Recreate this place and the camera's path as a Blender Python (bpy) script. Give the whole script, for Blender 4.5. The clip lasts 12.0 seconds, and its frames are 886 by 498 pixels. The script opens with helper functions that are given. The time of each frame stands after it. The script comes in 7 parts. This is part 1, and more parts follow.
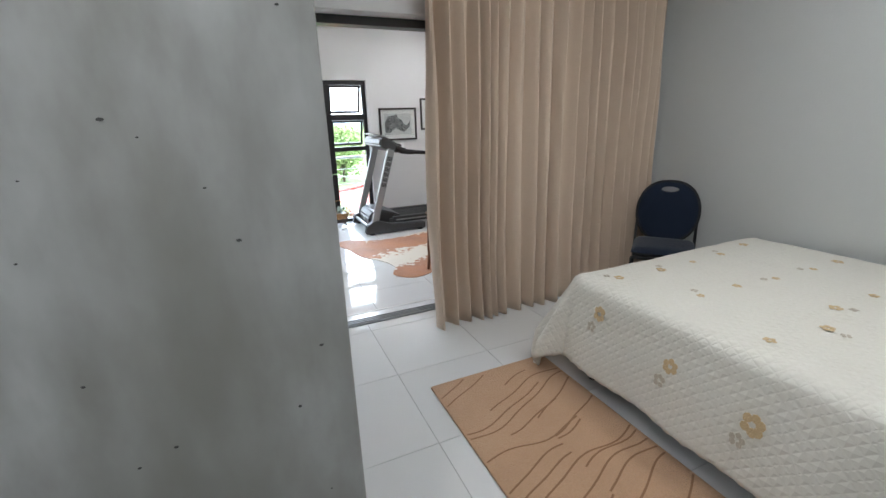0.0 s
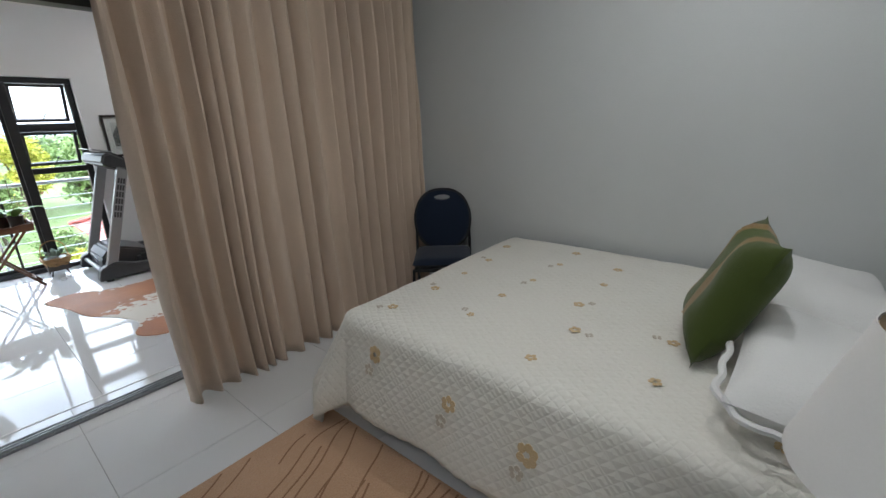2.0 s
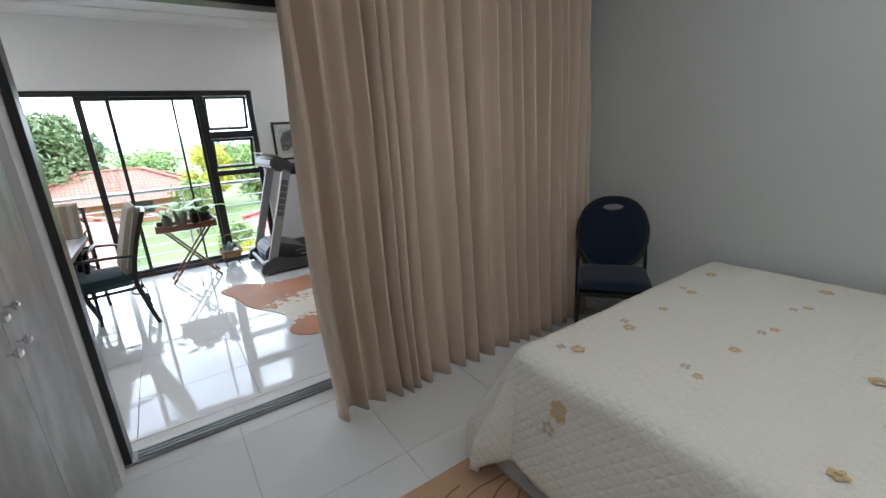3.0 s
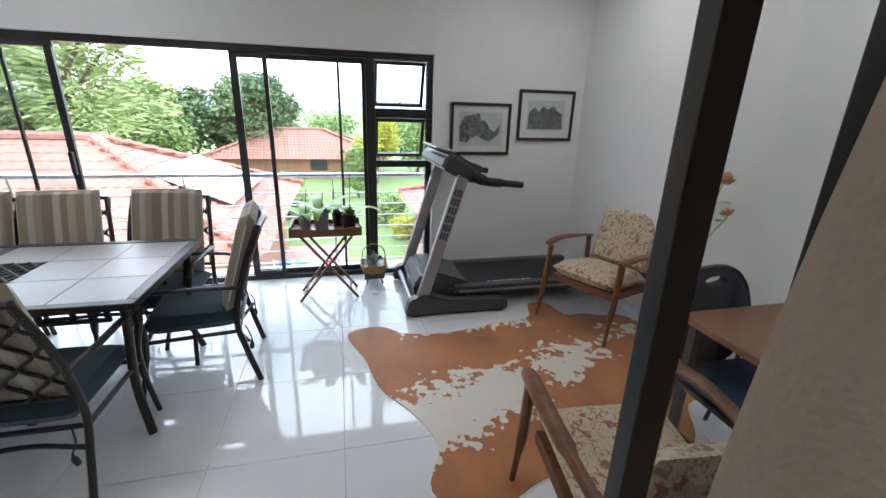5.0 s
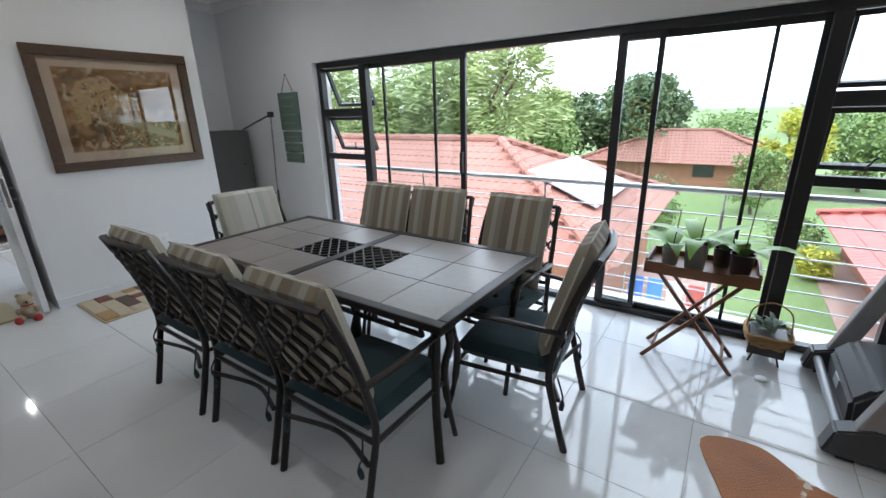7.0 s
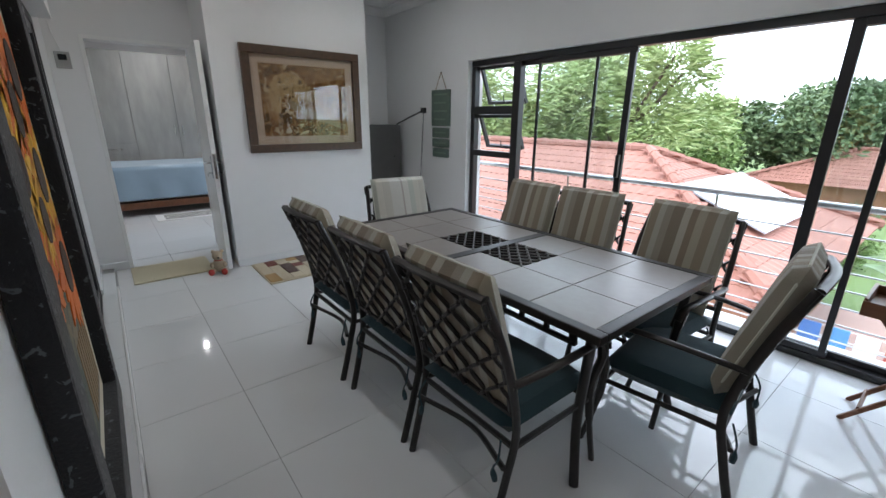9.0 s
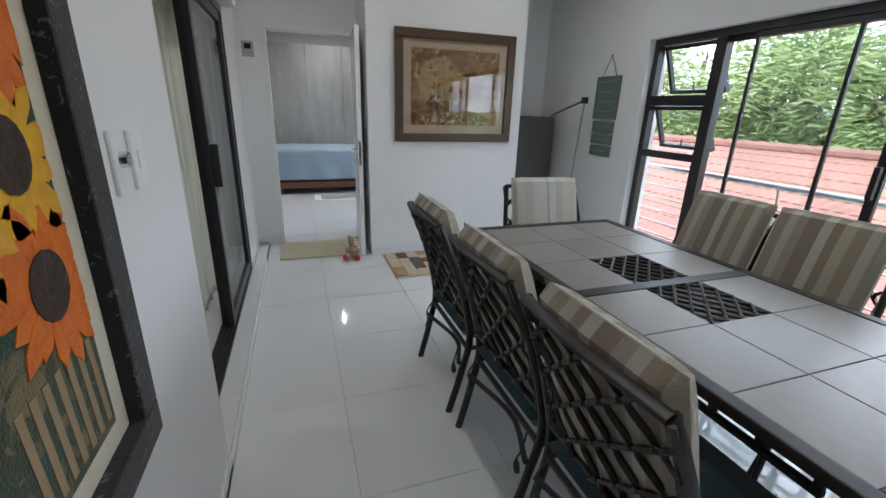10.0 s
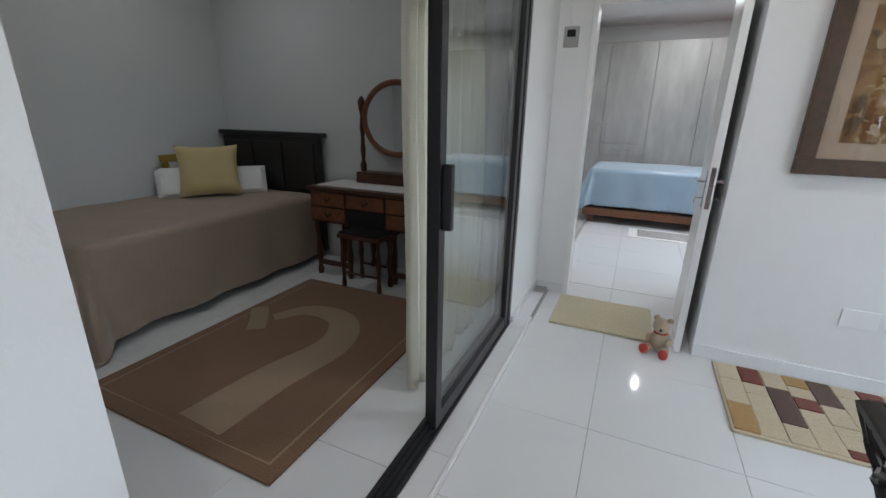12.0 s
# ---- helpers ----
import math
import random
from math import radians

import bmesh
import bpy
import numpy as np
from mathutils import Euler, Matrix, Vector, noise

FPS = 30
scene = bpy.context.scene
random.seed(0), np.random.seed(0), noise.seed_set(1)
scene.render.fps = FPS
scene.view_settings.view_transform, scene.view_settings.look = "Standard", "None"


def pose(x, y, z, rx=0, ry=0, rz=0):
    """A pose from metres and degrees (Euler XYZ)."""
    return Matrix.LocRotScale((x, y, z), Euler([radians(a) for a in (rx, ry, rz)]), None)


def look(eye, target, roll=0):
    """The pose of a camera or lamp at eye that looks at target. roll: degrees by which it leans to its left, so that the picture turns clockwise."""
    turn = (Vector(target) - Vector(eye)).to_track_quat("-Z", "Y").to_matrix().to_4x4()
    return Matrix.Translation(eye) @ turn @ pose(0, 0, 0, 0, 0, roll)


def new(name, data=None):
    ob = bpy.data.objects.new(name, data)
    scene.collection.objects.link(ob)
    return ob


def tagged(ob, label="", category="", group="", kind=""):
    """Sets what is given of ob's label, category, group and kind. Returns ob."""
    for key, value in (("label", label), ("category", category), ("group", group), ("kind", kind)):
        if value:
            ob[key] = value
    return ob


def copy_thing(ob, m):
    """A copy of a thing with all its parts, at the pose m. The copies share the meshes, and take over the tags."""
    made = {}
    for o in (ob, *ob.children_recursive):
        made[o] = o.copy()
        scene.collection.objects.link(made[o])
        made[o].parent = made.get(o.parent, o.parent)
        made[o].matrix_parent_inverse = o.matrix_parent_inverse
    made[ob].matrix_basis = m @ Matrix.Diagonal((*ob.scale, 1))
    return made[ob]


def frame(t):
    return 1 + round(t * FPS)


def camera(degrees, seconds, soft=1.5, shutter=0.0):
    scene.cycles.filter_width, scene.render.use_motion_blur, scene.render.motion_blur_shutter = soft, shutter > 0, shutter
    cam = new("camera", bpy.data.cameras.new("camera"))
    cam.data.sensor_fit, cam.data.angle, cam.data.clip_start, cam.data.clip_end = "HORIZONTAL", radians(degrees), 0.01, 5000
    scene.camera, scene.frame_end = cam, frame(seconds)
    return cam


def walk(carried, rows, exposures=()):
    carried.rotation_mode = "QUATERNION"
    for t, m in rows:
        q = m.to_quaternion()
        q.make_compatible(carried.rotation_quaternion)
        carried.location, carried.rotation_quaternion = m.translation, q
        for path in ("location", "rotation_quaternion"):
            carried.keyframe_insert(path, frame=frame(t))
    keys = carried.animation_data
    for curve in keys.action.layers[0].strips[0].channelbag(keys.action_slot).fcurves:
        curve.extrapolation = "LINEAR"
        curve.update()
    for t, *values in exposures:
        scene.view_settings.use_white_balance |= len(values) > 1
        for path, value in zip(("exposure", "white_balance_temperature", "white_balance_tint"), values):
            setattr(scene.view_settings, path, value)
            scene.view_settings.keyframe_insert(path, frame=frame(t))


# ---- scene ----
cam = camera(93.3, 12.0)
PATH = [
    (0, (0.022, -0.048, 1.443), (0.752, 1.617, 0.880), -1.7),
    (0.5, (0.119, 0.000, 1.458), (1.219, 1.446, 0.889), -3.2),
    (1, (0.285, 0.032, 1.465), (1.651, 1.224, 0.884), -1.5),
    (1.5, (0.412, 0.054, 1.458), (1.872, 1.132, 0.881), -0.7),
    (2, (0.460, 0.102, 1.462), (1.849, 1.274, 0.895), -2.0),
    (2.5, (0.483, 0.252, 1.440), (1.596, 1.701, 0.904), -4.4),
    (3, (0.527, 0.559, 1.437), (1.529, 2.090, 0.908), -3.5),
    (3.5, (0.625, 0.902, 1.410), (1.472, 2.524, 0.882), -1.2),
    (3.7, (0.664, 1.059, 1.416), (1.346, 2.754, 0.883), -1.0),
    (5.3, (0.866, 2.546, 1.551), (1.299, 4.299, 0.947), 1.8),
    (5.5, (0.902, 2.652, 1.537), (1.438, 4.379, 0.940), 2.0),
    (6, (0.900, 2.884, 1.545), (1.372, 4.626, 0.940), 0.7),
    (6.5, (0.823, 3.059, 1.506), (0.360, 4.805, 0.903), -1.5),
    (7, (0.722, 3.070, 1.490), (-0.320, 4.578, 0.891), -1.4),
    (7.2, (0.710, 3.062, 1.488), (-0.460, 4.482, 0.896), -1.9),
    (9, (0.561, 3.01, 1.425), (-0.922, 4.195, 0.832), 0.5),
    (9.5, (0.414, 3.111, 1.395), (-1.182, 4.158, 0.797), 2.4),
    (10, (0.176, 3.253, 1.389), (-1.616, 3.875, 0.755), 1.7),
    (10.5, (-0.081, 3.369, 1.399), (-1.941, 3.725, 0.757), 1.8),
    (11, (-0.438, 3.371, 1.368), (-2.329, 3.498, 0.731), 1.8),
    (11.5, (-0.805, 3.418, 1.285), (-2.716, 3.257, 0.708), 1.2),
    (12, (-1.130, 3.405, 1.330), (-2.815, 2.652, 0.744), 1.1),
]
walk(cam, [(t, look(eye, target, roll)) for t, eye, target, roll in PATH],
     exposures=((0.0, 1.9), (0.5, 1.85), (1.0, 1.45), (1.5, 1.25), (2.5, 1.25), (3.5, 1.2), (5.5, 0.95), (6.5, 0.65), (7.0, 0.55), (9.5, 0.48), (10.5, 0.9), (11.5, 1.05), (12.0, 1.0)))

# ---- light ----
world = bpy.data.worlds.new("sky")
scene.world = world
world.use_nodes = True
wn = world.node_tree
wn.nodes.clear()
w_out = wn.nodes.new("ShaderNodeOutputWorld")
w_bg = wn.nodes.new("ShaderNodeBackground")
w_sky = wn.nodes.new("ShaderNodeTexSky")
w_sky.sky_type = "NISHITA"
w_sky.sun_disc = False
w_sky.sun_elevation, w_sky.sun_rotation = radians(62), radians(200)
w_sky.air_density, w_sky.dust_density = 1.0, 3.0
# broken white cloud over the blue
w_tc = wn.nodes.new("ShaderNodeTexCoord")
w_map = wn.nodes.new("ShaderNodeMapping")
w_map.inputs["Scale"].default_value = (1.0, 1.0, 3.2)
w_noise = wn.nodes.new("ShaderNodeTexNoise")
w_noise.inputs["Scale"].default_value, w_noise.inputs["Detail"].default_value = 2.3, 6.0
w_ramp = wn.nodes.new("ShaderNodeValToRGB")
w_ramp.color_ramp.elements[0].position, w_ramp.color_ramp.elements[1].position = 0.32, 0.54
w_mix = wn.nodes.new("ShaderNodeMixRGB")
w_mix.inputs["Color2"].default_value = (9.0, 10.0, 11.6, 1)
wn.links.new(w_tc.outputs["Generated"], w_map.inputs["Vector"])
wn.links.new(w_map.outputs["Vector"], w_noise.inputs["Vector"])
wn.links.new(w_noise.outputs["Fac"], w_ramp.inputs["Fac"])
wn.links.new(w_ramp.outputs["Color"], w_mix.inputs["Fac"])
wn.links.new(w_sky.outputs["Color"], w_mix.inputs["Color1"])
wn.links.new(w_mix.outputs["Color"], w_bg.inputs["Color"])
w_bg.inputs["Strength"].default_value = 0.36
wn.links.new(w_bg.outputs["Background"], w_out.inputs["Surface"])

sun = new("sun", bpy.data.lights.new("sun", "SUN"))
sun.data.energy, sun.data.angle, sun.data.color = 0.7, radians(14), (1.0, 0.96, 0.9)
sun.matrix_world = look((0, -6, 14), (1.5, 3, 0))

LAMP_POWER = 3.2


# ---- materials ----
def mat(name, colour, rough=0.5, metal=0.0, grain=0.0, scale=20.0, stain=0.0, stain_scale=2.0, bump=0.0, bump_scale=60.0,
        dark=None, spec=0.5, coat=0.0, stretch=(1, 1, 1), vary=0.0, sheen=0.0, transmission=0.0):
    m = bpy.data.materials.new(name)
    m.use_nodes = True
    nt = m.node_tree
    b = nt.nodes["Principled BSDF"]
    b.inputs["Roughness"].default_value, b.inputs["Metallic"].default_value = rough, metal
    b.inputs["Specular IOR Level"].default_value, b.inputs["Coat Weight"].default_value = spec, coat
    b.inputs["Sheen Weight"].default_value = sheen
    b.inputs["Transmission Weight"].default_value = transmission
    tc = nt.nodes.new("ShaderNodeTexCoord")
    mp = nt.nodes.new("ShaderNodeMapping")
    mp.inputs["Scale"].default_value = stretch
    nt.links.new(tc.outputs["Object"], mp.inputs["Vector"])
    col = (*colour, 1)
    dk = (*(dark or [c * 0.6 for c in colour]), 1)
    last = None

    def noise_mix(prev, sc, amount, detail, low, high):
        n = nt.nodes.new("ShaderNodeTexNoise")
        n.inputs["Scale"].default_value, n.inputs["Detail"].default_value = sc, detail
        nt.links.new(mp.outputs["Vector"], n.inputs["Vector"])
        r = nt.nodes.new("ShaderNodeMapRange")
        r.inputs["From Min"].default_value, r.inputs["From Max"].default_value = low, high
        r.inputs["To Max"].default_value = amount
        nt.links.new(n.outputs["Fac"], r.inputs["Value"])
        x = nt.nodes.new("ShaderNodeMixRGB")
        nt.links.new(r.outputs["Result"], x.inputs["Fac"])
        if prev is None:
            x.inputs["Color1"].default_value = col
        else:
            nt.links.new(prev.outputs["Color"], x.inputs["Color1"])
        x.inputs["Color2"].default_value = dk
        return x

    if grain:
        last = noise_mix(last, scale, grain, 4.0, 0.35, 0.7)
    if stain:
        last = noise_mix(last, stain_scale, stain, 5.0, 0.4, 0.7)
    if vary:
        oi = nt.nodes.new("ShaderNodeObjectInfo")
        hsv = nt.nodes.new("ShaderNodeHueSaturation")
        r = nt.nodes.new("ShaderNodeMapRange")
        r.inputs["To Min"].default_value, r.inputs["To Max"].default_value = 1 - vary, 1 + vary
        nt.links.new(oi.outputs["Random"], r.inputs["Value"])
        nt.links.new(r.outputs["Result"], hsv.inputs["Value"])
        if last is None:
            hsv.inputs["Color"].default_value = col
        else:
            nt.links.new(last.outputs["Color"], hsv.inputs["Color"])
        last = hsv
    if last is None:
        b.inputs["Base Color"].default_value = col
    else:
        nt.links.new(last.outputs["Color"], b.inputs["Base Color"])
    if bump:
        n = nt.nodes.new("ShaderNodeTexNoise")
        n.inputs["Scale"].default_value, n.inputs["Detail"].default_value = bump_scale, 3.0
        nt.links.new(mp.outputs["Vector"], n.inputs["Vector"])
        bp = nt.nodes.new("ShaderNodeBump")
        bp.inputs["Strength"].default_value, bp.inputs["Distance"].default_value = bump, 0.01
        nt.links.new(n.outputs["Fac"], bp.inputs["Height"])
        nt.links.new(bp.outputs["Normal"], b.inputs["Normal"])
    return m


def glass_mat(name, tint=(0.96, 0.98, 0.98)):
    m = bpy.data.materials.new(name)
    m.use_nodes = True
    nt = m.node_tree
    nt.nodes.clear()
    out = nt.nodes.new("ShaderNodeOutputMaterial")
    tr = nt.nodes.new("ShaderNodeBsdfTransparent")
    gl = nt.nodes.new("ShaderNodeBsdfGlossy")
    gl.inputs["Roughness"].default_value = 0.01
    tr.inputs["Color"].default_value = (*tint, 1)
    lw = nt.nodes.new("ShaderNodeLayerWeight")
    lw.inputs["Blend"].default_value = 0.5
    pw = nt.nodes.new("ShaderNodeMath")
    pw.operation, pw.inputs[1].default_value = "POWER", 4.0
    nt.links.new(lw.outputs["Facing"], pw.inputs[0])
    ma = nt.nodes.new("ShaderNodeMath")
    ma.operation, ma.inputs[1].default_value, ma.inputs[2].default_value = "MULTIPLY_ADD", 0.6, 0.045
    nt.links.new(pw.outputs[0], ma.inputs[0])
    mx = nt.nodes.new("ShaderNodeMixShader")
    nt.links.new(ma.outputs[0], mx.inputs["Fac"])
    nt.links.new(tr.outputs["BSDF"], mx.inputs[1])
    nt.links.new(gl.outputs["BSDF"], mx.inputs[2])
    nt.links.new(mx.outputs["Shader"], out.inputs["Surface"])
    return m


def glow_mat(name, colour, strength):
    m = bpy.data.materials.new(name)
    m.use_nodes = True
    b = m.node_tree.nodes["Principled BSDF"]
    b.inputs["Emission Color"].default_value = (*colour, 1)
    b.inputs["Emission Strength"].default_value = strength
    return m


M_WALL = mat("wall paint", (0.77, 0.77, 0.77), 0.6, grain=0.06, scale=9, stain=0.06, stain_scale=1.1, bump=0.08, bump_scale=90, dark=(0.6, 0.59, 0.58))
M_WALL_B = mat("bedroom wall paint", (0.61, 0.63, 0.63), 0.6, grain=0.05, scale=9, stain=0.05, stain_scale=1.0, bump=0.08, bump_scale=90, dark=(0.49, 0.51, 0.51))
M_CEIL = mat("ceiling paint", (0.82, 0.81, 0.80), 0.7, grain=0.05, scale=6, bump=0.05)
M_TILE = mat("porcelain tile", (0.74, 0.75, 0.755), 0.05, grain=0.10, scale=3.0, stain=0.10, stain_scale=0.9, dark=(0.66, 0.67, 0.68), vary=0.02, spec=0.65, bump=0.01, bump_scale=3)
M_GROUT = mat("tile grout", (0.38, 0.38, 0.37), 0.8, grain=0.2, scale=40)
M_BLACK = mat("black aluminium", (0.018, 0.018, 0.02), 0.35, grain=0.2, scale=40, dark=(0.03, 0.03, 0.032))
M_GLASS = glass_mat("window glass")
M_STEEL = mat("brushed steel", (0.62, 0.63, 0.64), 0.28, 1.0, grain=0.2, scale=60)
M_CHROME = mat("chrome", (0.75, 0.75, 0.76), 0.12, 1.0)
M_WHITE = mat("white paint gloss", (0.80, 0.80, 0.79), 0.35, grain=0.05, scale=8)
M_CONCRETE = mat("cement look board", (0.47, 0.485, 0.485), 0.42, grain=0.7, scale=15, stain=0.95, stain_scale=2.8, dark=(0.225, 0.22, 0.205), bump=0.05, bump_scale=25, stretch=(1, 1, 0.45))
M_KNOT = mat("dark pit", (0.05, 0.05, 0.05), 0.7)


# ---- mesh helpers ----
def part(name, bm, material, parent=None, label="", smooth=False):
    me = bpy.data.meshes.new(name)
    bm.normal_update()
    bm.to_mesh(me)
    bm.free()
    if smooth:
        me.shade_smooth()
        me.set_sharp_from_angle(angle=radians(40))
    for m in (material if isinstance(material, (list, tuple)) else [material]):
        me.materials.append(m)
    ob = new(name, me)
    if parent is not None:
        ob.parent = parent
    if label:
        ob["label"] = label
    return ob


def thing(name, label, category, m=None, group="", kind=""):
    ob = new(name)
    ob.empty_display_size = 0.1
    if m is not None:
        ob.matrix_world = m
    return tagged(ob, label, category, group, kind)


def structure(name, bm, material, label, category, smooth=False):
    return tagged(part(name, bm, material, None, "", smooth), label, category, kind="structure")


def box(bm, x0, x1, y0, y1, z0, z1, bevel=0.0, m=None, mi=0):
    """Adds a box, bevelled, turned by m."""
    pts = [Vector((x, y, z)) for z in (z0, z1) for y in (y0, y1) for x in (x0, x1)]
    vs = [bm.verts.new(m @ p if m is not None else p) for p in pts]
    fs = [bm.faces.new([vs[i] for i in f]) for f in ((0, 2, 3, 1), (4, 5, 7, 6), (0, 1, 5, 4), (2, 6, 7, 3), (0, 4, 6, 2), (1, 3, 7, 5))]
    for f in fs:
        f.material_index = mi
    if bevel:
        es = {e for f in fs for e in f.edges}
        bmesh.ops.bevel(bm, geom=list(es), offset=bevel, segments=2, affect="EDGES", profile=0.6)
    return fs


def boxm(*a, **k):
    bm = bmesh.new()
    box(bm, *a, **k)
    return bm


def tube(bm, pts, r, n=8, closed=False, flat=1.0):
    """A tube along points; r may be a list; flat squeezes it across."""
    pts = [Vector(p) for p in pts]
    k = len(pts)
    rs = r if isinstance(r, (list, tuple)) else [r] * k
    rings = []
    up = Vector((0, 0, 1))
    for i, p in enumerate(pts):
        if closed:
            d = pts[(i + 1) % k] - pts[i - 1]
        else:
            d = pts[min(i + 1, k - 1)] - pts[max(i - 1, 0)]
        d.normalize()
        ref = up if abs(d.dot(up)) < 0.9 else Vector((0, 1, 0))
        a = d.cross(ref).normalized()
        if rings and a.dot(last_a) < 0:
            a = -a
        last_a = a
        b = a.cross(d)
        rings.append([bm.verts.new(p + (a * math.cos(t) + b * math.sin(t) * flat) * rs[i]) for t in [2 * math.pi * j / n + math.pi / n for j in range(n)]])
    for i in range(k if closed else k - 1):
        r0, r1 = rings[i], rings[(i + 1) % k]
        for j in range(n):
            bm.faces.new([r0[j], r0[(j + 1) % n], r1[(j + 1) % n], r1[j]])
    if not closed:
        bm.faces.new(rings[0][::-1])
        bm.faces.new(rings[-1])
    return bm


def tubem(pts, r, n=8, closed=False, flat=1.0):
    bm = bmesh.new()
    tube(bm, pts, r, n, closed, flat)
    bmesh.ops.recalc_face_normals(bm, faces=bm.faces)
    return bm


def curve_pts(ctrl, n=6):
    """Smooth points through control points (Catmull-Rom)."""
    c = [Vector(p) for p in ctrl]
    c = [2 * c[0] - c[1]] + c + [2 * c[-1] - c[-2]]
    out = []
    for i in range(1, len(c) - 2):
        for j in range(n):
            t = j / n
            out.append(0.5 * (2 * c[i] + (c[i + 1] - c[i - 1]) * t + (2 * c[i - 1] - 5 * c[i] + 4 * c[i + 1] - c[i + 2]) * t * t
                              + (3 * c[i] - 3 * c[i + 1] + c[i + 2] - c[i - 1]) * t ** 3))
    out.append(c[-2])
    return out


def lathe(bm, profile, n=20, at=(0, 0, 0)):
    """Turns (radius, height) pairs round a vertical axis."""
    rings = []
    for r, z in profile:
        rings.append([bm.verts.new((at[0] + r * math.cos(2 * math.pi * j / n), at[1] + r * math.sin(2 * math.pi * j / n), at[2] + z)) for j in range(n)])
    for a, b in zip(rings, rings[1:]):
        for j in range(n):
            bm.faces.new([a[j], a[(j + 1) % n], b[(j + 1) % n], b[j]])
    bm.faces.new(rings[0][::-1])
    bm.faces.new(rings[-1])
    return bm


def lathem(profile, n=20, at=(0, 0, 0)):
    return lathe(bmesh.new(), profile, n, at)


def prism(bm, outline, z0, z1, m=None):
    """Extrudes an outline of (x, y) from z0 to z1."""
    f = m if m is not None else Matrix()
    lo = [bm.verts.new(f @ Vector((x, y, z0))) for x, y in outline]
    hi = [bm.verts.new(f @ Vector((x, y, z1))) for x, y in outline]
    n = len(lo)
    bm.faces.new(lo[::-1])
    bm.faces.new(hi)
    for i in range(n):
        bm.faces.new([lo[i], lo[(i + 1) % n], hi[(i + 1) % n], hi[i]])
    bmesh.ops.recalc_face_normals(bm, faces=bm.faces)
    return bm


def cushion(w, d, h, seg=10, soft=0.5, lump=0.0, ear=0.0):
    """A soft pad w x d x h, its base at z 0."""
    bm = bmesh.new()
    g = [[None] * (seg + 1) for _ in range(seg + 1)]
    g2 = [[None] * (seg + 1) for _ in range(seg + 1)]
    for i in range(seg + 1):
        for j in range(seg + 1):
            u, v = 2 * i / seg - 1, 2 * j / seg - 1
            e = max(0.0, (1 - abs(u) ** 5) * (1 - abs(v) ** 5)) ** soft
            s = 1 - 0.03 * (1 - e)
            l = lump * noise.noise(Vector((u * 2, v * 2, w)))
            px, py = u * w / 2 * s * (1 - ear * (1 - v * v) * u * u), v * d / 2 * s * (1 - ear * (1 - u * u) * v * v)
            g[i][j] = bm.verts.new((px, py, h * (0.5 + 0.5 * e) + l * e))
            g2[i][j] = bm.verts.new((px, py, h * (0.5 - 0.5 * e) + 0.0001))
    for i in range(seg):
        for j in range(seg):
            bm.faces.new([g[i][j], g[i + 1][j], g[i + 1][j + 1], g[i][j + 1]])
            bm.faces.new([g2[i][j], g2[i][j + 1], g2[i + 1][j + 1], g2[i + 1][j]])
    bmesh.ops.remove_doubles(bm, verts=bm.verts, dist=0.0005)
    bmesh.ops.recalc_face_normals(bm, faces=bm.faces)
    return bm


# ---- plan ----
N, SOUTH, EAST, WEST = 6.16, 2.90, 3.09, -3.75     # faces of the living room
NOOK, ALCOVE = -4.36, -4.62                        # door wall and alcove wall
BED_N, BED_S = 2.58, -0.36                         # bedrooms' north and south faces
CEIL, STEP = 2.74, 0.03
D1 = (0.13, 2.96, 2.05)                            # first sliding door: from, to, height
D2 = (-3.60, -1.335, 2.05)
WIN = (-2.99, 1.63, 2.0)
GROUND = -3.1

# ---- floor ----
floor = structure("floor", boxm(-9.0, EAST + 0.2, SOUTH, N + 0.22, -0.25, -0.004), M_GROUT, "grey grout bed under glossy porcelain tiles", "floor")
floor_b = structure("bedroom_floor", boxm(-9.0, EAST + 0.2, BED_S - 0.2, SOUTH - 0.002, -0.25, STEP - 0.004), M_GROUT, "grey grout bed under bedroom porcelain tiles", "floor")
structure("step_nosing", boxm(-3.75, EAST, SOUTH, SOUTH + 0.012, -0.002, STEP + 0.003, bevel=0.002), M_WHITE, "thin white metal nosing along the threshold", "trim")

# ---- walls ----
bm = bmesh.new()
box(bm, ALCOVE - 0.2, WIN[0], N, N + 0.22, -0.25, CEIL)
box(bm, WIN[1], EAST + 0.2, N, N + 0.22, -0.25, CEIL)
box(bm, WIN[0], WIN[1], N, N + 0.22, WIN[2], CEIL)
structure("wall_north", bm, M_WALL, "off-white plastered wall round the wide window", "wall")
structure("wall_east", boxm(EAST, EAST + 0.2, SOUTH, N, -0.25, CEIL), M_WALL, "off-white plastered wall beside the armchair", "wall")
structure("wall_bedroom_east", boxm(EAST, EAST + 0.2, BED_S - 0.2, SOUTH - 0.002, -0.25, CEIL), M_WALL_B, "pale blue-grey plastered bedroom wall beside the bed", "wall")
bm = bmesh.new()
box(bm, D2[1], D1[0], BED_N, SOUTH, STEP, CEIL)
box(bm, D1[0], D1[1], BED_N, SOUTH, D1[2], CEIL)
box(bm, D1[1], EAST, BED_N, SOUTH, STEP, CEIL)
box(bm, D2[0], D2[1], BED_N, SOUTH, D2[2], CEIL)
box(bm, NOOK, D2[0], BED_N, 2.80, STEP - 0.03, CEIL)
structure("wall_south", bm, M_WALL, "white wall between the living room and the bedrooms", "wall")
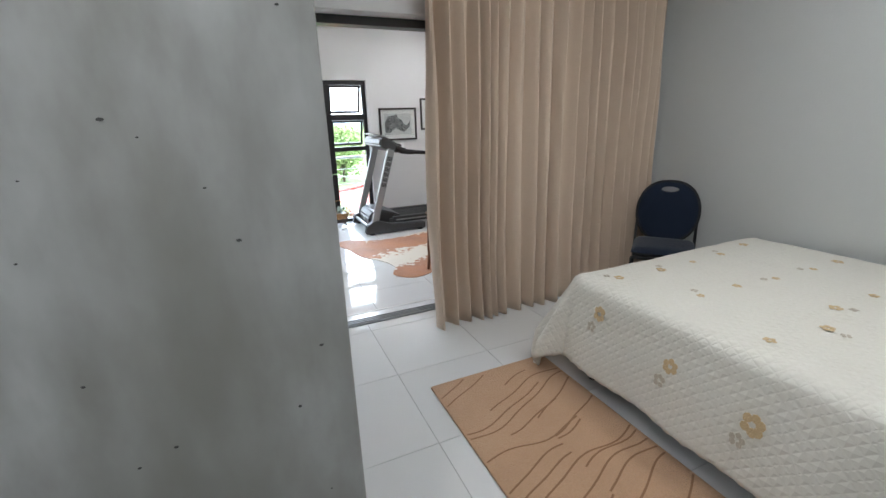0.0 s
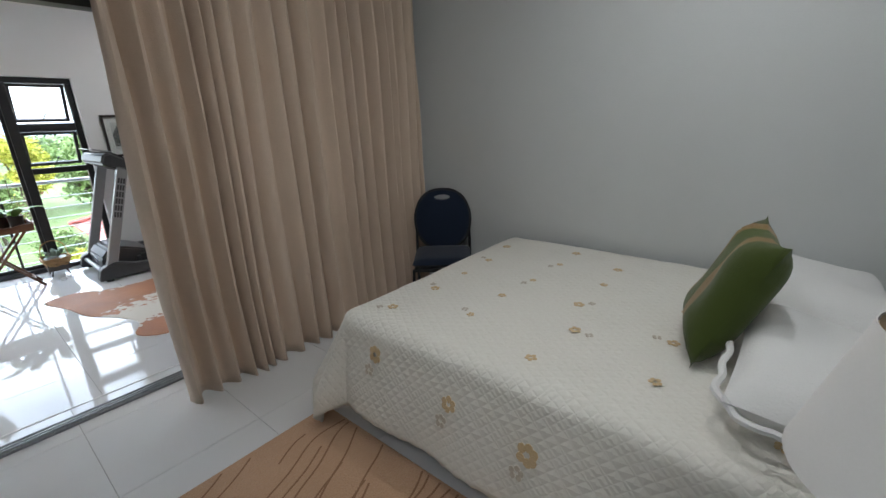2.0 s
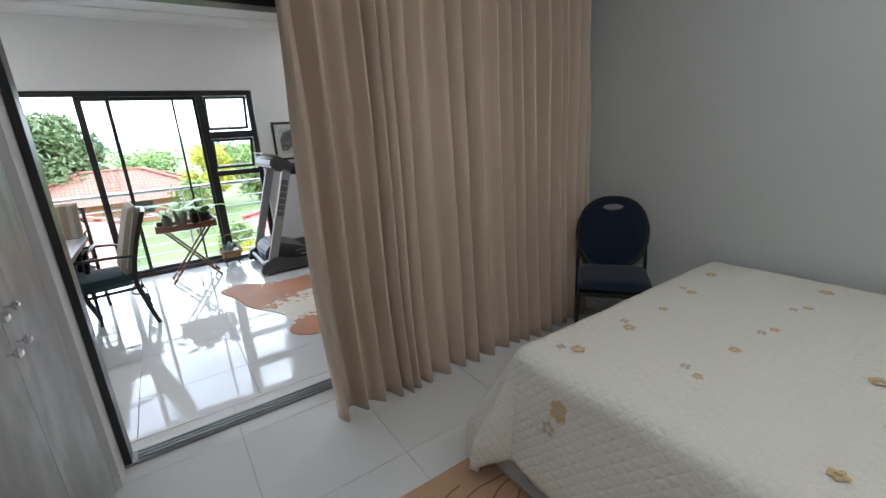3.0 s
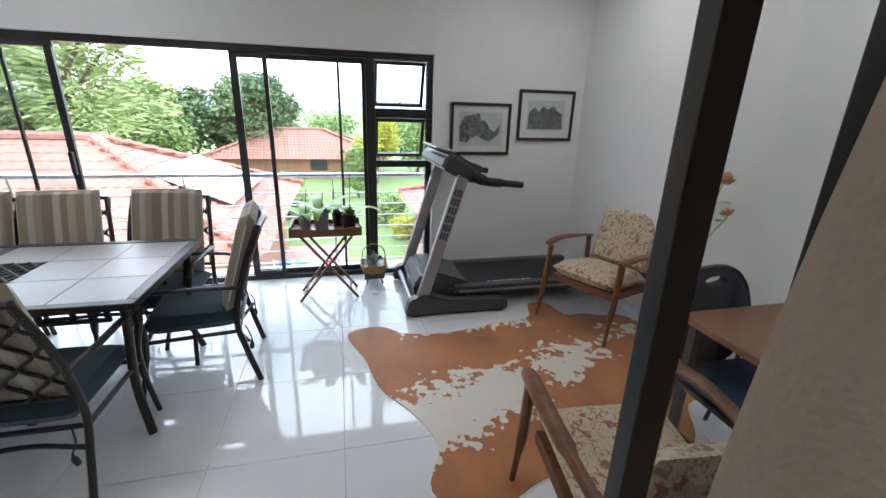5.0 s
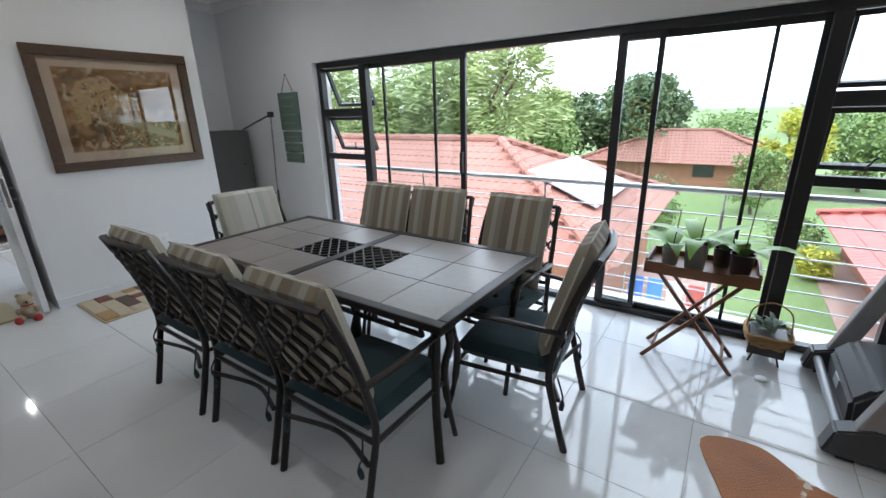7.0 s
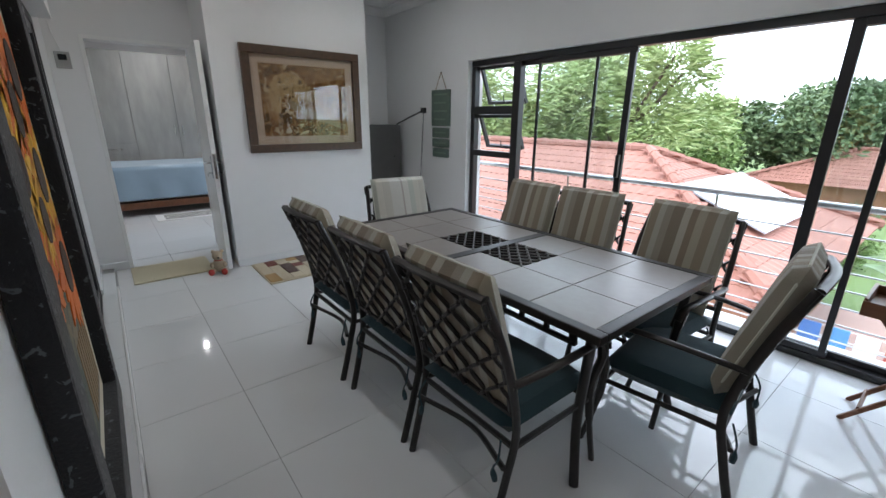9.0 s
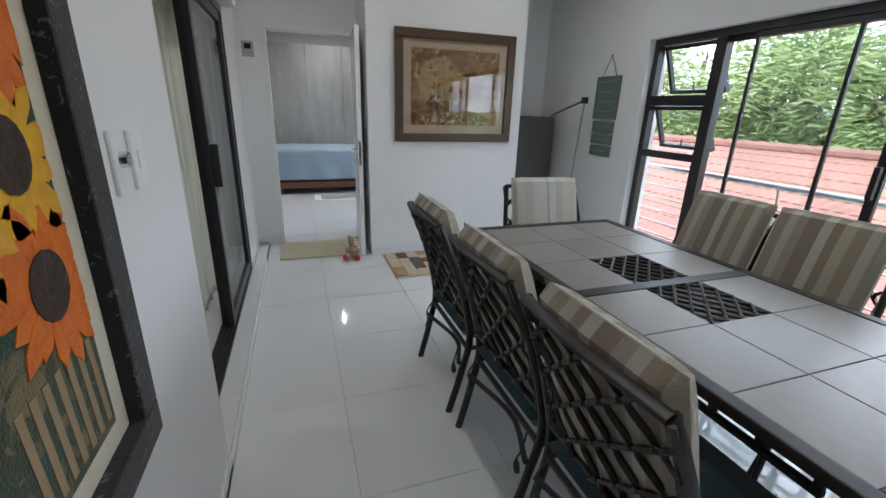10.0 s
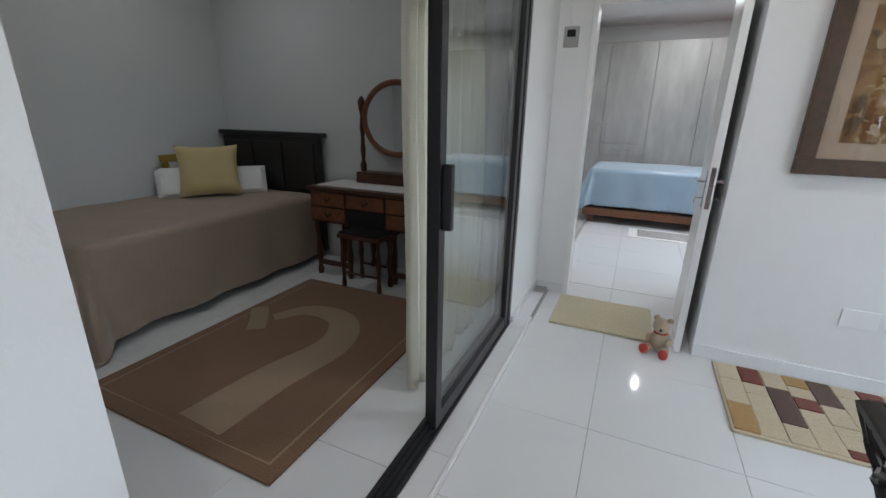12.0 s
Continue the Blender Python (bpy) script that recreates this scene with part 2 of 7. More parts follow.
structure("wall_picture", boxm(ALCOVE - 0.2, WEST, 3.87, 5.39, -0.25, CEIL), M_WALL, "white wall that carries the large framed print", "wall")
structure("wall_alcove", boxm(ALCOVE - 0.2, ALCOVE, 5.39, N, -0.25, CEIL), M_WALL, "off-white back wall of the corner alcove", "wall")
bm = bmesh.new()
box(bm, NOOK - 0.15, NOOK, BED_N, 3.05, -0.1, CEIL)
box(bm, NOOK - 0.15, NOOK, 3.05, 3.87, 2.05, CEIL)
structure("wall_door", bm, M_WALL, "white wall round the far bedroom door", "wall")
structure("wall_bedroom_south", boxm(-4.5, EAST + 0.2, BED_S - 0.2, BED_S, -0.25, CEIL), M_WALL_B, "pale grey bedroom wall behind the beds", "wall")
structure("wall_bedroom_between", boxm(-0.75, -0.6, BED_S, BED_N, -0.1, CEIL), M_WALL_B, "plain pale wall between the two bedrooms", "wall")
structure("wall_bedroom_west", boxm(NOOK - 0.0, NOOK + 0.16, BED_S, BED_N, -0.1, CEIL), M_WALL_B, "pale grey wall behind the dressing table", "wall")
# the far bedroom beyond the open door
bm = bmesh.new()
box(bm, -9.1, -9.0, 0.6, 6.3, -0.1, CEIL)
box(bm, -9.0, NOOK - 0.15, 0.5, 0.6, -0.1, CEIL)
box(bm, -9.0, ALCOVE - 0.2, 6.2, 6.3, -0.1, 0.9)
box(bm, -9.0, ALCOVE - 0.2, 6.2, 6.3, 2.1, CEIL)
box(bm, -9.0, -8.0, 6.2, 6.3, 0.9, 2.1)
box(bm, -5.6, ALCOVE - 0.2, 6.2, 6.3, 0.9, 2.1)
structure("wall_far_room", bm, M_WALL, "white walls of the far bedroom", "wall")

# ---- ceiling and cornice ----
structure("ceiling", boxm(-9.1, EAST + 0.2, BED_S - 0.2, N + 0.22, CEIL, CEIL + 0.15), M_CEIL, "smooth white ceiling", "ceiling")


def cornice(name, x0, y0, x1, y1, nx, ny):
    """A coved strip under the ceiling from one corner to the other; n points into the room."""
    bm = bmesh.new()
    prof = [(0.0, 0.0), (0.085, 0.0), (0.085, -0.012), (0.05, -0.03), (0.028, -0.055), (0.014, -0.085), (0.0, -0.085)]
    a = [bm.verts.new((x0 + nx * p, y0 + ny * p, CEIL + q)) for p, q in prof]
    b = [bm.verts.new((x1 + nx * p, y1 + ny * p, CEIL + q)) for p, q in prof]
    for i in range(len(prof)):
        j = (i + 1) % len(prof)
        bm.faces.new([a[i], a[j], b[j], b[i]])
    bm.faces.new(a)
    bm.faces.new(b[::-1])
    bmesh.ops.recalc_face_normals(bm, faces=bm.faces)
    return structure(name, bm, M_CEIL, "white coved plaster cornice", "cornice")


cornice("cornice_north", ALCOVE, N, EAST, N, 0, -1)
cornice("cornice_east", EAST, SOUTH, EAST, N, -1, 0)
cornice("cornice_south", D2[0], SOUTH, EAST, SOUTH, 0, 1)
cornice("cornice_west", WEST, 3.87, WEST, 5.39, 1, 0)
cornice("cornice_alcove", ALCOVE, 5.39, ALCOVE, N, 1, 0)


def skirting(name, x0, x1, y0, y1, z=0.0, m=M_TILE):
    return structure(name, boxm(x0, x1, y0, y1, z, z + 0.075, bevel=0.003), m, "low pale skirting along the wall", "baseboard")


skirting("baseboard_picture", WEST, WEST + 0.012, 3.87, 5.39)
skirting("baseboard_east", EAST - 0.012, EAST, SOUTH, N)
skirting("baseboard_north_a", WIN[1] + 0.02, EAST - 0.012, N - 0.012, N)
skirting("baseboard_north_b", ALCOVE, WIN[0] - 0.02, N - 0.012, N)
skirting("baseboard_south_a", D2[1] + 0.01, D1[0] - 0.01, SOUTH, SOUTH + 0.012)
skirting("baseboard_nook", NOOK, D2[0] - 0.01, 2.80, 2.812)
skirting("baseboard_door", NOOK, NOOK + 0.012, 2.812, 3.02)
skirting("baseboard_bed_e", EAST - 0.012, EAST, BED_S, BED_N, STEP)
skirting("baseboard_bed_s", -0.6, EAST - 0.012, BED_S, BED_S + 0.012, STEP)
skirting("baseboard_bed_n", -0.6, D1[0] - 0.02, BED_N - 0.012, BED_N, STEP)

# ---- wide window: black aluminium frame with a sliding door between two casements ----
window = tagged(thing("window_1", "wide black aluminium window with a sliding door standing open", "window", pose(0, 0, 0)), kind="structure")
YW0, YW1 = N + 0.06, N + 0.13


def bar(name, x0, x1, y0, y1, z0, z1, parent, material=M_BLACK, bevel=0.004):
    return part(name, boxm(x0, x1, y0, y1, z0, z1, bevel=bevel), material, parent)


bm = bmesh.new()
box(bm, WIN[0], WIN[1], YW0, YW1, WIN[2] - 0.055, WIN[2] - 0.001, bevel=0.004)
box(bm, WIN[0], WIN[1], YW0, YW1, 0.0, 0.045, bevel=0.004)
box(bm, WIN[0] + 0.001, WIN[0] + 0.055, YW0 + 0.002, YW1 - 0.002, 0.045, WIN[2] - 0.055, bevel=0.004)
box(bm, WIN[1] - 0.055, WIN[1] - 0.001, YW0 + 0.002, YW1 - 0.002, 0.045, WIN[2] - 0.055, bevel=0.004)
part("outer_frame", bm, M_BLACK, window)
for x0, x1 in ((-2.40, -2.31), (1.04, 1.12)):
    bar("mullion", x0, x1, YW0, YW1, 0.045, WIN[2] - 0.055, window)
for x0, x1 in ((WIN[0] + 0.055, -2.40), (1.12, WIN[1] - 0.055)):
    for z0, z1 in ((1.47, 1.55), (1.04, 1.10)):
        bar("transom", x0, x1, YW0, YW1, z0, z1, window)


def pane(x0, x1, z0, z1, y, parent):
    ob = part("pane", boxm(x0, x1, y - 0.003, y + 0.003, z0, z1), M_GLASS, parent)
    ob.visible_shadow = False
    return ob


def hopper(x0, x1, z0, z1, opening):
    """A top-hung sash, pushed open at its foot."""
    sash = new("casement")
    sash.parent = window
    sash.matrix_local = pose(0, YW1 + 0.004, z1, opening, 0, 0)
    h = z1 - z0
    bm = bmesh.new()
    box(bm, x0, x1, -0.02, 0.02, -0.03, 0, bevel=0.003)
    box(bm, x0, x1, -0.02, 0.02, -h, -h + 0.03, bevel=0.003)
    box(bm, x0, x0 + 0.03, -0.019, 0.019, -h + 0.03, -0.03, bevel=0.003)
    box(bm, x1 - 0.03, x1, -0.019, 0.019, -h + 0.03, -0.03, bevel=0.003)
    part("sash", bm, M_BLACK, sash)
    g = part("pane", boxm(x0 + 0.03, x1 - 0.03, -0.003, 0.003, -h + 0.03, -0.03), M_GLASS, sash)
    g.visible_shadow = False
    xm = (x0 + x1) / 2
    part("stay", tubem([(xm, -0.02, -h + 0.02), (xm + 0.005, -0.05, -h + 0.05), (xm + 0.03, -0.06, -h + 0.11)], 0.006), M_BLACK, sash)


for x0, x1, o in ((WIN[0] + 0.055, -2.40, 22), (1.12, WIN[1] - 0.055, 20)):
    hopper(x0, x1, 1.55, WIN[2] - 0.055, o)
    hopper(x0, x1, 1.10, 1.47, o)
    pane(x0, x1, 0.045, 1.04, YW0 + 0.035, window)

# fixed and sliding leaves; the middle leaf has been pushed west
YS = YW0 + 0.012


def leaf(name, x0, x1, y, stiles, w=0.05, inner=()):
    bm = bmesh.new()
    for x in stiles:
        box(bm, x, x + w, y, y + 0.03, 0.045, WIN[2] - 0.055, bevel=0.003)
    for x in inner:
        box(bm, x, x + 0.022, y + 0.004, y + 0.026, 0.045, WIN[2] - 0.055, bevel=0.003)
    for z in (0.046, WIN[2] - 0.095):
        box(bm, x0 + 0.002, x1 - 0.002, y + 0.001, y + 0.029, z, z + 0.039, bevel=0.003)
    l = part(name, bm, M_BLACK, window)
    g = part("pane", boxm(x0 + 0.02, x1 - 0.02, y + 0.012, y + 0.018, 0.085, WIN[2] - 0.095), M_GLASS, l)
    g.visible_shadow = False
    return l


slide_w = leaf("sliding_leaf", -2.11, -1.19, YS - 0.004, (-1.25,), inner=(-2.11, -1.53))
part("pull_handle", boxm(-1.24, -1.21, YS - 0.04, YS - 0.004, 0.98, 1.16, bevel=0.006), M_BLACK, slide_w)
leaf("fixed_leaf", -2.31, -1.22, YS + 0.035, (), w=0.03)
leaf("fixed_leaf", -0.03, 1.04, YS + 0.035, (-0.03, 1.01), w=0.06, inner=(0.805,))
leaf("sliding_leaf", 0.03, 0.27, YS - 0.004, (0.225,), w=0.035)
bar("window_sill", WIN[0], WIN[1], YW1 + 0.002, N + 0.219, -0.02, 0.02, window, M_WALL)

# ---- balcony rail in front of the window ----
rail = thing("balustrade", "stainless steel balustrade with thin horizontal rods", "railing", pose(0, N + 0.33, 0))
RX0, RX1 = WIN[0] - 0.3, WIN[1] + 0.5
part("top_rail", tubem([(RX0, 0, 0.93), (RX1, 0, 0.93)], 0.021, 12), M_STEEL, rail, smooth=True)
for i in range(7):
    part("rod", tubem([(RX0, 0, 0.07 + i * 0.115), (RX1, 0, 0.07 + i * 0.115)], 0.006, 6), M_STEEL, rail, smooth=True)
for x in (RX0 + 0.05, -1.87, -0.57, 0.72, RX1 - 0.05):
    p = part("post", tubem([(x, 0.016, -0.1), (x, 0.016, 0.80)], 0.013, 10), M_STEEL, rail, smooth=True)
    part("bracket", tubem([(x, 0.016, 0.80), (x, 0.0, 0.91)], 0.008, 8), M_STEEL, p)
structure("slab_edge", boxm(WIN[0] - 0.6, EAST + 0.2, N + 0.221, N + 0.5, -0.3, -0.03), M_WALL, "narrow pale balcony ledge outside the window", "ledge")


# ---- sliding doors of the two bedrooms ----
M_TRACK = mat("grey anodised track", (0.34, 0.35, 0.36), 0.35, 0.6, grain=0.3, scale=40)


def slider(name, label, x0, x1, h, leaves, track=M_TRACK, y0=2.705, y1=2.80, jamb=0.045):
    s = tagged(thing(name, label, "sliding door", pose(0, 0, STEP)), kind="structure")
    bm = bmesh.new()
    box(bm, x0, x1, y0, y1, h - STEP - 0.05, h - STEP - 0.001, bevel=0.003)
    box(bm, x0 + 0.001, x0 + jamb, y0 + 0.002, y1 - 0.002, 0.012, h - STEP - 0.05, bevel=0.003)
    box(bm, x1 - jamb, x1 - 0.001, y0 + 0.002, y1 - 0.002, 0.012, h - STEP - 0.05, bevel=0.003)
    part("door_frame", bm, M_BLACK, s)
    bm = bmesh.new()
    box(bm, x0, x1, y0, y1, 0.0, 0.012, bevel=0.002)
    for y in [y0 + (y1 - y0) * f for f in (0.25, 0.5, 0.78)]:
        box(bm, x0 + 0.05, x1 - 0.05, y - 0.004, y + 0.004, 0.012, 0.02)
    part("track", bm, track, s, "aluminium floor track")
    for a, b, off, handle in leaves:
        bm = bmesh.new()
        y = y0 + off
        box(bm, a, a + 0.055, y, y + 0.035, 0.02, h - STEP - 0.05, bevel=0.003)
        box(bm, b - 0.055, b, y, y + 0.035, 0.02, h - STEP - 0.05, bevel=0.003)
        box(bm, a + 0.055, b - 0.055, y + 0.002, y + 0.033, 0.02, 0.09, bevel=0.003)
        box(bm, a + 0.055, b - 0.055, y + 0.002, y + 0.033, h - STEP - 0.115, h - STEP - 0.05, bevel=0.003)
        l = part("leaf", bm, M_BLACK, s)
        g = part("pane", boxm(a + 0.055, b - 0.055, y + 0.014, y + 0.02, 0.09, h - STEP - 0.115), M_GLASS, l)
        g.visible_shadow = False
        if handle is not None:
            part("pull_handle", boxm(handle - 0.016, handle + 0.016, y + 0.035, y + 0.075, 0.90, 1.14, bevel=0.008), M_BLACK, l)
    return s


slider("door_1", "black aluminium sliding door of the bedroom, standing open", D1[0], D1[1], D1[2], ((1.42, 2.90, 0.008, None), (1.215, 2.66, 0.053, None)), jamb=0.03)
slider("door_2", "black aluminium sliding door, one leaf slid half open", D2[0], D2[1] + 0.03, D2[2], ((-3.555, -2.52, 0.008, None), (-3.54, -2.46, 0.053, -2.49)), M_BLACK)

# ---- downlights, many of them added as fill ----
M_GLOW = glow_mat("lamp face", (1.0, 0.99, 0.97), 6.0)


def downlight(x, y, power=None):
    d = thing("downlight", "small round lit ceiling lamp, some added as fill", "ceiling light", pose(x, y, CEIL - 0.008), "ceiling downlights")
    bm = bmesh.new()
    tube(bm, [(0.05 * math.cos(a), 0.05 * math.sin(a), 0) for a in [i * math.pi / 10 for i in range(20)]], 0.008, 6, closed=True)
    part("trim_ring", bm, M_WHITE, d, smooth=True)
    part("lamp_face", lathem([(0.026, 0.0), (0.026, 0.006)], 16), M_GLOW, d, "glowing lamp face")
    l = new("downlight_lamp", bpy.data.lights.new("downlight_lamp", "AREA"))
    l.data.shape, l.data.size, l.data.energy, l.data.color = "DISK", 0.03, power or LAMP_POWER, (0.96, 0.98, 1.0)
    l.matrix_world = pose(x, y, CEIL - 0.03)


# living room: added to brighten it; only (-2.9, 3.5) fits a floor glint
for x, y in ((-2.9, 3.5), (-2.9, 5.1), (-0.9, 3.5), (-0.9, 5.1), (2.4, 3.6), (2.4, 5.1)):
    downlight(x, y, 3.2 if x > 2 else LAMP_POWER)
# first bedroom: no lamps known, added fill kept clear of floor reflections
for x, y in ((1.25, 0.9), (2.2, 0.4), (-0.25, 0.0)):
    downlight(x, y, 3.2 if x > 1.5 else 3.0)
for x, y in ((-2.1, 1.9), (-3.2, 0.6)):
    downlight(x, y, 2.1)
for x, y in ((-7.7, 3.9), (-6.3, 2.2), (-6.3, 4.6)):
    downlight(x, y, 8)

# ---- outside ----
M_GRASS = mat("lawn", (0.17, 0.24, 0.09), 0.9, grain=0.6, scale=14, stain=0.4, stain_scale=0.6, dark=(0.07, 0.13, 0.03), bump=0.6, bump_scale=60)
M_ROOF = mat("terracotta roof tile", (0.30, 0.14, 0.105), 0.75, grain=0.45, scale=5, stain=0.35, stain_scale=0.9, dark=(0.19, 0.085, 0.062), vary=0.12, bump=0.2, bump_scale=30)
M_ROOF_C = mat("red painted roof", (0.45, 0.12, 0.10), 0.6, grain=0.4, scale=5, dark=(0.32, 0.09, 0.08), vary=0.08)
M_BRICK = mat("brick facing", (0.36, 0.17, 0.10), 0.8, grain=0.6, scale=12, dark=(0.2, 0.1, 0.07))
M_PAVING = mat("paving", (0.38, 0.25, 0.21), 0.85, grain=0.4, scale=8, dark=(0.27, 0.2, 0.18), bump=0.2)
# panels: the reflected sky is put into the pale grey base colour
M_PANEL_SKY = mat("solar panel with painted sky sheen", (0.42, 0.45, 0.50), 0.12, grain=0.2, scale=3)
# the hills' pale blue is distance haze put into the base colour
M_HILL_HAZE = mat("haze-coloured hills", (0.30, 0.40, 0.50), 1.0, grain=0.4, scale=0.02)
structure("ground", boxm(-900, 900, N + 0.5, 1500, GROUND - 0.5, GROUND), M_GRASS, "mown green lawn running to the horizon", "ground")
structure("pavement", boxm(-1.2, 0.9, 7.2, 17.0, GROUND, GROUND + 0.03), M_PAVING, "grey-brown paved yard between the houses", "pavement")
structure("path", boxm(3.1, 4.3, 8.0, 20.0, GROUND, GROUND + 0.03), M_PAVING, "reddish paved path beside the lawn", "path")


def hip_roof(parent, x0, x1, y0, y1, ze, zr, material, course=0.33, hip_w=True, proud=0.035, n_max=300):
    """Tiled hip roof with its ridge along x: stepped courses of wavy tiles."""
    ym, run = (y0 + y1) / 2, (y1 - y0) / 2
    rise = zr - ze
    bm = bmesh.new()
    k = int(math.hypot(run, rise) / course)

    def strip(p, q, up, s0, s1):
        """One course from p to q along the eave, wavy along its length."""
        length = (q - p).length
        m = max(2, int(length / 0.11))
        lo, hi = [], []
        for i in range(m + 1):
            t = i / m
            wave = 0.5 + 0.5 * math.cos(i * math.pi)
            b = p.lerp(q, t)
            lo.append(bm.verts.new(b + Vector((0, 0, proud * (0.4 + 0.6 * wave)))))
            hi.append(bm.verts.new(b + up + Vector((0, 0, 0.012 * wave))))
        base = [bm.verts.new(v.co - Vector((0, 0, proud))) for v in lo]
        for i in range(m):
            bm.faces.new([lo[i], lo[i + 1], hi[i + 1], hi[i]])
            bm.faces.new([base[i], base[i + 1], lo[i + 1], lo[i]])

    for c in range(k):
        f0, f1 = c / k, (c + 1.15) / k
        z = ze + rise * f0
        for sgn, ye in ((-1, y0), (1, y1)):
            y = ye - sgn * run * f0
            p, q = Vector((x0 + (run * f0 if hip_w else 0), y, z)), Vector((x1 - run * f0, y, z))
            if sgn > 0:
                p, q = q, p
            strip(p, q, Vector((0, -sgn * run * (f1 - f0), rise * (f1 - f0))), f0, f1)
        strip(Vector((x1 - run * f0, y0 + run * f0, z)), Vector((x1 - run * f0, y1 - run * f0, z)), Vector((-run * (f1 - f0), 0, rise * (f1 - f0))), f0, f1)
        if hip_w:
            strip(Vector((x0 + run * f0, y1 - run * f0, z)), Vector((x0 + run * f0, y0 + run * f0, z)), Vector((run * (f1 - f0), 0, rise * (f1 - f0))), f0, f1)
    roof = part("roof", bm, material, parent)
    lines = [((x1, y0, ze), (x1 - run, ym, zr)), ((x1, y1, ze), (x1 - run, ym, zr)), ((x0 + (run if hip_w else 0), ym, zr), (x1 - run, ym, zr))]
    if hip_w:
        lines += [((x0, y0, ze), (x0 + run, ym, zr)), ((x0, y1, ze), (x0 + run, ym, zr))]
    for a, b in lines:
        a, b = Vector(a), Vector(b)
        m = max(2, int((b - a).length / 0.4))
        pts, rs = [], []
        for i in range(m):
            for t, r in ((i / m, 0.125), ((i + 0.93) / m, 0.10)):
                pts.append(a.lerp(b, t) + Vector((0, 0, 0.05)))
                rs.append(r)
        part("ridge_cap", tubem(pts, rs, 8), material, roof, smooth=True)
    return roof


house_a = thing("neighbour_house", "brick house with a terracotta tiled hip roof and solar panels", "house", pose(0, 0, GROUND))
z = -GROUND
part("wall", boxm(-17, -1.1, 10.1, 17.0, 0, 2.15), M_BRICK, house_a)
hip_roof(house_a, -18.0, -0.55, 9.55, 17.55, z - 1.0, z + 0.72, M_ROOF)
for i in range(3):
    bm = bmesh.new()
    m = Matrix.Translation((-0.55 - 1.7, 11.9 + i * 1.15, z - 1.0 + 0.73 + 0.12)) @ pose(0, 0, 0, 0, 23.3, 0)
    box(bm, -0.85, 0.85, 0, 1.1, 0, 0.04, bevel=0.004, m=m)
    part("solar_panel", bm, M_PANEL_SKY, house_a, "solar panel, sky reflection painted in as pale grey")
house_b = thing("brick_house", "low brick house with an orange tiled hip roof", "house", pose(0, 0, GROUND))
part("wall", boxm(-7.4, 3.4, 32.5, 40.0, 0, 1.6), M_BRICK, house_b)
hip_roof(house_b, -8.0, 4.0, 31.9, 40.6, z - 1.75, z - 0.05, M_ROOF, course=0.4)
w = part("window", boxm(-1.2, -0.1, 32.44, 32.5, 0.55, 1.3, bevel=0.02), M_BLACK, house_b)
part("pane", boxm(-1.12, -0.18, 32.42, 32.44, 0.62, 1.23), M_GLASS, w)
house_c = thing("red_roofed_house", "low outbuilding with a red tiled roof", "house", pose(0, 0, GROUND))
part("wall", boxm(4.0, 10.5, 12.0, 20.5, 0, 1.2), M_BRICK, house_c)
hip_roof(house_c, 3.3, 11.0, 11.5, 21.0, z - 1.95, z - 0.35, M_ROOF_C, course=0.4)
hill = structure("backdrop", bmesh.new(), M_HILL_HAZE, "low hills on the horizon, blue haze in their colour", "hills")
bm = bmesh.new()
pts = [(-1200 + i * 40, 13 + 7 * noise.noise(Vector((i * 0.13, 2.1, 0)))) for i in range(61)]
for (xa, ha), (xb, hb) in zip(pts, pts[1:]):
    v = [bm.verts.new(p) for p in ((xa, 900, GROUND), (xb, 900, GROUND), (xb, 960, hb), (xa, 960, ha))]
    bm.faces.new(v)
bmesh.ops.remove_doubles(bm, verts=bm.verts, dist=0.01)
bm.to_mesh(hill.data)
bm.free()

# ---- more materials ----
def weave_mat(name, colour, dark, scale=300.0, rough=0.9, amount=0.5, bump=0.3, sheen=0.2, stain=0.15):
    return mat(name, colour, rough, grain=amount, scale=scale, stain=stain, stain_scale=5, dark=dark, bump=bump, bump_scale=scale * 0.8, sheen=sheen, spec=0.2)


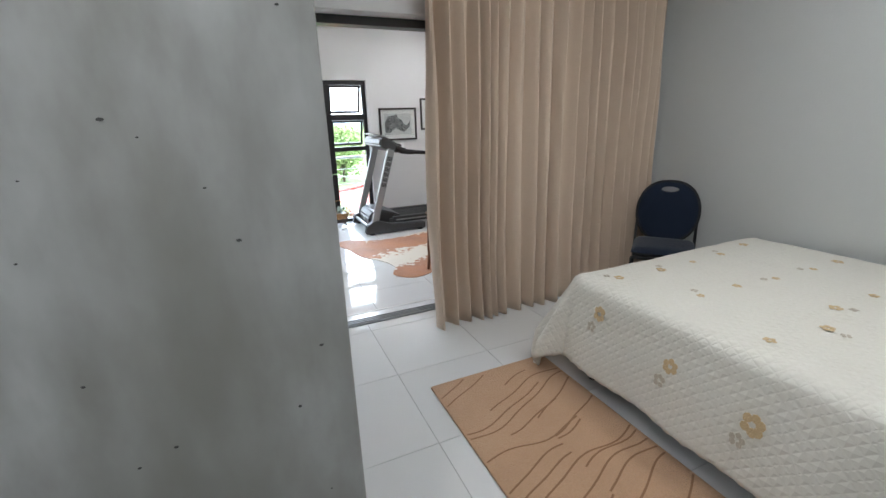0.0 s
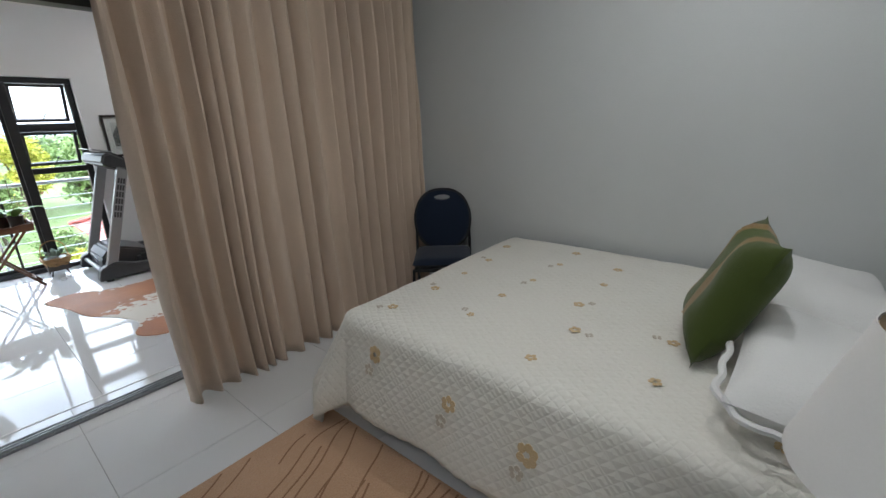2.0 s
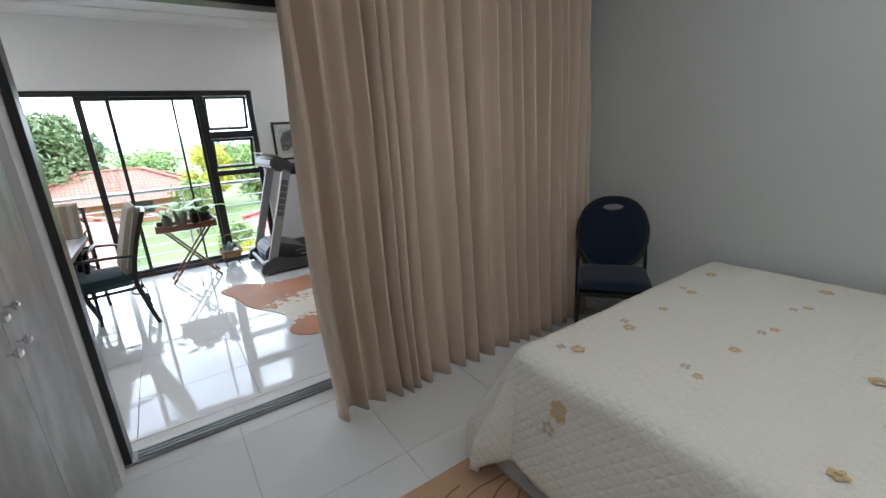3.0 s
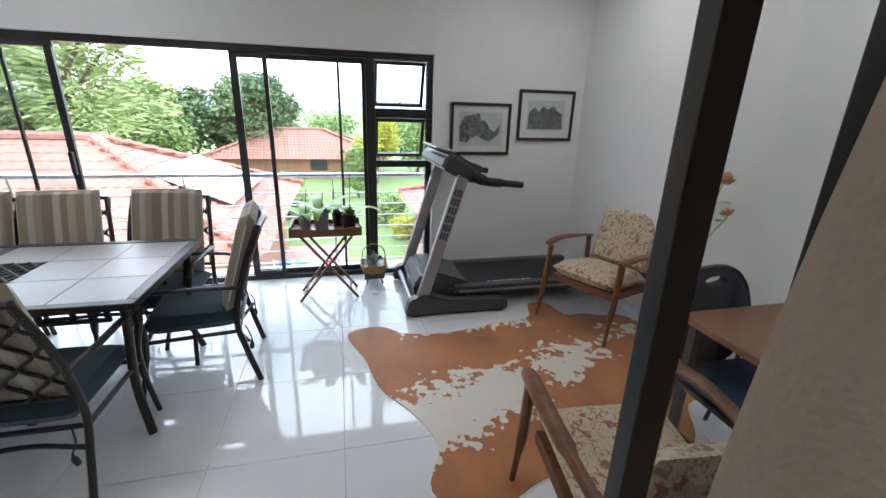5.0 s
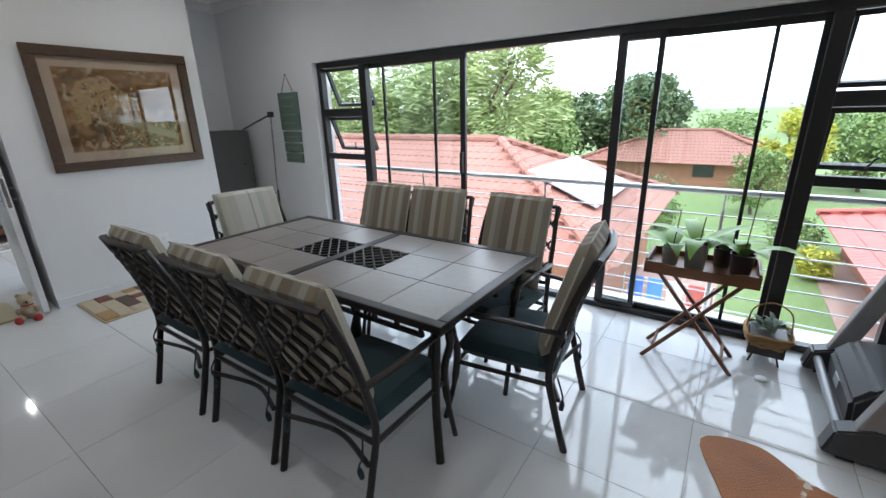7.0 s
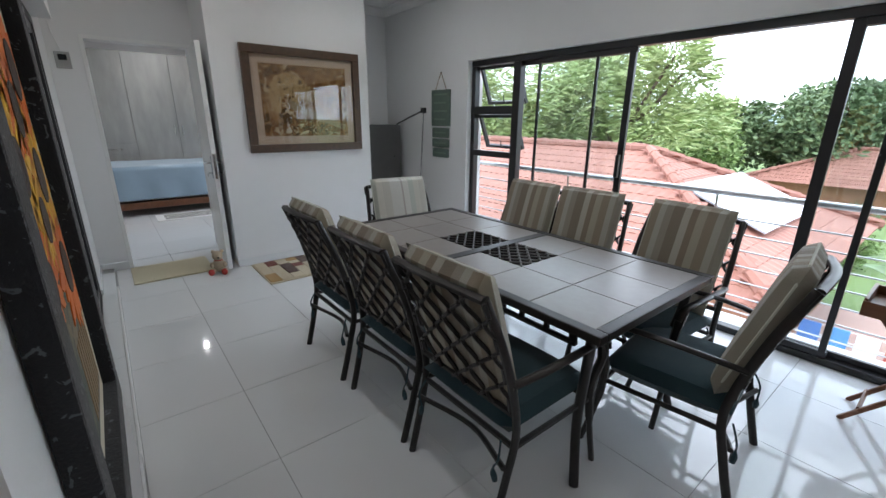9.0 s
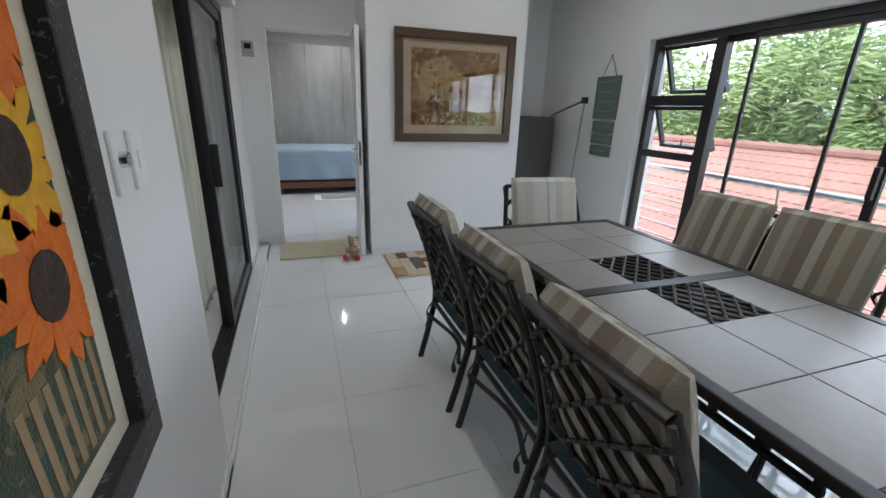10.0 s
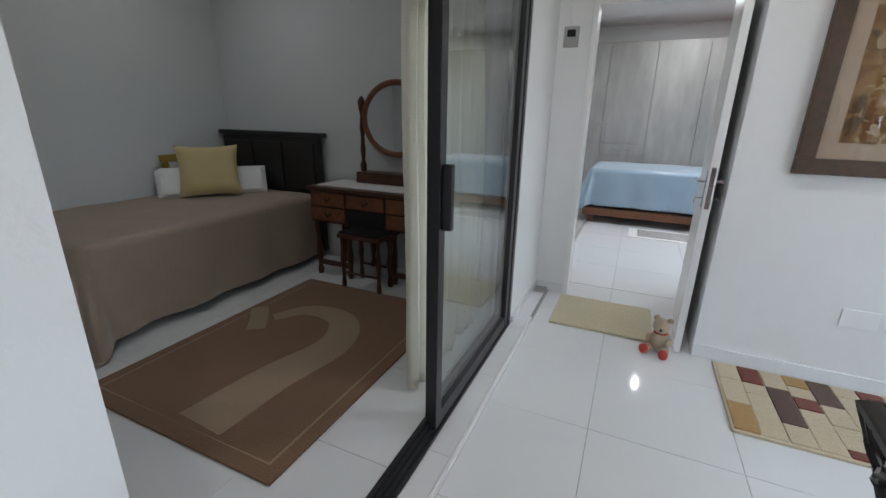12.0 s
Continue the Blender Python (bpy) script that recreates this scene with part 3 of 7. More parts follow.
def stripe_mat(name, stops, period, axis=0, rough=0.9):
    """Woven stripes across one axis of the object."""
    m = weave_mat(name, (0.5, 0.5, 0.5), (0.3, 0.3, 0.3))
    nt = m.node_tree
    b = nt.nodes["Principled BSDF"]
    tc = nt.nodes.new("ShaderNodeTexCoord")
    sp = nt.nodes.new("ShaderNodeSeparateXYZ")
    nt.links.new(tc.outputs["Object"], sp.inputs["Vector"])
    mul = nt.nodes.new("ShaderNodeMath")
    mul.operation, mul.inputs[1].default_value = "MULTIPLY_ADD", 1 / period
    mul.inputs[2].default_value = 10.5
    nt.links.new(sp.outputs[axis], mul.inputs[0])
    fr = nt.nodes.new("ShaderNodeMath")
    fr.operation = "FRACT"
    nt.links.new(mul.outputs[0], fr.inputs[0])
    ramp = nt.nodes.new("ShaderNodeValToRGB")
    ramp.color_ramp.interpolation = "CONSTANT"
    el = ramp.color_ramp.elements
    el[0].position, el[0].color = stops[0][0], (*stops[0][1], 1)
    el[1].position, el[1].color = stops[1][0], (*stops[1][1], 1)
    for p, c in stops[2:]:
        e = el.new(p)
        e.color = (*c, 1)
    nt.links.new(fr.outputs[0], ramp.inputs["Fac"])
    n = nt.nodes.new("ShaderNodeTexNoise")
    n.inputs["Scale"].default_value = 250
    mx = nt.nodes.new("ShaderNodeMixRGB")
    mx.blend_type, mx.inputs["Fac"].default_value = "MULTIPLY", 0.35
    nt.links.new(ramp.outputs["Color"], mx.inputs["Color1"])
    nt.links.new(n.outputs["Fac"], mx.inputs["Color2"])
    nt.links.new(mx.outputs["Color"], b.inputs["Base Color"])
    return m


def floral_mat(name, ground, tones, scale=16.0):
    """Printed cloth: irregular blotches of several tones on a ground colour."""
    m = weave_mat(name, ground, ground, 250)
    nt = m.node_tree
    b = nt.nodes["Principled BSDF"]
    tc = nt.nodes.new("ShaderNodeTexCoord")
    prev = None
    for i, (c, lo) in enumerate(tones):
        n = nt.nodes.new("ShaderNodeTexNoise")
        n.inputs["Scale"].default_value, n.inputs["Detail"].default_value = scale * (1 + 0.45 * i), 3.0
        n.inputs["Distortion"].default_value = 1.6
        mp = nt.nodes.new("ShaderNodeMapping")
        mp.inputs["Location"].default_value = (3.1 * i, 1.7 * i, 0.4)
        nt.links.new(tc.outputs["Object"], mp.inputs["Vector"])
        nt.links.new(mp.outputs["Vector"], n.inputs["Vector"])
        r = nt.nodes.new("ShaderNodeMapRange")
        r.inputs["From Min"].default_value, r.inputs["From Max"].default_value = lo, lo + 0.03
        nt.links.new(n.outputs["Fac"], r.inputs["Value"])
        x = nt.nodes.new("ShaderNodeMixRGB")
        nt.links.new(r.outputs["Result"], x.inputs["Fac"])
        if prev is None:
            x.inputs["Color1"].default_value = (*ground, 1)
        else:
            nt.links.new(prev.outputs["Color"], x.inputs["Color1"])
        x.inputs["Color2"].default_value = (*c, 1)
        prev = x
    nt.links.new(prev.outputs["Color"], b.inputs["Base Color"])
    return m


M_QUILT = weave_mat("quilted cotton", (0.78, 0.76, 0.70), (0.66, 0.64, 0.57), 90, bump=0.5, amount=0.3, stain=0.1)
M_VALANCE = weave_mat("bed valance", (0.66, 0.62, 0.60), (0.55, 0.51, 0.5), 120, amount=0.3)
M_EMB = weave_mat("tan embroidery", (0.67, 0.51, 0.30), (0.52, 0.36, 0.18), 200)
M_EMB_G = weave_mat("grey embroidery", (0.60, 0.54, 0.45), (0.42, 0.37, 0.3), 200)
M_CURTAIN = weave_mat("beige curtain cloth", (0.66, 0.53, 0.42), (0.53, 0.41, 0.31), 180, amount=0.35, bump=0.25)
M_CREAM = weave_mat("cream curtain cloth", (0.72, 0.69, 0.58), (0.62, 0.59, 0.48), 180, amount=0.3)
M_NAVY = weave_mat("navy upholstery", (0.012, 0.022, 0.045), (0.008, 0.014, 0.03), 260, amount=0.5)
M_BLUE = weave_mat("blue seat cloth", (0.02, 0.07, 0.16), (0.012, 0.045, 0.11), 260, amount=0.5)
M_TEAL = weave_mat("dark teal cushion cloth", (0.03, 0.062, 0.075), (0.02, 0.045, 0.055), 260, amount=0.4)
M_BRONZE = mat("dark bronze metal", (0.032, 0.029, 0.028), 0.38, 0.5, grain=0.3, scale=40, dark=(0.05, 0.045, 0.04))
M_DARKWOOD = mat("dark stained wood", (0.075, 0.028, 0.014), 0.35, grain=0.6, scale=18, dark=(0.03, 0.011, 0.006), stretch=(1, 1, 0.15), bump=0.05)
M_WOOD = mat("brown wood", (0.19, 0.075, 0.033), 0.38, grain=0.6, scale=22, dark=(0.09, 0.032, 0.014), stretch=(0.2, 1, 1), bump=0.05)
M_DESK = mat("desk veneer", (0.27, 0.125, 0.062), 0.4, grain=0.6, scale=26, dark=(0.17, 0.075, 0.036), stretch=(0.12, 1, 1), bump=0.04)
M_ORANGE = mat("varnished orange wood", (0.42, 0.15, 0.04), 0.3, grain=0.6, scale=16, dark=(0.24, 0.075, 0.02), stretch=(1, 1, 0.3))
M_BLACKWOOD = mat("black painted wood", (0.012, 0.011, 0.012), 0.3, grain=0.2, scale=20)
M_SHADE = weave_mat("white lamp shade cloth", (0.78, 0.77, 0.75), (0.7, 0.69, 0.66), 220, amount=0.2, bump=0.04)
M_SHADE_IN = weave_mat("shade lining", (0.55, 0.43, 0.26), (0.48, 0.36, 0.2), 220, amount=0.2)
M_RUG = weave_mat("tan carved rug", (0.58, 0.37, 0.235), (0.46, 0.28, 0.165), 160, bump=0.8, stain=0.3)
M_RUG_LINE = weave_mat("rug groove", (0.33, 0.185, 0.10), (0.23, 0.12, 0.06), 160)
M_SEATPAD = stripe_mat("striped cushion cloth", [(0, (0.34, 0.29, 0.22)), (0.16, (0.46, 0.42, 0.33)), (0.3, (0.30, 0.25, 0.19)), (0.42, (0.52, 0.49, 0.42)), (0.55, (0.27, 0.23, 0.18)), (0.75, (0.36, 0.33, 0.27)), (0.88, (0.48, 0.46, 0.40))], 0.30)
M_SEATPAD_L = stripe_mat("pale striped cushion cloth", [(0, (0.66, 0.63, 0.54)), (0.16, (0.56, 0.58, 0.50)), (0.3, (0.70, 0.68, 0.61)), (0.45, (0.50, 0.45, 0.40)), (0.5, (0.68, 0.66, 0.6)), (0.8, (0.60, 0.57, 0.49))], 0.30)
M_PIPING = weave_mat("pale cushion side", (0.62, 0.62, 0.54), (0.5, 0.5, 0.43), 220, amount=0.3)
M_TABLETILE = mat("stone table tile", (0.27, 0.245, 0.225), 0.33, grain=0.3, scale=25, stain=0.3, stain_scale=3, dark=(0.2, 0.18, 0.165), vary=0.05)
M_FLORAL = floral_mat("floral tapestry", (0.56, 0.47, 0.34), [((0.30, 0.13, 0.10), 0.58), ((0.22, 0.20, 0.11), 0.60), ((0.42, 0.25, 0.16), 0.60), ((0.16, 0.10, 0.07), 0.64)], 24)
M_GREY = mat("grey plastic", (0.06, 0.063, 0.067), 0.45, grain=0.2, scale=60)
M_SILVER = mat("silver plastic", (0.36, 0.37, 0.38), 0.38, 0.3, grain=0.15, scale=60)
M_BELT = mat("running belt rubber", (0.012, 0.0125, 0.014), 0.6, grain=0.3, scale=200, bump=0.2, bump_scale=300)
M_FOAM = mat("black foam grip", (0.02, 0.02, 0.022), 0.8, grain=0.3, scale=120, bump=0.2, bump_scale=200)
M_PAPER = mat("white mount card", (0.76, 0.75, 0.72), 0.8, grain=0.05, scale=30)
M_INK = mat("charcoal drawing", (0.06, 0.06, 0.06), 0.8, grain=0.9, scale=40, dark=(0.30, 0.30, 0.295))
M_INK_BG = mat("pale drawing paper", (0.60, 0.60, 0.585), 0.8, grain=0.4, scale=12, dark=(0.48, 0.48, 0.47))
M_LEAF = mat("glossy orchid leaf", (0.21, 0.40, 0.08), 0.4, grain=0.4, scale=12, dark=(0.10, 0.23, 0.05))
M_SUCC = mat("grey green succulent", (0.20, 0.27, 0.21), 0.6, grain=0.4, scale=20, dark=(0.12, 0.17, 0.13))
M_POT = mat("grey glazed pot", (0.30, 0.32, 0.30), 0.4, grain=0.4, scale=14, dark=(0.2, 0.22, 0.21))
M_POT_D = mat("dark brown pot", (0.05, 0.04, 0.038), 0.4, grain=0.4, scale=14)
M_BASKET = mat("woven cane", (0.42, 0.25, 0.10), 0.7, grain=0.6, scale=60, dark=(0.25, 0.13, 0.05), bump=0.5, bump_scale=90)
M_ROSE = mat("peach petal", (0.84, 0.56, 0.42), 0.7, grain=0.4, scale=30, dark=(0.80, 0.42, 0.28))
M_CLEAR = glass_mat("clear vase glass", (0.93, 0.95, 0.95))
M_SIGN = mat("grey green painted wood", (0.13, 0.18, 0.15), 0.7, grain=0.4, scale=18, dark=(0.09, 0.13, 0.11))
M_ROPE = mat("jute rope", (0.3, 0.21, 0.12), 0.9)
M_WHITEFAB = weave_mat("white pillow cotton", (0.78, 0.78, 0.77), (0.7, 0.7, 0.69), 200, amount=0.2)
M_GREENFAB = stripe_mat("green and gold striped satin", [(0, (0.07, 0.10, 0.02)), (0.3, (0.30, 0.19, 0.07)), (0.5, (0.085, 0.12, 0.025)), (0.72, (0.33, 0.21, 0.085)), (0.86, (0.06, 0.085, 0.018))], 0.42, axis=0)
M_GOLD = mat("gilt frame", (0.50, 0.32, 0.09), 0.3, 0.9, grain=0.4, scale=20, dark=(0.3, 0.18, 0.05))
M_MIRROR = mat("mirror", (0.86, 0.87, 0.87), 0.02, 1.0)
M_SCREEN = mat("dark display", (0.02, 0.022, 0.025), 0.15)


def outline_plate(pts, z0, z1, n=5):
    """A flat plate within a smooth closed outline."""
    c = [Vector((x, y, 0)) for x, y in pts]
    k = len(c)
    out = []
    for i in range(k):
        p0, p1, p2, p3 = c[i - 1], c[i], c[(i + 1) % k], c[(i + 2) % k]
        for j in range(n):
            t = j / n
            q = 0.5 * (2 * p1 + (p2 - p0) * t + (2 * p0 - 5 * p1 + 4 * p2 - p3) * t * t + (3 * p1 - 3 * p2 + p3 - p0) * t ** 3)
            out.append((q.x, q.y))
    return prism(bmesh.new(), out, z0, z1)


def folds(x0, x1, y, z0, z1, amp, count, seed, foot=0.0):
    """A hanging cloth from x0 to x1: rounded folds with sharp valleys, uneven, gathered small under the heading."""
    rnd = random.Random(seed)
    bm = bmesh.new()
    per, m = 14, 34
    n = count * per
    deep = [rnd.uniform(0.7, 1.3) for _ in range(count + 2)]
    xs = [0.0]
    for _ in range(count):
        xs.append(xs[-1] + rnd.choice((0.7, 0.9, 1.0, 1.15, 1.4)) * rnd.uniform(0.85, 1.15))
    grid = []
    for j in range(m + 1):
        v = j / m
        head = max(0.0, (v - 0.80) / 0.20)
        row = []
        for i in range(n + 1):
            f = i / per
            c = min(int(f), count - 1)
            u = (xs[c] + (xs[c + 1] - xs[c]) * (f - c)) / xs[-1]
            g = f + 0.16 * noise.noise(Vector((u * 4, v * 1.3, seed))) + 0.05 * noise.noise(Vector((u * 16, v * 3.0, seed + 2)))
            a = amp * (deep[c] * (1 - (f - c)) + deep[c + 1] * (f - c)) * (1.0 - 0.45 * head) * (1.0 + 0.3 * noise.noise(Vector((u * 8, v * 1.6, seed + 7))))
            w_ = 2 * math.pi * g
            bulge = math.sin(w_ + 0.55 * math.sin(w_)) + 0.22 * math.sin(2 * w_ + 5 * noise.noise(Vector((u * 6, v, seed + 9))))
            small = 0.010 * abs(math.sin(2.6 * math.pi * g + 1.3)) * (0.35 + 0.9 * head)
            yy = y - a * bulge - small + 0.010 * noise.noise(Vector((u * 9, v * 3, seed))) + foot * (1 - v) ** 3
            xx = x0 + (x1 - x0) * u + 0.016 * math.sin(2 * math.pi * g) + 0.014 * noise.noise(Vector((u * 5, v * 2.2, seed + 4)))
            row.append(bm.verts.new((xx, yy, z0 + (z1 - z0) * v + (0.012 * noise.noise(Vector((u * 14, 0, seed))) if j == 0 else 0))))
        grid.append(row)
    for a, b in zip(grid, grid[1:]):
        for i in range(n):
            bm.faces.new([a[i], a[i + 1], b[i + 1], b[i]])
    return bm


def cloth_thing(name, bm, material, label, category, thickness=0.003):
    t = thing(name, label, category)
    ob = part("drape", bm, material, t, smooth=True)
    s = ob.modifiers.new("thickness", "SOLIDIFY")
    s.thickness = thickness
    return t


# ================= first bedroom =================
ward = thing("wardrobe", "tall cement-look fitted wardrobe with small crystal knobs", "wardrobe", pose(0, 0, STEP))
part("side_panel", boxm(-0.58, 0.12, 0.55, 0.572, 0, CEIL - STEP - 0.02, bevel=0.002), M_CONCRETE, ward, "mottled grey cement-look side panel")
bm = bmesh.new()
rnd = random.Random(5)
for _ in range(46):
    x, zz, r = rnd.uniform(-0.5, 0.1), rnd.uniform(0.2, 1.85), rnd.uniform(0.001, 0.003)
    prism(bm, [(x + r * 1.5 * math.cos(a) * rnd.uniform(0.6, 1.2), zz + r * 0.8 * math.sin(a)) for a in [i * math.pi / 4 for i in range(8)]], 0, 0.0008, Matrix.Translation((0, 0.5488, 0)) @ pose(0, 0, 0, 90, 0, 0))
tagged(part("pits", bm, M_KNOT, ward, "small dark pits in the board"), kind="stuff")
part("carcass", boxm(-0.58, 0.096, 0.574, 2.50, 0.05, CEIL - STEP - 0.02), M_WHITE, ward)
part("plinth", boxm(-0.58, 0.07, 0.574, 2.50, 0, 0.05), M_CONCRETE, ward)
for i in range(4):
    y0 = 0.576 + i * 0.481
    d = part("door", boxm(0.098, 0.118, y0, y0 + 0.477, 0.06, CEIL - STEP - 0.03, bevel=0.002), M_CONCRETE, ward, "smooth grey cement-look door")
    yk = y0 + (0.43 if i % 2 == 0 else 0.047)
    for zz in (0.92, 1.02):
        part("knob", lathem([(0.004, 0), (0.004, 0.012), (0.013, 0.018), (0.015, 0.026), (0.009, 0.032)], 10), M_CHROME, d, "faceted crystal knob").matrix_local = pose(0.118, yk, zz, 0, 90, 0)

BX0, BX1, BY1 = 1.49, 3.0, 1.63
bed = thing("bed", "double bed with a cream quilted bedspread, made up", "bed", pose(0, 0, STEP))
part("base", boxm(BX0 + 0.03, BX1, BED_S + 0.02, BY1 - 0.05, 0.07, 0.32, bevel=0.02), M_VALANCE, bed)
for x in (BX0 + 0.1, BX1 - 0.1):
    for y in (BED_S + 0.12, BY1 - 0.15):
        part("foot", lathem([(0.025, 0), (0.03, 0.07)], 10, (x, y, 0)), M_BLACKWOOD, bed)
part("mattress", boxm(BX0 + 0.05, BX1, BED_S + 0.02, BY1 - 0.06, 0.325, 0.575, bevel=0.05), M_WHITEFAB, bed, smooth=True)


def drape_point(X, Y, x0, y1, top, floor_z, seed, bend=0.065, flare=0.14):
    """Where a point of a cloth laid over a bed comes to lie: over the west and north edges it bends and hangs."""
    cx, cy = x0 + bend, y1 - bend
    dx, dy = max(0.0, cx - X), max(0.0, Y - cy)
    d = math.hypot(dx, dy)
    lift = 0.008 * noise.noise(Vector((X * 3, Y * 3, seed))) + 0.004 * noise.noise(Vector((X * 9, Y * 9, seed)))
    if d == 0:
        return Vector((X, Y, top + lift))
    ux, uy = dx / d, dy / d
    arc = bend * math.pi / 2
    if d < arc:
        out, drop = bend * math.sin(d / bend), bend * (1 - math.cos(d / bend))
    else:
        out, drop = bend + flare * (d - arc), bend + (d - arc) * 0.99
    hang = min(1.0, max(0.0, drop - 0.05) / 0.35)
    corner = 2 * min(ux, uy) * max(ux, uy)
    along = Y if dx > dy else X
    out += hang * (0.016 * math.sin(along * 13 + seed) * (1 - corner) + 0.022 * noise.noise(Vector((along * 4.2, drop * 1.5, seed + 3))) * (1 - corner))
    if corner > 0:
        out += hang * (0.13 * corner + 0.045 * corner * math.cos(9 * math.atan2(uy, ux) + seed))
    z = top + lift * (1 - hang) - drop
    if z < floor_z:
        out += 0.35 * (floor_z - z)
        z = floor_z + 0.004 * (1 + noise.noise(Vector((X * 20, Y * 20, seed))))
    return Vector((X if dx == 0 else cx - ux * out, Y if dy == 0 else cy + uy * out, z))


def quilt_sheet(x0, x1, y0, y1, top, hang_w, hang_n, floor_z, seed):
    """A bedspread: flat on top, hanging over the west and north edges, folded at the corner."""
    bm = bmesh.new()
    st = 0.024
    nx, ny = int((x1 - x0 + hang_w) / st), int((y1 - y0 + hang_n) / st)
    g = []
    for i in range(nx + 1):
        row = []
        for j in range(ny + 1):
            X, Y = x1 - (x1 - x0 + hang_w) * i / nx, y0 + (y1 - y0 + hang_n) * j / ny
            if i == nx or j == ny:
                scallop = 0.008 * abs(math.sin((Y if i == nx else X) * 42))
                X, Y = (X + scallop if i == nx else X), (Y - scallop if j == ny else Y)
            row.append(bm.verts.new(drape_point(X, Y, x0, y1, top, floor_z, seed)))
        g.append(row)
    for a, b in zip(g, g[1:]):
        for j in range(ny):
            bm.faces.new([a[j], a[j + 1], b[j + 1], b[j]])
    bmesh.ops.recalc_face_normals(bm, faces=bm.faces)
    return bm


def quilted(m, scale):
    """Adds a diamond stitch relief to a cloth material."""
    nt = m.node_tree
    b = nt.nodes["Principled BSDF"]
    tc = nt.nodes.new("ShaderNodeTexCoord")
    mp = nt.nodes.new("ShaderNodeMapping")
    mp.inputs["Rotation"].default_value = (radians(45), radians(0), radians(45))
    nt.links.new(tc.outputs["Object"], mp.inputs["Vector"])
    br = nt.nodes.new("ShaderNodeTexVoronoi")
    br.distance = "CHEBYCHEV"
    br.inputs["Scale"].default_value, br.inputs["Randomness"].default_value = scale, 0.15
    nt.links.new(mp.outputs["Vector"], br.inputs["Vector"])
    bp = nt.nodes.new("ShaderNodeBump")
    bp.invert = True
    bp.inputs["Strength"].default_value, bp.inputs["Distance"].default_value = 0.5, 0.012
    nt.links.new(br.outputs["Distance"], bp.inputs["Height"])
    nt.links.new(bp.outputs["Normal"], b.inputs["Normal"])


quilted(M_QUILT, 34)
bedspread = thing("bedspread", "cream quilted bedspread with tan embroidered flowers over the bed", "bedspread", pose(0, 0, STEP))
q = part("quilt", quilt_sheet(BX0, BX1 + 0.02, BED_S + 0.03, BY1, 0.60, 0.44, 0.42, 0.012, 3), M_QUILT, bedspread, smooth=True)
q.modifiers.new("thickness", "SOLIDIFY").thickness = 0.008


def flower(bm, m, r, petals, rnd, mi=0):
    for k in range(petals):
        a = 2 * math.pi * k / petals + rnd.uniform(-0.2, 0.2)
        cx, cy = r * 0.6 * math.cos(a), r * 0.6 * math.sin(a)
        prism(bm, [(cx + r * 0.42 * math.cos(t) * rnd.uniform(0.8, 1.1), cy + r * 0.36 * math.sin(t)) for t in [i * math.pi / 4 for i in range(8)]], 0, 0.002, m)


rnd = random.Random(11)


def stitch(m, r, petals, grey=False):
    bm = bmesh.new()
    flower(bm, m, r, petals, rnd)
    part("leaf_motif" if grey else "flower_motif", bm, M_EMB_G if grey else M_EMB, bedspread, "grey embroidered leaves" if grey else "tan embroidered flower")


for i in range(5):
    for j in range(5):
        x, y = 1.66 + i * 0.27 + (0.13 if j % 2 else 0) + rnd.uniform(-0.03, 0.03), 0.0 + j * 0.36 + rnd.uniform(-0.05, 0.05)
        if x > 2.92 or y > 1.55:
            continue
        m = Matrix.Translation(drape_point(x, y, BX0, BY1, 0.60, 0.012, 3) + Vector((0, 0, 0.0055))) @ pose(0, 0, 0, 0, 0, rnd.uniform(0, 360))
        stitch(m, rnd.uniform(0.018, 0.028), 5)
        if rnd.random() < 0.6:
            stitch(m @ Matrix.Translation((0.06, 0.01, -0.001)), 0.018, 4, True)
for y, over, r in ((1.36, 0.10, 0.04), (0.95, 0.16, 0.036), (0.62, 0.20, 0.045), (0.12, 0.22, 0.045), (-0.2, 0.14, 0.036)):
    at, low = (drape_point(BX0 - o, y, BX0, BY1, 0.60, 0.012, 3) for o in (over, over + 0.02))
    m = Matrix.Translation(at) @ pose(0, 0, 0, 0, -90 + math.degrees(math.atan2(at.x - low.x, at.z - low.z)), 0) @ Matrix.Translation((0, 0, 0.0055))
    stitch(m, r, 6)
    stitch(m @ Matrix.Translation((-0.08, 0.03, 0.002)), 0.03, 5, True)
pill = thing("pillow", "white scalloped pillow at the head of the bed", "pillow", pose(1.95, -0.06, STEP + 0.60, 8, 0, 0))
part("case", cushion(0.72, 0.46, 0.17, 18, 0.7, 0.02, 0.05), M_WHITEFAB, pill, smooth=True)
part("frill", tubem([(0.37 * max(-1, min(1, 1.25 * math.cos(a))) + 0.005 * math.cos(18 * a), 0.24 * max(-1, min(1, 1.25 * math.sin(a))) + 0.005 * math.sin(18 * a), 0.07) for a in [i * math.pi / 60 for i in range(120)]], 0.011, 6, closed=True), M_WHITEFAB, pill, smooth=True)
pill2 = copy_thing(pill, pose(2.68, -0.06, STEP + 0.60, 6, 0, 4))
cush = thing("cushion", "olive green cushion with gold satin stripes, leaning on the pillow", "cushion", pose(2.13, 0.29, STEP + 0.61, -66, 0, 10))
part("cover", cushion(0.47, 0.50, 0.16, 18, 0.8, 0.014, 0.14), M_GREENFAB, cush, smooth=True).matrix_local = pose(0, -0.235, -0.07)

night = thing("nightstand", "small black bedside table", "bedside table", pose(1.22, -0.06, STEP))
part("top", boxm(-0.21, 0.21, -0.21, 0.21, 0.475, 0.50, bevel=0.004), M_BLACKWOOD, night)
part("body", boxm(-0.19, 0.19, -0.19, 0.19, 0.30, 0.474), M_BLACKWOOD, night)
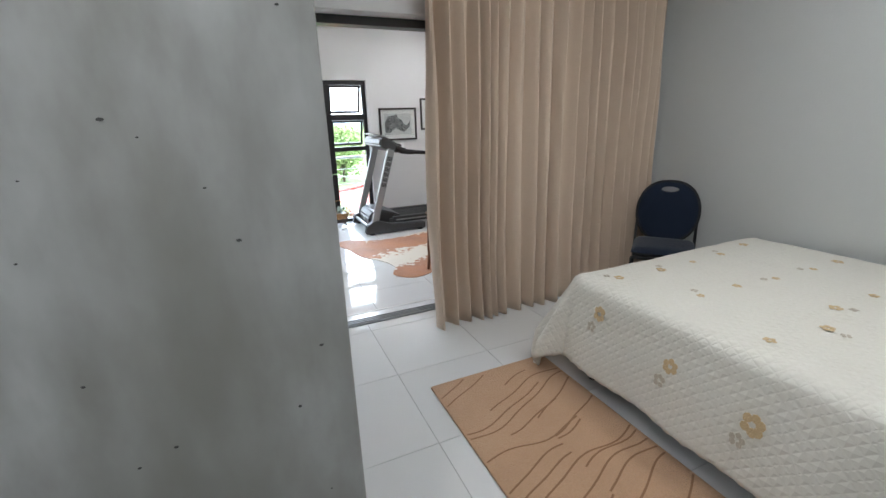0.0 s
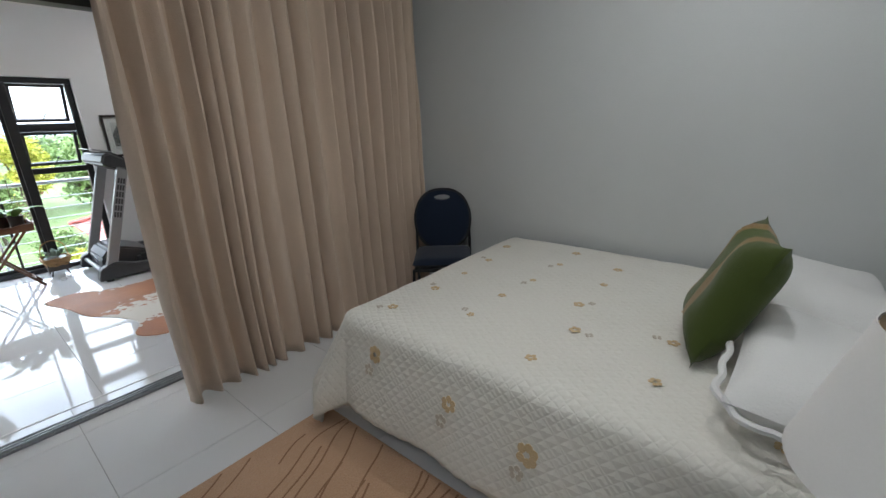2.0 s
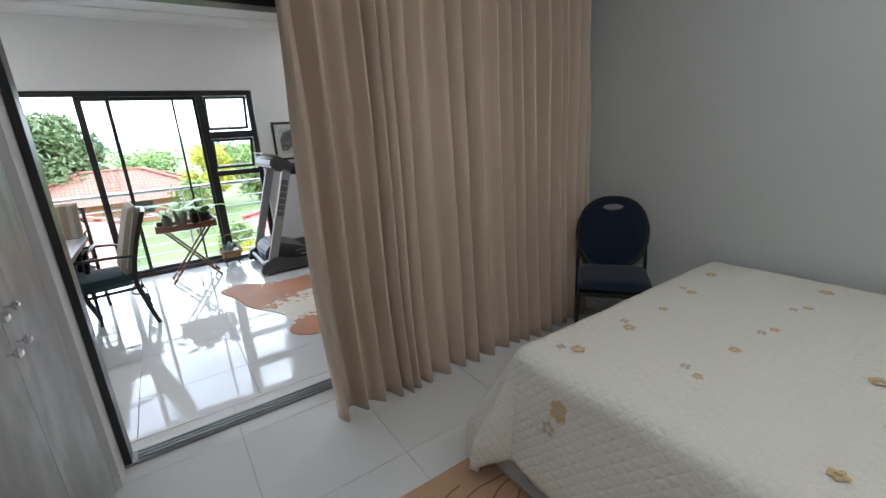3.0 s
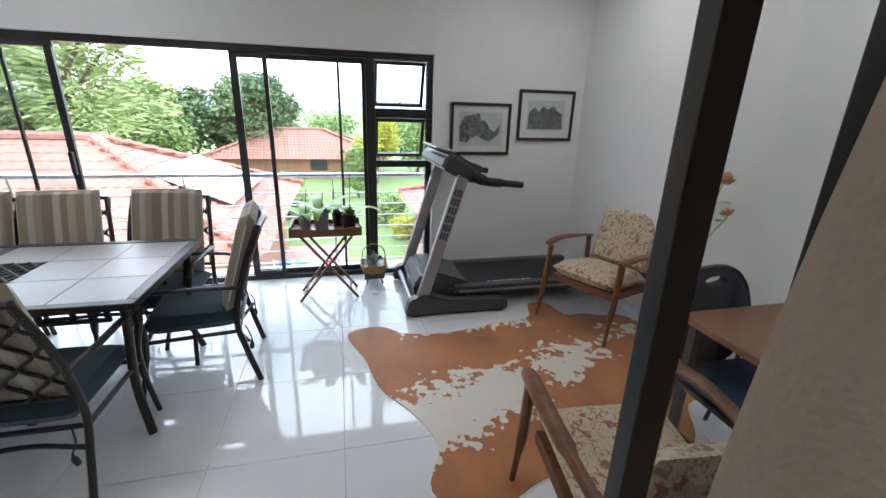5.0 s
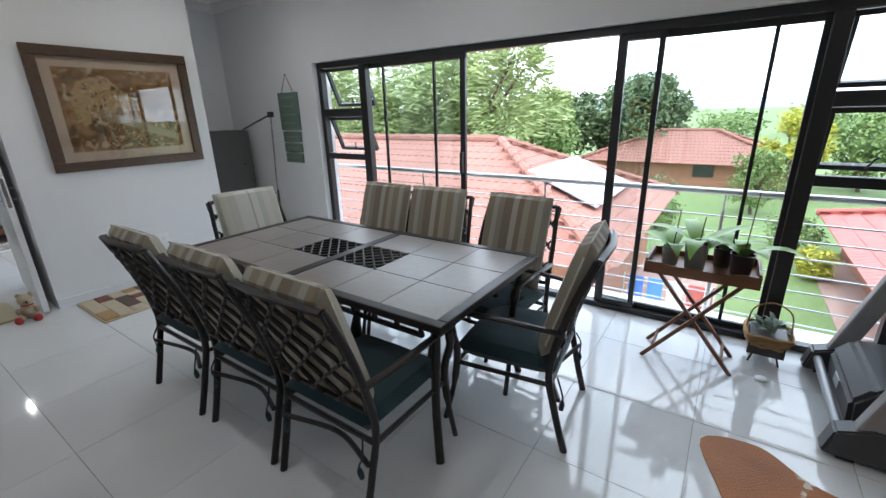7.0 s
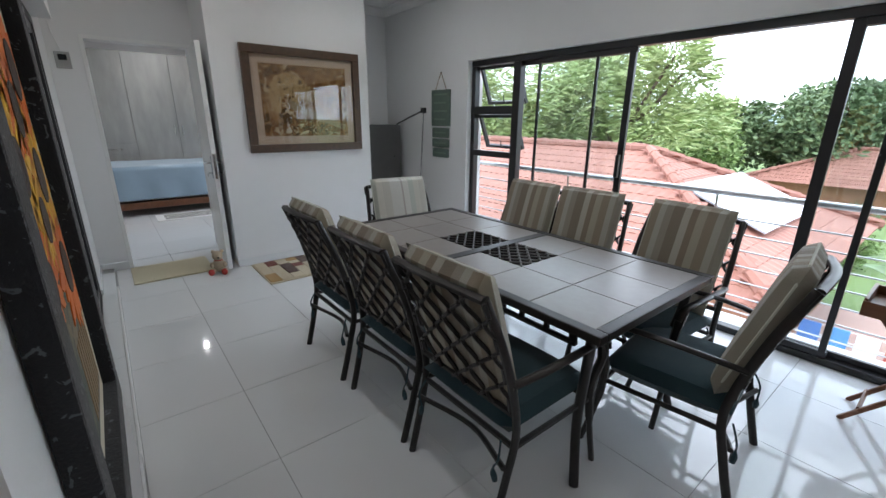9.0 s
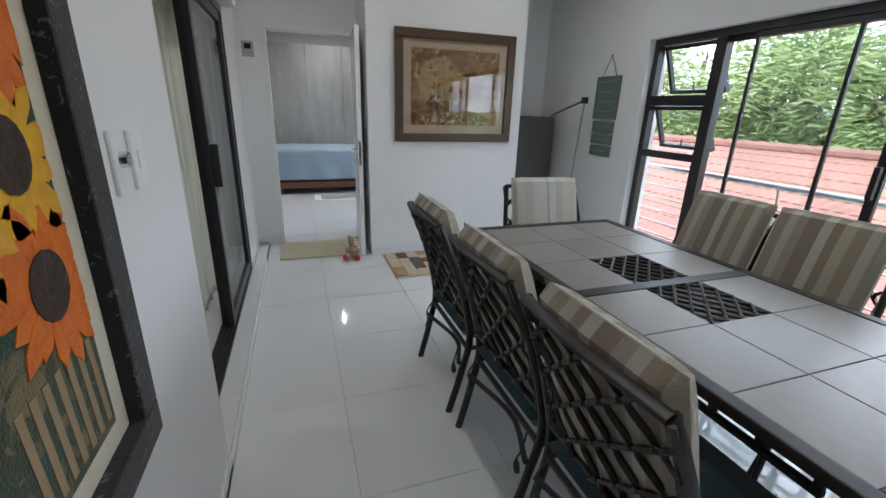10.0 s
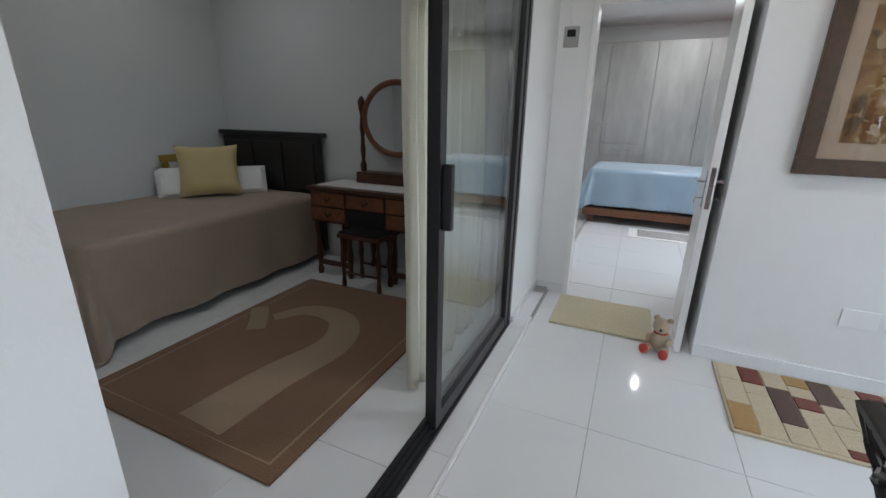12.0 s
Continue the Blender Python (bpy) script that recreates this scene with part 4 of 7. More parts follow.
part("drawer", boxm(-0.18, 0.18, 0.191, 0.205, 0.33, 0.46, bevel=0.003), M_BLACKWOOD, night)
for x in (-0.17, 0.17):
    for y in (-0.17, 0.17):
        part("leg", tubem([(x, y, 0), (x, y, 0.30)], [0.014, 0.02], 8), M_BLACKWOOD, night)
lamp = thing("table_lamp", "dark turned table lamp with a white cone shade", "table lamp", pose(1.25, -0.13, STEP + 0.50))
part("base", lathem([(0.075, 0), (0.078, 0.015), (0.05, 0.03), (0.035, 0.06), (0.055, 0.15), (0.062, 0.21), (0.045, 0.29), (0.026, 0.36), (0.034, 0.385), (0.016, 0.41), (0.012, 0.52)], 24), M_BLACKWOOD, lamp, smooth=True)
bm = bmesh.new()
lathe(bm, [(0.172, 0.405), (0.174, 0.405), (0.108, 0.64), (0.106, 0.64)], 36)
sh = part("shade", bm, [M_SHADE, M_SHADE_IN], lamp, "white cloth shade with a tan lining", smooth=True)
for f in list(sh.data.polygons)[-2:]:
    f.material_index = 1
bm = bmesh.new()
bm.from_mesh(sh.data)
bmesh.ops.delete(bm, geom=[f for f in bm.faces if len(f.verts) > 4], context="FACES")
bm.to_mesh(sh.data)
bm.free()
bm = bmesh.new()
n = 36
lo = [bm.verts.new((0.169 * math.cos(2 * math.pi * i / n), 0.169 * math.sin(2 * math.pi * i / n), 0.407)) for i in range(n)]
hi = [bm.verts.new((0.104 * math.cos(2 * math.pi * i / n), 0.104 * math.sin(2 * math.pi * i / n), 0.638)) for i in range(n)]
for i in range(n):
    bm.faces.new([lo[i], hi[i], hi[(i + 1) % n], lo[(i + 1) % n]])
part("lining", bm, M_SHADE_IN, lamp, "tan shade lining", smooth=True)

rug = thing("rug", "tan carved rug with wavy grooves beside the bed", "rug", pose(0, 0, STEP))
bm = bmesh.new()
part("rug_body", boxm(0.73, 1.47, 0.30, 1.79, 0.001, 0.016, bevel=0.004), M_RUG, rug)
rnd = random.Random(8)
for i in range(30):
    y0, run_ = 0.16 + i * 0.056, rnd.uniform(0.10, 0.34)
    a0, a1 = rnd.choice((0.0, 0.0, 0.25, 0.45)), rnd.choice((1.0, 1.0, 0.8, 0.55))
    a = []
    for k in range(13):
        t = k / 12
        y = y0 + run_ * t + 0.035 * math.sin(t * 5.2 + i * 0.45) + 0.010 * math.sin(t * 13 + i)
        if a0 <= t <= a1 and 0.315 < y < 1.775:
            a.append((0.742 + 0.716 * t, y, 0.0155))
    if len(a) > 2:
        part("groove", tubem(curve_pts(a, 3), 0.0055, 5, flat=0.35), M_RUG_LINE, rug)

curt = cloth_thing("curtain", folds(1.04, 3.02, 2.47, STEP + 0.006, 2.40, 0.050, 20, 2, -0.04), M_CURTAIN, "floor-length beige curtain in soft folds, drawn across the glass", "curtain")
part("rail", tubem([(0.1, 2.48, 2.43), (3.05, 2.48, 2.43)], 0.012, 8), M_WHITE, curt)


def banquet_chair(m, label, seat_mat):
    c = thing("banquet_chair", label, "chair", m, "stacking chairs")
    # round padded back with a hand hole
    bm = bmesh.new()
    out = [(0.21 * math.copysign(abs(math.cos(t)) ** 0.8, math.cos(t)), 0.675 + 0.225 * math.sin(t)) for t in [i * math.pi / 16 for i in range(32)]]
    hole = [(0.062 * math.cos(t), 0.845 + 0.022 * math.sin(t)) for t in [i * math.pi / 16 for i in range(32)]]
    mm = pose(0, -0.205, 0, 90, 0, 0) @ pose(0, 0, 0)
    layers = []
    for dz, sc in ((-0.022, 0.94), (-0.012, 1.0), (0.012, 1.0), (0.022, 0.94)):
        o = [bm.verts.new((x * sc, -0.205 - dz - (zz - 0.45) * 0.16, 0.675 + (zz - 0.675) * sc)) for x, zz in out]
        h = [bm.verts.new((x, -0.205 - dz - (zz - 0.45) * 0.16, zz)) for x, zz in hole]
        layers.append((o, h))
    for (o0, h0), (o1, h1) in zip(layers, layers[1:]):
        for i in range(32):
            j = (i + 1) % 32
            bm.faces.new([o0[i], o0[j], o1[j], o1[i]])
            bm.faces.new([h0[j], h0[i], h1[i], h1[j]])
    for o, h in (layers[0], layers[-1]):
        for i in range(32):
            j = (i + 1) % 32
            bm.faces.new([o[i], o[j], h[j], h[i]])
    bmesh.ops.recalc_face_normals(bm, faces=bm.faces)
    part("backrest", bm, M_NAVY, c, smooth=True)
    part("back_rim", tubem([(x * 1.03, -0.20 - (zz - 0.45) * 0.16, 0.675 + (zz - 0.675) * 1.03) for x, zz in out], 0.011, 8, closed=True), M_BLACK, c, smooth=True)
    part("seat", cushion(0.43, 0.42, 0.07, 12, 0.4), seat_mat, c, smooth=True).matrix_local = pose(0, 0.01, 0.415)
    part("seat_frame", boxm(-0.2, 0.2, -0.19, 0.21, 0.395, 0.418, bevel=0.006), M_BLACK, c)
    for sx in (-1, 1):
        part("back_leg", tubem(curve_pts([(sx * 0.215, -0.30, 0), (sx * 0.21, -0.22, 0.42), (sx * 0.205, -0.235, 0.62), (sx * 0.195, -0.25, 0.72)], 5), 0.011, 8), M_BLACK, c, smooth=True)
        part("front_leg", tubem([(sx * 0.215, 0.22, 0), (sx * 0.20, 0.19, 0.41)], 0.011, 8), M_BLACK, c, smooth=True)
        part("side_rail", tubem([(sx * 0.213, -0.25, 0.2), (sx * 0.21, 0.2, 0.2)], 0.008, 6), M_BLACK, c)
    return c


banquet_chair(pose(2.74, 2.03, STEP, 0, 0, 128), "navy stacking chair with a round padded back, beside the curtain", M_NAVY)
banquet_chair(pose(2.44, 3.50, 0, 0, 0, 180), "stacking chair with navy back and blue seat, at the desk", M_BLUE)

# ================= living room: dining table and chairs =================
TX0, TX1, TY0, TY1, TZ = -2.03, -0.08, 4.20, 5.17, 0.728
table = thing("dining_table", "dark metal dining table with inlaid stone tiles and lattice inserts", "dining table", pose(0, 0, 0))
bm = bmesh.new()
for b in ((TX0, TX1, TY0, TY0 + 0.05), (TX0, TX1, TY1 - 0.05, TY1), (TX0, TX0 + 0.05, TY0 + 0.05, TY1 - 0.05), (TX1 - 0.05, TX1, TY0 + 0.05, TY1 - 0.05)):
    box(bm, *b, TZ - 0.035, TZ, bevel=0.006)
xm = (TX0 + TX1) / 2
box(bm, xm - 0.03, xm + 0.03, TY0 + 0.05, TY1 - 0.05, TZ - 0.033, TZ - 0.001, bevel=0.004)
part("top_frame", bm, M_BRONZE, table)
part("underlay", boxm(TX0 + 0.05, TX1 - 0.05, TY0 + 0.05, TY1 - 0.05, TZ - 0.03, TZ - 0.018), M_BRONZE, table)
for side in (0, 1):
    a0 = TX0 + 0.05 if side == 0 else xm + 0.03
    a1 = xm - 0.03 if side == 0 else TX1 - 0.05
    w3, h3 = (a1 - a0) / 3, (TY1 - TY0 - 0.1) / 3
    for i in range(3):
        for j in range(3):
            x0, y0 = a0 + i * w3, TY0 + 0.05 + j * h3
            if j == 1 and i == (2 if side == 0 else 0):
                bm = bmesh.new()
                for d in (1, -1):
                    for k in range(-4, 8):
                        p, e = [], 0.008
                        for s in range(13):
                            u = s / 12
                            v = u * d + k * 0.25 + (0 if d > 0 else 0)
                            if -0.001 <= v <= 1.001:
                                p.append((x0 + u * w3, y0 + v * h3, TZ - 0.006))
                        if len(p) > 1:
                            tube(bm, [p[0], p[-1]], 0.007, 6)
                bmesh.ops.recalc_face_normals(bm, faces=bm.faces)
                part("lattice_insert", bm, M_BRONZE, table, "cast metal lattice insert")
                continue
            part("tile", boxm(x0 + 0.002, x0 + w3 - 0.002, y0 + 0.002, y0 + h3 - 0.002, TZ - 0.018, TZ - 0.003, bevel=0.002), M_TABLETILE, table)
for x in (TX0 + 0.1, TX1 - 0.1):
    for y in (TY0 + 0.1, TY1 - 0.1):
        sx, sy = (1 if x > xm else -1), (1 if y > 4.6 else -1)
        part("leg", tubem(curve_pts([(x + sx * 0.03, y + sy * 0.03, 0), (x - sx * 0.02, y - sy * 0.02, 0.25), (x + sx * 0.01, y + sy * 0.01, 0.52), (x + sx * 0.03, y + sy * 0.03, TZ - 0.035)], 5), [0.02] * 15 + [0.032], 10), M_BRONZE, table, smooth=True)
bm = bmesh.new()
for y in (TY0 + 0.04, TY1 - 0.06):
    box(bm, TX0 + 0.12, TX1 - 0.12, y, y + 0.02, TZ - 0.10, TZ - 0.085)
    for i in range(14):
        x = TX0 + 0.16 + i * 0.127
        box(bm, x, x + 0.018, y + 0.002, y + 0.018, TZ - 0.085, TZ - 0.034)
part("apron_rail", bm, M_BRONZE, table)


def dining_chair(pad):
    c = thing("dining_chair", "dark bronze metal armchair with teal seat and striped back cushion", "chair", pose(0, 0, 0), "chairs round the dining table")
    for sx in (-1, 1):
        part("back_leg", tubem(curve_pts([(sx * 0.25, -0.29, 0), (sx * 0.255, -0.235, 0.22), (sx * 0.26, -0.205, 0.42), (sx * 0.255, -0.27, 0.7), (sx * 0.235, -0.358, 0.93)], 5), 0.014, 8, flat=1.2), M_BRONZE, c, smooth=True)
        part("front_leg", tubem(curve_pts([(sx * 0.275, 0.30, 0), (sx * 0.27, 0.25, 0.22), (sx * 0.265, 0.235, 0.40), (sx * 0.285, 0.255, 0.53), (sx * 0.29, 0.235, 0.61)], 5), [0.013] * 6 + [0.018] * 10 + [0.022] * 5, 8), M_BRONZE, c, smooth=True)
        part("arm", tubem(curve_pts([(sx * 0.26, -0.245, 0.60), (sx * 0.295, -0.1, 0.625), (sx * 0.305, 0.1, 0.635), (sx * 0.295, 0.24, 0.62), (sx * 0.29, 0.275, 0.575)], 5), 0.018, 8, flat=0.6), M_BRONZE, c, smooth=True)
        part("seat_rail", tubem([(sx * 0.258, -0.21, 0.34), (sx * 0.262, 0.235, 0.34)], 0.012, 6), M_BRONZE, c)
    for y in (-0.21, 0.235):
        part("cross_rail", tubem([(-0.255, y, 0.34), (0.255, y, 0.34)], 0.012, 6), M_BRONZE, c)
    part("lower_stretcher", tubem(curve_pts([(-0.255, -0.25, 0.27), (0, -0.17, 0.24), (0.255, -0.25, 0.27)], 6), 0.011, 6), M_BRONZE, c, smooth=True)
    part("top_rail", tubem(curve_pts([(-0.237, -0.36, 0.925), (0, -0.385, 0.935), (0.237, -0.36, 0.925)], 6), 0.017, 8, flat=0.8), M_BRONZE, c, smooth=True)
    part("bottom_back_rail", tubem([(-0.255, -0.222, 0.48), (0.255, -0.222, 0.48)], 0.012, 6), M_BRONZE, c)
    # winding lattice bars of the back, touching side by side
    bm = bmesh.new()

    def on_back(u, v):
        return Vector((-0.245 + 0.49 * u, -0.225 - 0.145 * v ** 1.3 - 0.015 * (1 - (2 * u - 1) ** 2), 0.485 + 0.44 * v))
    for k in range(8):
        side_ = 1 if k % 2 else -1
        tube(bm, [on_back(min(1, max(0, k / 7 + side_ * 0.058 * math.sin(math.pi * 7 * q_ / 42))), q_ / 42) for q_ in range(43)], 0.0105, 5, flat=0.7)
    bmesh.ops.recalc_face_normals(bm, faces=bm.faces)
    part("back_lattice", bm, M_BRONZE, c, "cast lattice of winding bars")
    part("seat_cushion", cushion(0.51, 0.50, 0.11, 12, 0.35, 0.004), M_TEAL, c, "dark teal seat cushion", smooth=True).matrix_local = pose(0, 0.015, 0.35)
    bc = part("back_cushion", cushion(0.455, 0.58, 0.10, 16, 0.25, 0.007), pad, c, "striped back cushion with piped edges", smooth=True)
    bc.matrix_local = pose(0, -0.108, 0.455, 0, 0, 0) @ pose(0, 0, 0, 90 + 17, 0, 0) @ pose(0, 0.29, 0.0)
    rim = [(0.218 * max(-1, min(1, 1.28 * math.cos(a))), 0.28 * max(-1, min(1, 1.28 * math.sin(a))), 0) for a in [i * math.pi / 24 for i in range(48)]]
    for zz in (0.0475,):
        part("piping", tubem([(x * 1.0, y * 1.0, zz) for x, y, _ in rim], 0.005, 5, closed=True), M_PIPING, bc)
    for sx in (-1, 1):
        part("tie", tubem(curve_pts([(sx * 0.22, -0.235, 0.36), (sx * 0.235, -0.26, 0.30), (sx * 0.215, -0.262, 0.25), (sx * 0.225, -0.26, 0.20)], 4), [0.004] * 9 + [0.009, 0.013, 0.012, 0.010], 6), M_TEAL, c, "hanging tassel tie")
    return c


chair = dining_chair(M_SEATPAD)
chair.matrix_basis = pose(-0.46, 4.15, 0)
for p in (pose(-1.03, 4.15, 0), pose(-1.64, 4.14, 0), pose(-0.03, 4.84, 0, 0, 0, 97),
          pose(-0.37, 5.17, 0, 0, 0, 176), pose(-0.94, 5.16, 0, 0, 0, 184), pose(-1.42, 5.14, 0, 0, 0, 180)):
    copy_thing(chair, p)
chair_w = dining_chair(M_SEATPAD_L)
chair_w["label"] = "dark bronze metal armchair with pale striped cushion, table's end"
chair_w.matrix_basis = pose(-1.86, 4.70, 0, 0, 0, -98)

# ================= living room: sitting corner =================
hide = thing("cowhide_rug", "brown and white cowhide rug lying flat", "rug", pose(0, 0, 0))
HIDE = ((0.80, 5.05), (0.90, 4.72), (0.97, 4.40), (1.12, 4.15), (1.20, 3.90), (1.12, 3.66), (1.30, 3.50), (1.62, 3.62), (1.95, 3.66), (2.25, 3.56),
        (2.50, 3.70), (2.66, 3.92), (2.92, 3.98), (3.02, 4.15), (2.94, 4.34), (2.96, 4.55), (3.04, 4.80), (2.97, 4.97), (2.80, 5.00), (2.66, 5.06),
        (2.52, 5.06), (2.46, 5.28), (2.30, 5.30), (2.20, 5.08), (1.95, 5.06), (1.70, 4.98), (1.45, 4.95), (1.20, 5.00), (1.02, 5.13))
M_HIDE = mat("cowhide hair", (0.30, 0.10, 0.03), 0.6, bump=0.3, bump_scale=140, sheen=0.3, spec=0.3)
nt = M_HIDE.node_tree
tc = nt.nodes.new("ShaderNodeTexCoord")
mp = nt.nodes.new("ShaderNodeMapping")
mp.vector_type = "TEXTURE"
mp.inputs["Location"].default_value, mp.inputs["Rotation"].default_value = (1.25, 4.13, 0), (0, 0, radians(21))
nt.links.new(tc.outputs["Object"], mp.inputs["Vector"])
sp = nt.nodes.new("ShaderNodeSeparateXYZ")
nt.links.new(mp.outputs["Vector"], sp.inputs["Vector"])


def mnode(tree, op, a, b=None, c=None):
    n_ = tree.nodes.new("ShaderNodeMath")
    n_.operation = op
    for i_, v_ in enumerate((a, b, c)):
        if v_ is None:
            continue
        if isinstance(v_, (int, float)):
            n_.inputs[i_].default_value = v_
        else:
            tree.links.new(v_, n_.inputs[i_])
    return n_.outputs[0]


dist = mnode(nt, "ABSOLUTE", sp.outputs["Y"])
width = mnode(nt, "MULTIPLY_ADD", sp.outputs["X"], -0.13, 0.27)
spots = nt.nodes.new("ShaderNodeTexNoise")
spots.inputs["Scale"].default_value, spots.inputs["Detail"].default_value = 17.0, 4.0
nt.links.new(mp.outputs["Vector"], spots.inputs["Vector"])
big = nt.nodes.new("ShaderNodeTexNoise")
big.inputs["Scale"].default_value, big.inputs["Detail"].default_value = 3.2, 3.0
nt.links.new(mp.outputs["Vector"], big.inputs["Vector"])
field = mnode(nt, "SUBTRACT", width, dist)
field = mnode(nt, "ADD", field, mnode(nt, "MULTIPLY_ADD", big.outputs["Fac"], 0.9, -0.47))
field = mnode(nt, "ADD", field, mnode(nt, "MULTIPLY_ADD", spots.outputs["Fac"], -0.7, 0.36))
so = nt.nodes.new("ShaderNodeSeparateXYZ")
nt.links.new(tc.outputs["Object"], so.inputs["Vector"])
edge = mnode(nt, "ADD", mnode(nt, "SUBTRACT", so.outputs["Y"], 4.955), mnode(nt, "MULTIPLY_ADD", spots.outputs["Fac"], 0.5, -0.25))
edge = mnode(nt, "MINIMUM", edge, mnode(nt, "SUBTRACT", so.outputs["X"], 1.12))
edge = mnode(nt, "MINIMUM", edge, mnode(nt, "SUBTRACT", 2.2, so.outputs["X"]))
field = mnode(nt, "MAXIMUM", field, edge)
mask = nt.nodes.new("ShaderNodeMapRange")
mask.inputs["From Min"].default_value, mask.inputs["From Max"].default_value = 0.02, 0.045
nt.links.new(field, mask.inputs["Value"])
brown = nt.nodes.new("ShaderNodeMixRGB")
brown.inputs["Color1"].default_value, brown.inputs["Color2"].default_value = (0.58, 0.215, 0.06, 1), (0.17, 0.055, 0.022, 1)
nt.links.new(big.outputs["Fac"], brown.inputs["Fac"])
mx = nt.nodes.new("ShaderNodeMixRGB")
nt.links.new(mask.outputs["Result"], mx.inputs["Fac"])
nt.links.new(brown.outputs["Color"], mx.inputs["Color1"])
mx.inputs["Color2"].default_value = (0.66, 0.61, 0.52, 1)
nt.links.new(mx.outputs["Color"], nt.nodes["Principled BSDF"].inputs["Base Color"])
part("hide", outline_plate(HIDE, 0.0006, 0.006, 5), M_HIDE, hide)
part("leather_edge", outline_plate([(1.55 + (x - 1.55) * 1.012, 4.4 + (y - 4.4) * 1.014) for x, y in HIDE], 0.0003, 0.0016, 5), M_PAPER, hide, "pale leather edge")

tm = thing("treadmill", "grey and silver treadmill with a black belt", "treadmill", pose(0, 0, 0))
part("deck", boxm(1.62, 2.95, 5.36, 5.97, 0.10, 0.165, bevel=0.01), M_GREY, tm)
part("belt", boxm(1.66, 2.93, 5.43, 5.90, 0.1655, 0.172, bevel=0.002), M_BELT, tm)
bm = bmesh.new()
for i in range(9):
    box(bm, 1.98 + i * 0.045, 2.005 + i * 0.045 + (0.01 if i % 3 else 0), 5.45, 5.462, 0.1722, 0.1726)
part("belt_print", bm, M_PAPER, tm, "small white marks printed on the belt")
for y0, y1 in ((5.34, 5.42), (5.91, 5.99)):
    part("side_rail", boxm(1.66, 2.96, y0, y1, 0.12, 0.188, bevel=0.012), M_GREY, tm)
    part("side_trim", boxm(1.70, 2.94, y0 - 0.003 if y0 < 5.6 else y1, y0 if y0 < 5.6 else y1 + 0.003, 0.135, 0.155), M_SILVER, tm)
bm = bmesh.new()
prof = [(1.34, 0.06), (1.33, 0.20), (1.40, 0.285), (1.50, 0.30), (1.66, 0.25), (1.80, 0.19), (1.80, 0.06)]
prism(bm, prof, -5.93, -5.40, pose(0, 0, 0, 90, 0, 0))
bmesh.ops.bevel(bm, geom=bm.edges[:], offset=0.02, segments=2, affect="EDGES")
part("motor_cover", bm, M_GREY, tm, smooth=True)
part("badge", boxm(1.326, 1.332, 5.62, 5.72, 0.13, 0.18), M_SILVER, tm, "small silver badge")
for y in (5.27, 6.03):
    s = 1 if y > 5.6 else -1
    bm = bmesh.new()
    prism(bm, [(1.24, 0.02), (1.27, 0.14), (1.40, 0.19), (1.58, 0.13), (2.08, 0.10), (2.08, 0.02)], -(y + 0.05), -(y - 0.05), pose(0, 0, 0, 90, 0, 0))
    bmesh.ops.bevel(bm, geom=bm.edges[:], offset=0.01, segments=2, affect="EDGES")
    part("foot_rail", bm, M_GREY, tm, smooth=True)
    part("foot_pad", boxm(1.30, 1.36, y - 0.03, y + 0.03, 0, 0.021), M_BELT, tm)
    part("foot_pad", boxm(1.98, 2.04, y - 0.03, y + 0.03, 0, 0.021), M_BELT, tm)
    up = part("upright", boxm(-0.045, 0.045, -0.03, 0.03, 0, 1.06, bevel=0.01), M_SILVER, tm)
    up.matrix_local = pose(1.36, y, 0.10, 0, 17, 0)
    bm = bmesh.new()
    for i in range(6):
        for k in range(3):
            box(bm, -0.03 + k * 0.022, -0.014 + k * 0.022, -0.0315 if s < 0 else 0.0302, -0.0302 if s < 0 else 0.0315, 0.55 + i * 0.068, 0.603 + i * 0.068)
    part("lettering", bm, M_GREY, up, "dark blocks of maker's lettering")
part("brace_bar", tubem([(1.30, 5.27, 0.10), (1.30, 6.03, 0.10)], 0.022, 10), M_SILVER, tm, smooth=True)
bm = bmesh.new()
prism(bm, [(1.50, 1.15), (1.53, 1.24), (1.60, 1.255), (1.82, 1.12), (1.80, 1.05), (1.70, 1.05)], -6.06, -5.24, pose(0, 0, 0, 90, 0, 0))
bmesh.ops.bevel(bm, geom=bm.edges[:], offset=0.02, segments=3, affect="EDGES")
con = part("console", bm, M_GREY, tm, smooth=True)
part("reading_rest", boxm(-0.085, 0.075, 5.38, 5.92, 0, 0.015, bevel=0.006), M_SILVER, con, "silver console top").matrix_local = pose(1.57, 0, 1.262, 0, 12, 0)
part("display", boxm(0.0, 0.16, 5.45, 5.85, 0, 0.008, bevel=0.003), M_SCREEN, con, "dark display").matrix_local = pose(1.63, 0, 1.252, 0, 31, 0)
for y in (5.25, 6.05):
    part("hand_grip", tubem(curve_pts([(1.72, y, 1.11), (1.84, y, 1.06), (1.98, y, 1.045), (2.13, y, 1.03)], 5), [0.04] * 5 + [0.032] * 5 + [0.024] * 6, 10), M_FOAM, tm, "black foam hand grip", smooth=True)
part("safety_bar", tubem([(1.78, 5.27, 1.10), (1.86, 5.45, 1.13), (1.86, 5.85, 1.13), (1.78, 6.03, 1.10)], 0.016, 8), M_FOAM, tm, smooth=True)


